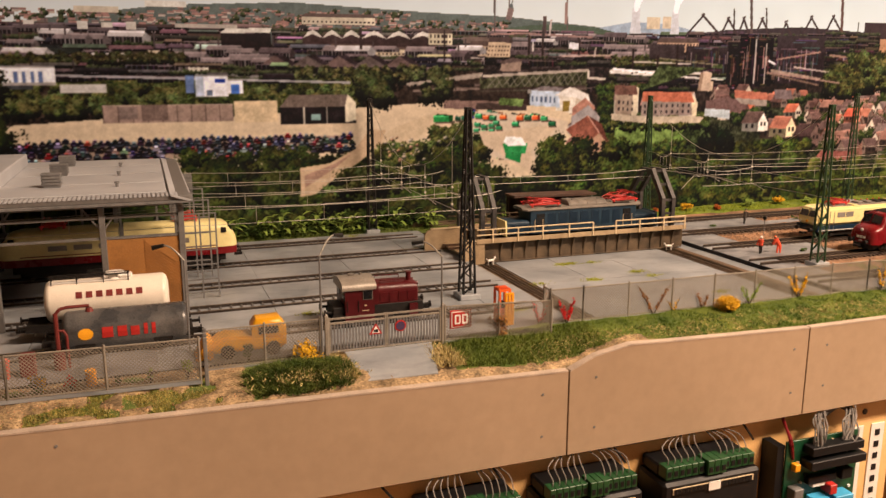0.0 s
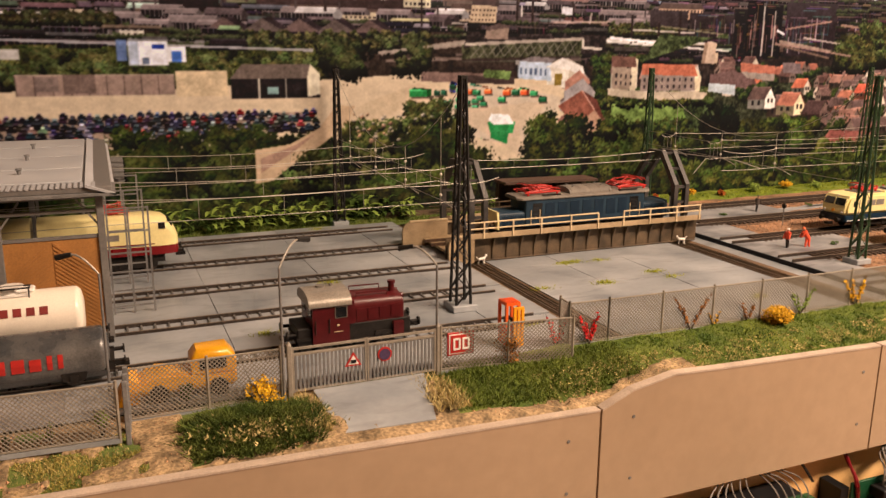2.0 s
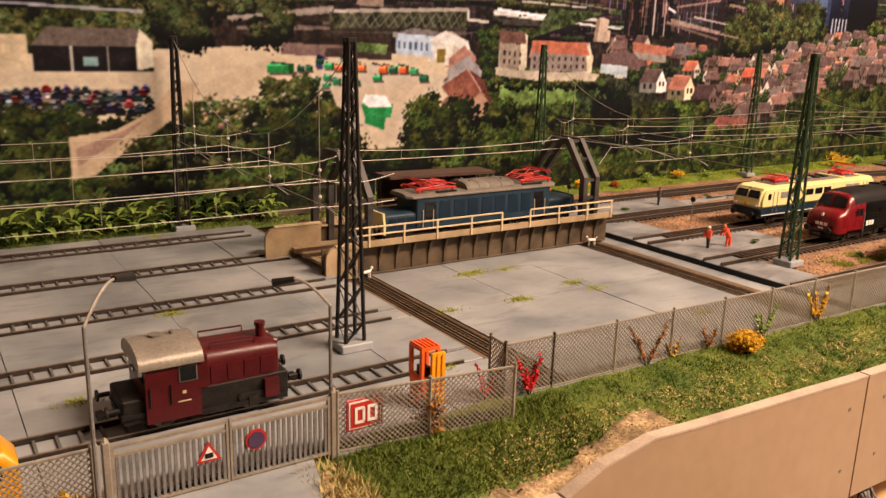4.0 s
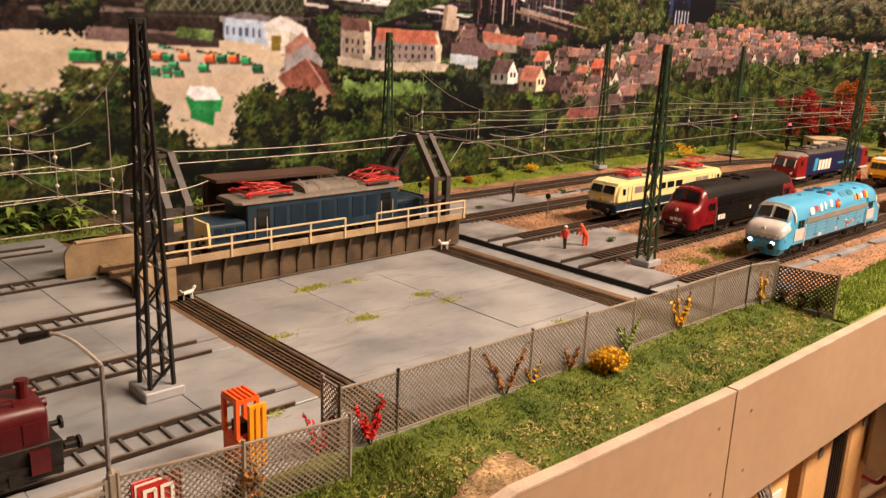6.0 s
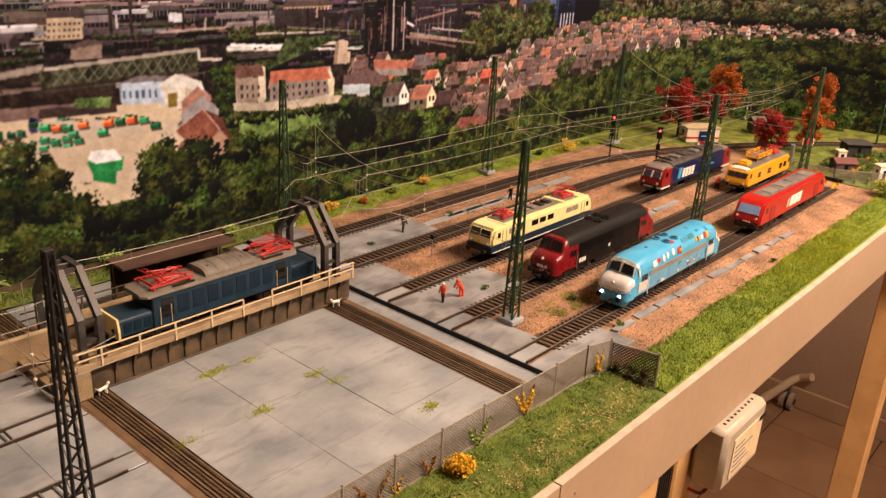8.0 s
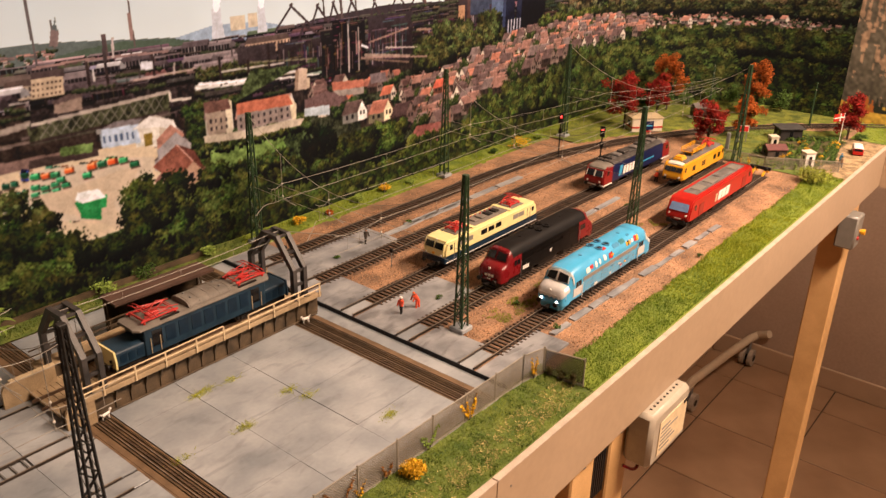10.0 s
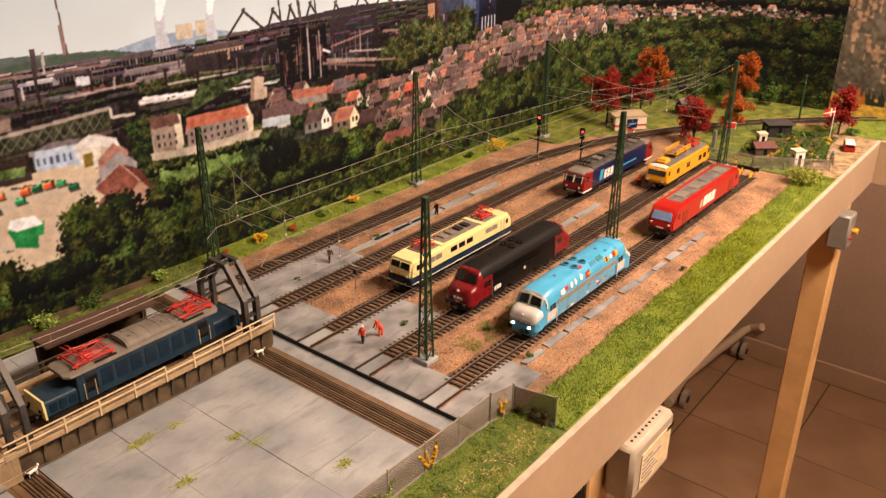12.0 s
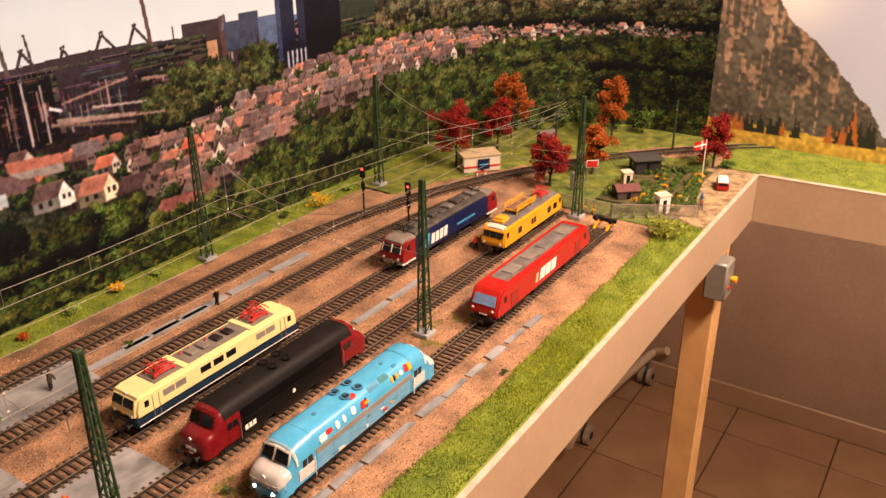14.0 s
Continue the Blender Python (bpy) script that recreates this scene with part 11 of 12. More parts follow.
M_HUTBROWN = mat("dark_timber", (0.055, 0.040, 0.032), 0.75, vary=0.25, scale=120)
M_HUTBLACK = mat("black_tarred_timber", (0.014, 0.012, 0.012), 0.7, vary=0.3, scale=120)
M_TILEROOF = mat("plum_tile_roof", (0.12, 0.042, 0.040), 0.65, vary=0.2, scale=120)
M_IVORY = mat("ivory_plaster", (0.58, 0.53, 0.42), 0.65, vary=0.08, scale=40)
hut(1.575, 0.672, 0.003, 0.034, 0.026, 0.014, M_HUTBROWN, M_TILEROOF, "small dark garden hut with a plum tiled roof", -48)
hut(1.700, 0.690, 0.003, 0.042, 0.030, 0.023, M_HUTBLACK, mat("dark_felt_roof", (0.055, 0.055, 0.055), 0.5, vary=0.2), "black open timber hut with a grey flat roof", -48, False, 0.004)
hut(1.632, 0.694, 0.003, 0.015, 0.012, 0.018, M_IVORY, M_IVORY, "cream garden kiosk with a flat roof", -40, False, 0.001)
hut(1.544, 0.606, 0.003, 0.018, 0.014, 0.026, M_WHITE, M_IVORY, "white garden booth with a cream top", -35, False, 0.0012)
hut(1.725, 0.880, 0.010, 0.026, 0.022, 0.018, M_HUTBROWN, M_SILVERROOF, "brown timber hut under the trees", -35)
kiosk = hut(1.570, 0.925, 0.004, 0.062, 0.036, 0.025, M_IVORY, mat("tan_flat_roof", (0.46, 0.37, 0.23), 0.7, vary=0.1), "ivory flat-roofed kiosk with a red band", -40, False, 0.0015)
boxed("band", kiosk, M_RED, -0.0316, -0.0310, -0.0180, 0.0180, 0.007, 0.010)
boxed("band", kiosk, M_RED, -0.031, 0.031, -0.0186, -0.0181, 0.007, 0.010)
boxed("poster", kiosk, M_NAVY, -0.008, 0.012, -0.0198, -0.0187, 0.004, 0.021, label="dark blue poster board")
boxed("poster_bar", kiosk, M_BLUE_L, -0.005, 0.009, -0.0204, -0.0199, 0.011, 0.013)
bench = thing("bench", (1.545, 0.905, 0.003), "white bench with a red seat before the kiosk", "bench", turn=-40)
boxed("seat", bench, M_RED, -0.008, 0.008, -0.002, 0.002, 0.005, 0.006)
for x in (-0.007, 0.007):
    boxed("leg", bench, M_WHITE, x - 0.0008, x + 0.0008, -0.0018, 0.0018, -0.001, 0.005)

fence("weathered wire fence round the garden", [(1.492, 0.742), (1.492, 0.660), (1.552, 0.556)], [3, 4], h=0.018, z=0.003, pitch=0.0030)
for xa, ya, xb, yb in ((1.510, 0.660, 1.560, 0.590), (1.560, 0.590, 1.740, 0.615), (1.740, 0.615, 1.720, 0.680), (1.600, 0.640, 1.700, 0.650), (1.580, 0.655, 1.640, 0.665), (1.560, 0.640, 1.588, 0.580), (1.590, 0.578, 1.700, 0.600), (1.685, 0.683, 1.758, 0.612), (1.564, 0.700, 1.600, 0.705), (1.650, 0.625, 1.700, 0.632)):
    n = int(math.hypot(xb - xa, yb - ya) / 0.009)
    row = thing("hedge", (0, 0, 0), "low dark green and yellow garden hedge", "hedge", "garden hedges")
    bm = BM()
    for k in range(n + 1):
        leaf_cloud(bm, (xa + (xb - xa) * k / n, ya + (yb - ya) * k / n, 0.0065), 0.0066, 120, 0.0013)
    part("foliage", bm, M_LEAF_G, row)
    bm = BM()
    for k in range(n):
        leaf_cloud(bm, (xa + (xb - xa) * k / n, ya + (yb - ya) * k / n, 0.009), 0.0045, 5, 0.0009)
    part("blossom", bm, random.choice((M_LEAF_Y, M_LEAF_L, M_LEAF_L)), row)
for k in range(64):
    shrub("shrub", random.uniform(1.560, 1.735), random.uniform(0.596, 0.685), 0.0035, 0.006, 0.010, random.choice((M_LEAF_L, M_LEAF_G, M_LEAF_G, M_LEAF_G, M_MOUND, M_MOUND, M_LEAF_Y)), "small garden plant in a bed", 80, 0.0012, clumps=3)
for y in (0.735, 0.715, 0.700, 0.685, 0.670):
    climber(1.486, y, 0.002, 0.020, random.choice((M_LEAF_Y, M_LEAF_L)), "thin yellow green plant on the garden fence", 40)
for x, y in ((1.500, 0.648), (1.508, 0.634), (1.517, 0.618), (1.526, 0.602)):
    climber(x - 0.004, y - 0.003, 0.002, 0.014, M_LEAF_L, "thin green plant on the garden fence", 40)
flag = thing("flagpole", (1.726, 0.604, 0.003), "white flagpole with a red flag and white cross", "flag")
bm = BM()
rod(bm, (0, 0, 0), (0, 0, 0.062), 0.0006, 6)
part("pole", bm, M_WHITE, flag)
bm = BM()
ring = []
for k in range(7):
    x, y = -0.0045 * k, 0.001 * math.sin(k)
    ring.append([(x, y - 0.0002, 0.047), (x, y + 0.0002, 0.047), (x, y + 0.0002, 0.061), (x, y - 0.0002, 0.061)])
loft(bm, ring)
cloth = part("cloth", bm, M_TRAFFICRED, flag)
boxed("cross_bar", cloth, M_WHITE, -0.0270, -0.0002, -0.0014, 0.0014, 0.0528, 0.0545)
boxed("cross_bar", cloth, M_WHITE, -0.0112, -0.0092, -0.0014, 0.0014, 0.0468, 0.0604)
flag.rotation_euler = (0, 0, radians(-25))
sign = thing("red_board", (1.622, 0.748, 0.002), "small red board with a pale rim on a grey post", "sign", turn=-50)
boxed("board", sign, M_WHITE, -0.0095, 0.0095, -0.0006, 0.0, 0.020, 0.032)
boxed("face", sign, M_RED, -0.0085, 0.0085, -0.0012, -0.0008, 0.021, 0.031)
for x in (-0.007, 0.007):
    boxed("post", sign, M_STEEL_GY, x - 0.0007, x + 0.0007, 0.0002, 0.0014, 0.0, 0.022)
pillar = thing("control_post", (1.560, 0.752, 0.002), "grey control post beside the garden fence", "post")
bm = BM()
box(bm, -0.003, 0.003, -0.003, 0.003, 0, 0.030, 0.0006)
part("pillar", bm, M_STEEL_GY, pillar)
car = thing("parked_car", (1.690, 0.562, 0.0035), "red parked van with a white roof on the gravel path", "car", turn=18)
bm = BM()
loft(bm, [section(x, 0.0085, 0.0025, zs, zt, 5) for x, zs, zt in ((-0.018, 0.0075, 0.0095), (-0.0165, 0.0110, 0.0135), (0.014, 0.0115, 0.0140), (0.0175, 0.0080, 0.0100))])
part("body", bm, M_TRAFFICRED, car, smooth=45)
bm = BM()
loft(bm, [section(x, 0.0080, 0.0130, 0.0140, zt, 4) for x, zt in ((-0.0165, 0.0145), (-0.014, 0.0162), (0.012, 0.0164), (0.0145, 0.0148))])
part("roof", bm, M_WHITE, car, "white roof", smooth=45)
pane(car, [(-0.0180, -0.0070, 0.0090), (-0.0180, 0.0070, 0.0090), (-0.0168, 0.0066, 0.0125), (-0.0168, -0.0066, 0.0125)], M_GLASS_K, "windscreen")
side_pane(car, -0.013, 0.010, 0.0090, 0.0118, 0.0086, M_GLASS_K)
for x in (-0.011, 0.011):
    for s in (-1, 1):
        bm = BM()
        rod(bm, (x, s * 0.0068, 0.0028), (x, s * 0.0088, 0.0028), 0.0029, 12)
        part("wheel", bm, M_BLACK, car)


def figure(x, y, z, coat, legs, hat, label, turn=0.0, bend=0.0, s=1.0):
    """A small painted figurine in one mesh."""
    mats = [coat, legs, hat, mat("figure_skin", (0.50, 0.28, 0.18), 0.6)]
    bm = BM()
    k = 0.0200 * s

    def piece(index, fn):
        old = set(bm.faces)
        fn()
        for f in bm.faces:
            if f not in old:
                f.material_index = index
    piece(1, lambda: rod(bm, (-0.08 * k, 0, 0), (-0.06 * k, 0, 0.46 * k), 0.055 * k, 6, 0.075 * k))
    piece(1, lambda: rod(bm, (0.12 * k, 0.05 * k, 0), (0.06 * k, 0, 0.46 * k), 0.055 * k, 6, 0.075 * k))
    piece(0, lambda: rod(bm, (0, 0, 0.44 * k), (bend * k, 0, 0.80 * k), 0.120 * k, 8, 0.135 * k))
    piece(0, lambda: rod(bm, (bend * k, -0.13 * k, 0.78 * k), (bend * k + 0.12 * k, -0.17 * k, 0.46 * k), 0.045 * k, 6))
    piece(0, lambda: rod(bm, (bend * k, 0.13 * k, 0.78 * k), (bend * k + 0.16 * k, 0.14 * k, 0.50 * k), 0.045 * k, 6))
    piece(3, lambda: ball(bm, (bend * 1.15 * k, 0, 0.90 * k), 0.085 * k, 8, 6))
    piece(2, lambda: rod(bm, (bend * 1.15 * k, 0, 0.93 * k), (bend * 1.15 * k, 0, 1.0 * k), 0.090 * k, 8, 0.05 * k))
    return solid("figurine", bm, mats, label, "figurine", group="figurines", at=(x, y, z), turn=turn, smooth=45)


M_VEST = mat("orange_workwear", (0.72, 0.085, 0.035), 0.6, vary=0.1)
figure(0.6935, 0.7730, ZR, M_VEST, M_CHASSIS, M_WHITE, "painted worker figurine in orange vest and white helmet", 200)
figure(0.7160, 0.7685, ZR, M_VEST, M_VEST, M_ORANGE, "painted worker figurine in orange overalls bending forward", 160, 0.22)
figure(0.8050, 0.9350, 0.003, M_HUTBROWN, M_CHASSIS, M_HUTBROWN, "painted dark brown figurine beside the tracks", 30, 0.1)
figure(1.0080, 0.9300, 0.003, M_BLACK, M_BLACK, M_LEAF_Y, "painted black figurine with a yellow pack", 80)
figure(1.600, 0.566, 0.0035, M_BLUE_M, M_CHASSIS, M_BLUE_M, "painted blue figurine walking on the path", 120)
figure(1.580, 0.560, 0.0035, M_BALLAST, M_STEEL_GY, M_BLACK, "painted pale figurine on the path", 100)
figure(1.298, 0.765, 0.002, M_VEST, M_CHASSIS, M_AMBER, "painted worker figurine beside the yellow railcar", 90)


def spotted_dog(x, y, z, turn):
    bm = BM()
    for fx in (-0.0030, 0.0030):
        for fy in (-0.0010, 0.0010):
            rod(bm, (fx, fy, 0), (fx * 0.9, fy, 0.0042), 0.00055, 5)
    rod(bm, (-0.0036, 0, 0.0048), (0.0034, 0, 0.0052), 0.0014, 8)
    rod(bm, (0.0034, 0, 0.0052), (0.0046, 0, 0.0072), 0.0010, 6)
    ball(bm, (0.0052, 0, 0.0078), 0.0013, 7, 5)
    rod(bm, (-0.0036, 0, 0.0052), (-0.0060, 0, 0.0078), 0.0004, 5)
    ob = solid("dog_figurine", bm, [M_WHITE, M_BLACK], "white dog figurine with black spots at the bridge foot", "figurine", group="dog figurines", at=(x, y, z), turn=turn, smooth=50)
    for f in ob.data.polygons:
        f.material_index = 1 if random.random() < 0.22 else 0


spotted_dog(0.3840, 0.8270 + ROLLED, -0.0012, 10)
spotted_dog(0.6160, 0.8270 + ROLLED, -0.0012, 170)

# ---- below the deck: plywood panel with modules and wires, legs, boxes ----
def upright(name, label, x0, x1, y0, y1, z0, z1, material=M_PINE, category="leg"):
    leg = thing(name, ((x0 + x1) / 2, (y0 + y1) / 2, z0), label, category, "table legs")
    w, d, h = (x1 - x0) / 2, (y1 - y0) / 2, z1 - z0
    boxed("post", leg, material, -w, w, -d, d, 0.012, h, 0.002)
    boxed("foot", leg, M_BLACK, -w * 0.7, w * 0.7, -d * 0.7, d * 0.7, 0.0, 0.012, 0.002, label="black plastic foot")
    for dz in (0.030, 0.070):
        bm = BM()
        rod(bm, (0, -d - 0.0012, h - dz), (0, -d + 0.001, h - dz), 0.0040, 10)
        part("screw", bm, M_STEEL_GY, leg)
    return leg


upright("table_leg", "square pine table leg near the wing corner", 1.668, 1.714, 0.5420, 0.5880, FLOOR, -0.0352)
upright("table_leg", "square pine table leg behind the white box", 0.780, 0.826, 0.5500, 0.5960, FLOOR, -0.0352)
upright("table_leg", "square pine table leg by the wiring panel", 0.700, 0.746, 0.5500, 0.5960, FLOOR, -0.0352)
upright("table_leg", "square pine table leg of the west end", -0.40, -0.354, 0.5500, 0.5960, FLOOR, -0.0352)
upright("table_leg", "square pine table leg at the back wall", 1.644, 1.690, 1.0200, 1.0660, FLOOR, -0.0352)
upright("table_leg", "square pine table leg of the side wing", 1.95, 1.996, -0.30, -0.254, FLOOR, -0.0352)
sink = thing("heat_sink", (0, 0, 0), "dark finned metal block between two table legs", "heat sink")
boxed("base_plate", sink, M_BLACK, 0.7465, 0.7795, 0.588, 0.594, -0.175, -0.036)
for k in range(6):
    boxed("fin", sink, M_BLACK, 0.7500 + 0.0047 * k, 0.7525 + 0.0047 * k, 0.552, 0.588, -0.170, -0.040)
PANEL_AT, PANEL_K = Vector((0.0016, 0.0011, 0.0102)), 0.951     # the panel hangs close behind the fascia
panel = thing("wiring_panel", (0, 0, 0), "orange plywood panel with control modules screwed on", "panel")
bm = BM()
box(bm, 0.130, 0.690, 0.5700, 0.5800, -0.340, -0.0950, 0.0015)
part("board", bm, M_PLY, panel)
bm = BM()
box(bm, 0.130, 0.690, 0.5680, 0.5840, -0.0930, -0.0840, 0.001)
part("rail", bm, mat("old_timber_rail", (0.36, 0.29, 0.22), 0.7, vary=0.2, scale=40), panel)
for x in (0.445, 0.652):
    bm = BM()
    rod(bm, (x, 0.5698, -0.104), (x, 0.5690, -0.104), 0.0028, 12)
    part("knot", bm, M_HUTBROWN, panel)
M_GREENCLAMP = mat("green_terminal", (0.011, 0.062, 0.018), 0.45, vary=0.15)
M_PCB = mat("green_circuit_board", (0.008, 0.060, 0.026), 0.35, vary=0.25, scale=120)


def decoder(x0, x1, zt, label):
    mod = thing("control_module", (0, 0, 0), label, "module", "control modules")
    w = x1 - x0
    bm = BM()
    box(bm, x0, x1, 0.5300, 0.5695, zt - 0.085, zt - 0.012, 0.0025)
    box(bm, x0 + 0.004, x1 - 0.004, 0.5450, 0.5695, zt - 0.0125, zt - 0.002, 0.0015)
    part("case", bm, M_BLACK, mod, "black plastic case")
    for x in (x0 - 0.006, x1 + 0.006):
        bm = BM()
        rod(bm, (x, 0.5600, zt - 0.040), (x, 0.5695, zt - 0.040), 0.0085, 14)
        part("lug", bm, M_BLACK, mod)
        bm = BM()
        rod(bm, (x, 0.5575, zt - 0.040), (x, 0.5602, zt - 0.040), 0.0030, 10)
        part("screw", bm, M_WIRE, mod)
    n = 14
    for k in range(n):
        xa = x0 + 0.004 + (w - 0.008) * k / n
        tall = 0.004 if k in (6, 7, 8) else 0.0
        bm = BM()
        box(bm, xa + 0.0002, xa + (w - 0.008) / n - 0.0002, 0.5340 - tall, 0.5450, zt - 0.0105, zt + tall * 0.5, 0.0003)
        clamp = part("terminal", bm, M_GREENCLAMP, mod, "green screw terminal")
        boxed("terminal_mouth", clamp, M_BLACK, xa + 0.0014, xa + (w - 0.008) / n - 0.0014, 0.5335 - tall, 0.5341 - tall, zt - 0.0080, zt - 0.0035)
    bm = BM()
    box(bm, x0 + 0.008, x1 - 0.008, 0.5290, 0.5299, zt - 0.0218, zt - 0.0166)
    part("vent_strip", bm, M_RAILING, mod, "pale rimmed slot strip")
    for k in range(22):
        xa = x0 + 0.0090 + (w - 0.0182) * k / 22
        boxed("slot", mod, M_BLACK, xa, xa + (w - 0.0182) / 22 * 0.86, 0.5284, 0.5289, zt - 0.0215, zt - 0.0170)
    boxed("label", mod, M_WHITE, x0 + w * 0.44, x0 + w * 0.56, 0.5278, 0.5283, zt - 0.0230, zt - 0.0155)
    boxed("label", mod, M_RAILING, x0 + w * 0.2, x0 + w * 0.95, 0.5290, 0.5299, zt - 0.070, zt - 0.046)
    return mod


decoder(0.2000, 0.2840, -0.1030, "black control module with green screw terminals, partly hidden")
decoder(0.3000, 0.3850, -0.1030, "black control module with green terminals and grey wires")
decoder(0.4040, 0.4990, -0.1030, "black control module with green terminals and a label")
board = thing("circuit_board", (-0.006, 0, 0), "green circuit board with relays and plugs", "circuit board")
bm = BM()
box(bm, 0.5480, 0.6300, 0.5480, 0.5500, -0.200, -0.1080, 0.0003)
part("board", bm, M_PCB, board)
boxed("backing", board, M_BLACK, 0.5400, 0.5480, 0.5500, 0.5695, -0.21, -0.112)
for xa, xb, za, zb, dd, m in ((0.566, 0.624, -0.120, -0.112, 0.012, M_BLACK), (0.564, 0.626, -0.132, -0.124, 0.014, M_BLACK), (0.570, 0.602, -0.150, -0.143, 0.006, M_BLACK), (0.576, 0.596, -0.154, -0.1505, 0.005, M_WHITE),
                              (0.590, 0.598, -0.160, -0.151, 0.012, M_RED), (0.574, 0.590, -0.180, -0.162, 0.014, M_BLUE_L), (0.596, 0.616, -0.182, -0.162, 0.014, M_BLUE_L), (0.606, 0.618, -0.150, -0.140, 0.008, M_BLACK), (0.552, 0.562, -0.170, -0.150, 0.010, M_STEEL_GY), (0.554, 0.560, -0.135, -0.128, 0.006, M_AMBER)):
    bm = BM()
    box(bm, xa, xb, 0.5478 - dd, 0.5478, za, zb, 0.0006)
    part("component", bm, m, board)
for k in range(30):
    x, z = random.uniform(0.551, 0.627), random.uniform(-0.19, -0.112)
    boxed("chip", board, random.choice((M_BLACK, M_WIRE, M_WHITE, M_RAILING)), x, x + random.uniform(0.0015, 0.004), 0.5462, 0.5479, z, z + random.uniform(0.0012, 0.003))
for xa in (0.6360, 0.6620):
    strip = thing("paper_label", (0, 0, 0), "white paper strip with upright marks", "label")
    boxed("paper", strip, M_WHITE, xa, xa + 0.016, 0.5690, 0.5698, -0.215, -0.118)
    for k in range(7):
        boxed("mark", strip, M_CHASSIS, xa + 0.005, xa + 0.0105, 0.5684, 0.5689, -0.130 - 0.012 * k, -0.124 - 0.012 * k)
boxed("slot", panel, M_BLACK, 0.634, 0.670, 0.5674, 0.5679, -0.0915, -0.0855)


def cable(points, r, m, label, n=1, spread=0.0):
    bunch = thing("cable_bundle", (0, 0, 0), label, "cable", "cables")
    for k in range(n):
        bm = BM()
        j = lambda: random.gauss(0, spread)
        pts = [Vector(p) + Vector((j(), j() * 0.5, j())) for p in points]
        fine = []
        for i in range(len(pts) - 1):
            a, b = pts[max(0, i - 1)], pts[i]
            c, d = pts[i + 1], pts[min(len(pts) - 1, i + 2)]
            for t in np.linspace(0, 1, 5)[:-1]:
                fine.append(0.5 * ((2 * b) + (c - a) * t + (2 * a - 5 * b + 4 * c - d) * t * t + (3 * b - a - 3 * c + d) * t ** 3))
        fine.append(pts[-1])
        pipe(bm, fine, r, 5)
        part("wire", bm, m, bunch)


M_GREYWIRE = mat("grey_insulation", (0.17, 0.158, 0.145), 0.6, vary=0.2)
for x0, x1 in ((0.2000, 0.2840), (0.3000, 0.3850), (0.4040, 0.4990)):
    for k in range(13):
        xa = x0 + 0.006 + (x1 - x0 - 0.012) * k / 13
        if k in (6, 7):
            continue
        bx = (x0 + x1) / 2 + (k - 6) * 0.0034 + random.uniform(-0.004, 0.004)
        cable([(xa + 0.002, 0.5390, -0.1040), (xa + 0.003, 0.5395, -0.0985), (xa + 0.004, 0.5500, -0.0925), (bx + 0.005, 0.5650, -0.0885), (bx + 0.009, 0.5680, -0.0800), (bx + 0.016, 0.5690, -0.0700)], 0.0005, M_GREYWIRE, "thin grey wire looping from a terminal")
cable([(0.570, 0.540, -0.114), (0.575, 0.543, -0.100), (0.590, 0.560, -0.093), (0.640, 0.568, -0.084), (0.70, 0.568, -0.080)], 0.0008, M_GREYWIRE, "bundle of grey wires above the circuit board", 14, 0.0035)
cable([(0.600, 0.540, -0.114), (0.610, 0.546, -0.100), (0.622, 0.560, -0.093), (0.60, 0.568, -0.082), (0.53, 0.568, -0.080)], 0.0008, M_GREYWIRE, "bundle of grey wires fanning out", 14, 0.004)
cable([(0.549, 0.548, -0.125), (0.546, 0.548, -0.105), (0.548, 0.562, -0.092), (0.551, 0.568, -0.078)], 0.0012, M_DKRED, "pair of dark red wires", 2, 0.0012)
cable([(0.10, 0.5665, -0.092), (0.25, 0.567, -0.090), (0.40, 0.567, -0.091), (0.55, 0.567, -0.089), (0.68, 0.567, -0.090)], 0.0009, M_GREYWIRE, "grey cable run under the deck", 6, 0.0014)
for xa, xb in ((0.262, 0.276), (0.368, 0.384), (0.498, 0.512), (0.17, 0.19)):
    cable([(xa, 0.568, -0.080), ((xa + xb) / 2, 0.560, -0.092), (xb, 0.556, -0.104)], 0.0010, M_BLACK, "short black wire hanging below the deck")

for ob in [o for o in bpy.data.objects if o.parent is None and o.name.split(".")[0] in ("wiring_panel", "control_module", "circuit_board", "paper_label", "cable_bundle")]:
    ob.location = ob.location * PANEL_K + PANEL_AT
    ob.scale = (PANEL_K, PANEL_K, PANEL_K)

supply = thing("power_box", (0, 0, 0), "white plastic power supply box under the fascia", "power supply")
bm = BM()
box(bm, 0.8080, 0.9020, 0.5170, 0.5490, -0.1480, -0.0790, 0.0050)
part("case", bm, mat("ivory_plastic", (0.37, 0.325, 0.26), 0.4, vary=0.08), supply, smooth=40)
for k in range(9):
    bm = BM()
    rod(bm, (0.822 + 0.008 * k, 0.528, -0.0793), (0.822 + 0.008 * k, 0.528, -0.0786), 0.0016, 8)
    part("vent_hole", bm, M_BLACK, supply)
boxed("type_plate", supply, M_RAILING, 0.826, 0.894, 0.5162, 0.5169, -0.138, -0.094)
boxed("logo_bar", supply, M_BLACK, 0.884, 0.900, 0.5155, 0.5161, -0.098, -0.093)
for k in range(6):
    boxed("plate_bar", supply, M_STEEL_GY, 0.830, 0.850 + random.uniform(0, 0.03), 0.5156, 0.5161, -0.104 - 0.0055 * k, -0.1025 - 0.0055 * k)
cable([(0.815, 0.530, -0.148), (0.812, 0.535, -0.156), (0.806, 0.545, -0.152)], 0.0020, M_DKRED, "dark red lead below the white box")
switch = thing("switch_box", (0, 0, 0), "grey switch box with a yellow push button", "switch")
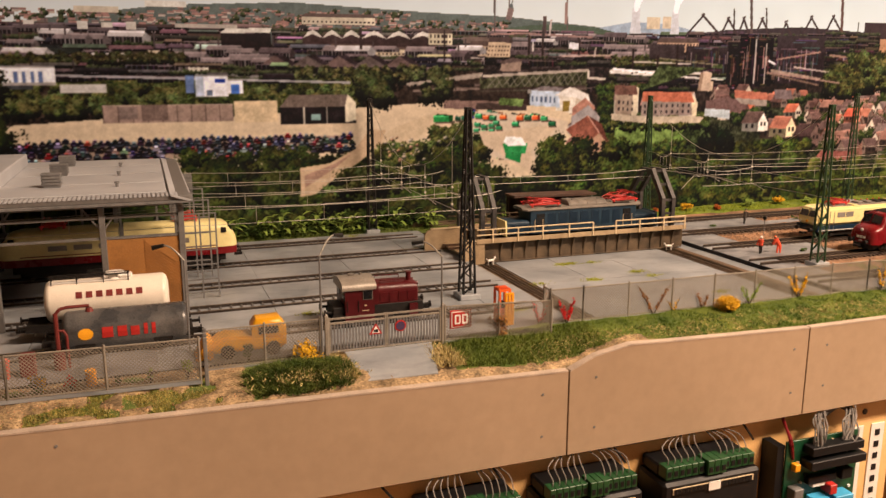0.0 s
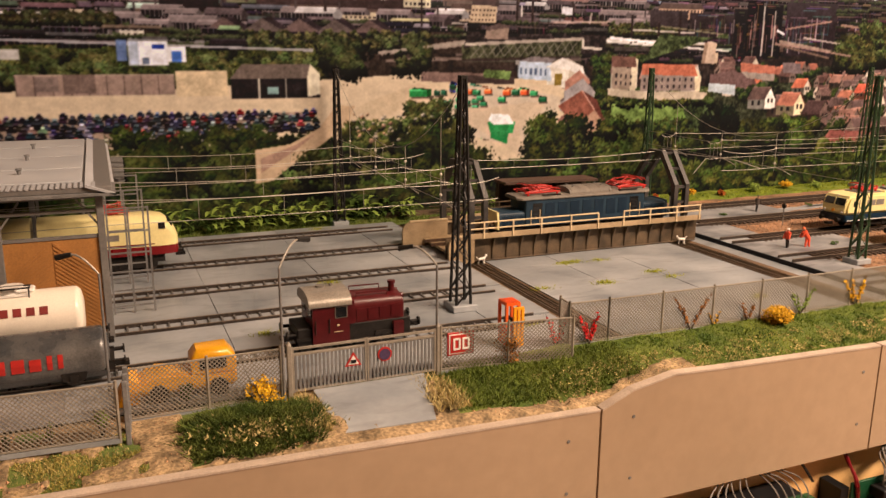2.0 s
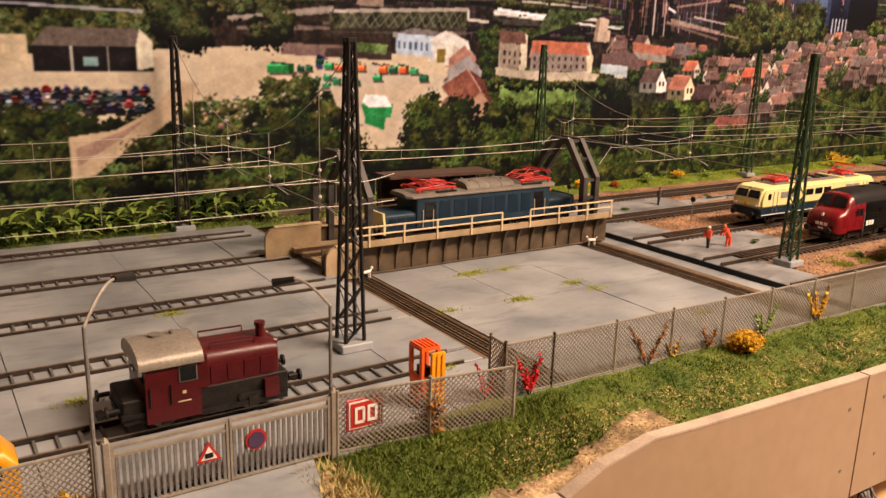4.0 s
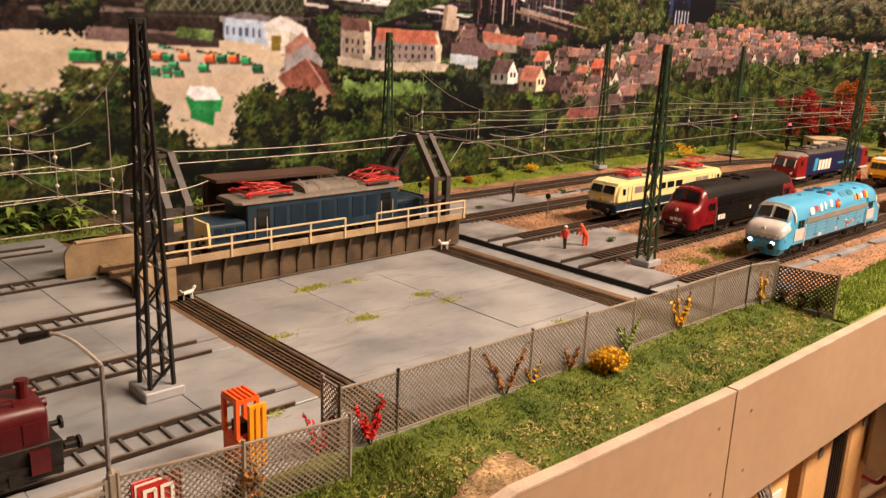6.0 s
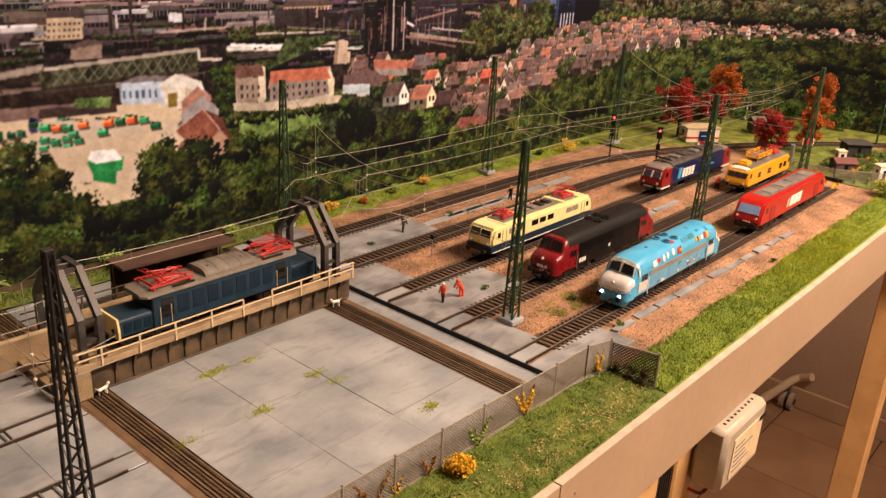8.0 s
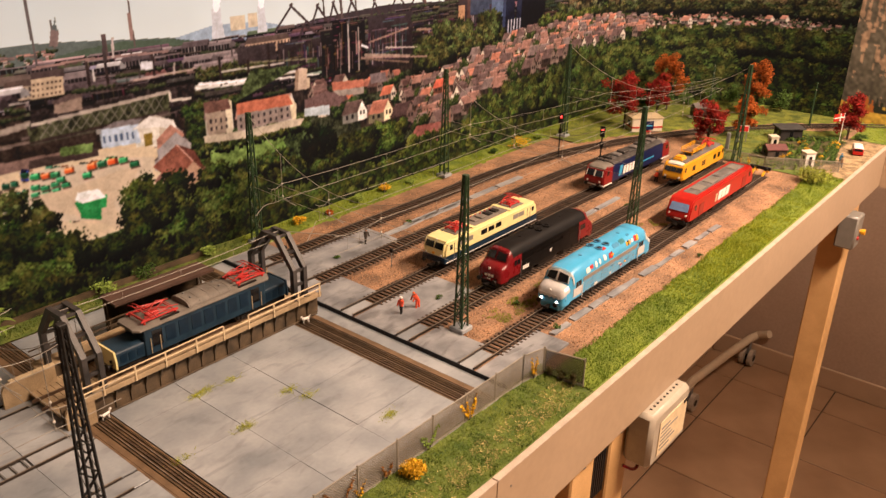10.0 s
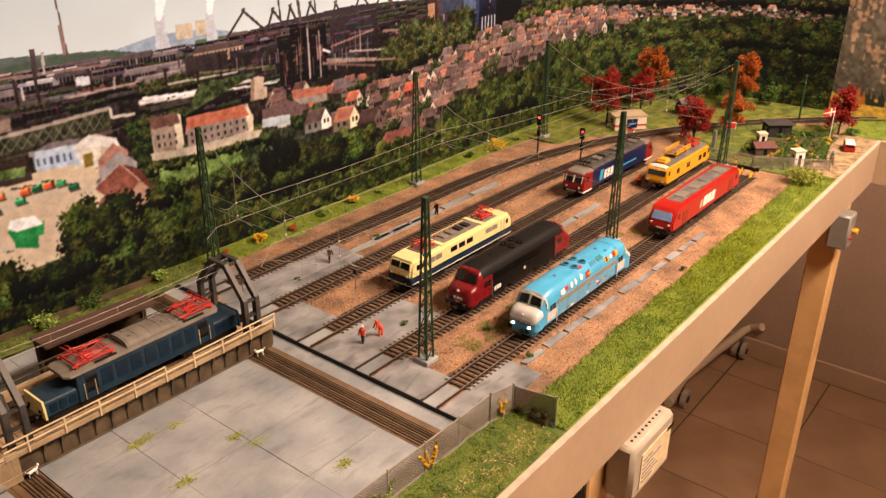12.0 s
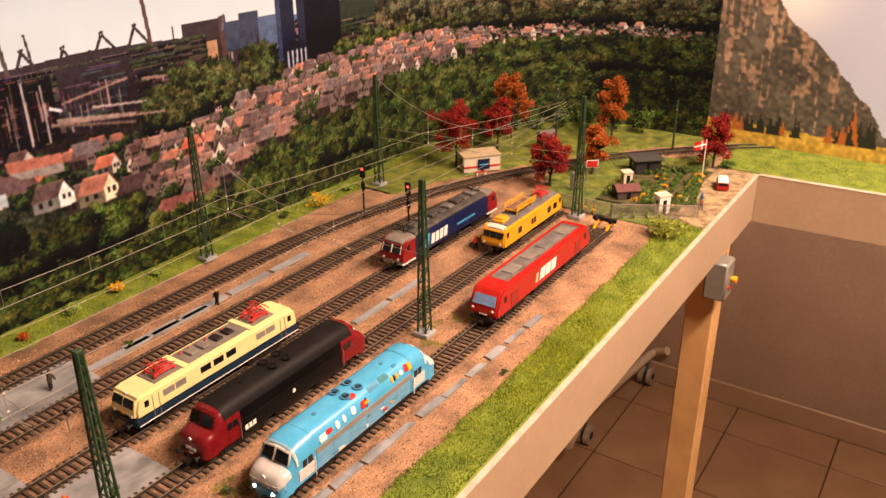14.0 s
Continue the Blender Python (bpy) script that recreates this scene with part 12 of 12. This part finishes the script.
bm = BM()
box(bm, 1.626, 1.666, 0.5200, 0.5540, -0.1560, -0.0930, 0.0030)
part("case", bm, mat("pale_grey_plastic", (0.20, 0.19, 0.17), 0.4, vary=0.08), switch, smooth=40)
bm = BM()
rod(bm, (1.6540, 0.5202, -0.1260), (1.6540, 0.5170, -0.1260), 0.0040, 14)
rod(bm, (1.6540, 0.5170, -0.1260), (1.6540, 0.5110, -0.1260), 0.0054, 14)
part("button", bm, M_YELLOW, switch, "yellow push button")
bm = BM()
rod(bm, (1.6420, 0.5202, -0.1360), (1.6420, 0.5175, -0.1360), 0.0034, 12)
part("red_lamp", bm, M_RED, switch)
boxed("bracket", switch, M_STEEL_GY, 1.638, 1.660, 0.5530, 0.5546, -0.1400, -0.0352, label="grey bracket on the fascia")

trolley = thing("chair_base", (0, 0, FLOOR), "cream tubular chair base on castors under the layout", "chair")
M_TUBE = mat("cream_tube", (0.55, 0.46, 0.34), 0.4, vary=0.06)
bm = BM()
pipe(bm, [(2.20, 1.000, 0.118), (2.32, 1.022, 0.108), (2.385, 1.028, 0.104), (2.60, 1.008, 0.104), (2.79, 0.986, 0.104), (2.815, 0.970, 0.112), (2.80, 0.930, 0.135)], 0.014, 10)
part("tube", bm, M_TUBE, trolley, "cream bent foot tube", smooth=40)
M_CASTOR = mat("pale_castor", (0.36, 0.31, 0.25), 0.5)
for xa, ya in ((2.385, 1.028), (2.790, 0.986)):
    bm = BM()
    for s in (-0.014, 0.014):
        rod(bm, (xa - 0.004, ya + s - 0.008, 0.030), (xa - 0.004, ya + s + 0.008, 0.030), 0.030, 20)
    wheel = part("castor", bm, M_CASTOR, trolley, "pale double castor", smooth=40)
    bm = BM()
    rod(bm, (xa - 0.004, ya - 0.0235, 0.030), (xa - 0.004, ya + 0.0235, 0.030), 0.012, 12)
    part("hub", bm, M_CHASSIS, wheel)
    bm = BM()
    rod(bm, (xa, ya, 0.030), (xa, ya, 0.104), 0.006, 8)
    part("stem", bm, M_STEEL_GY, trolley)
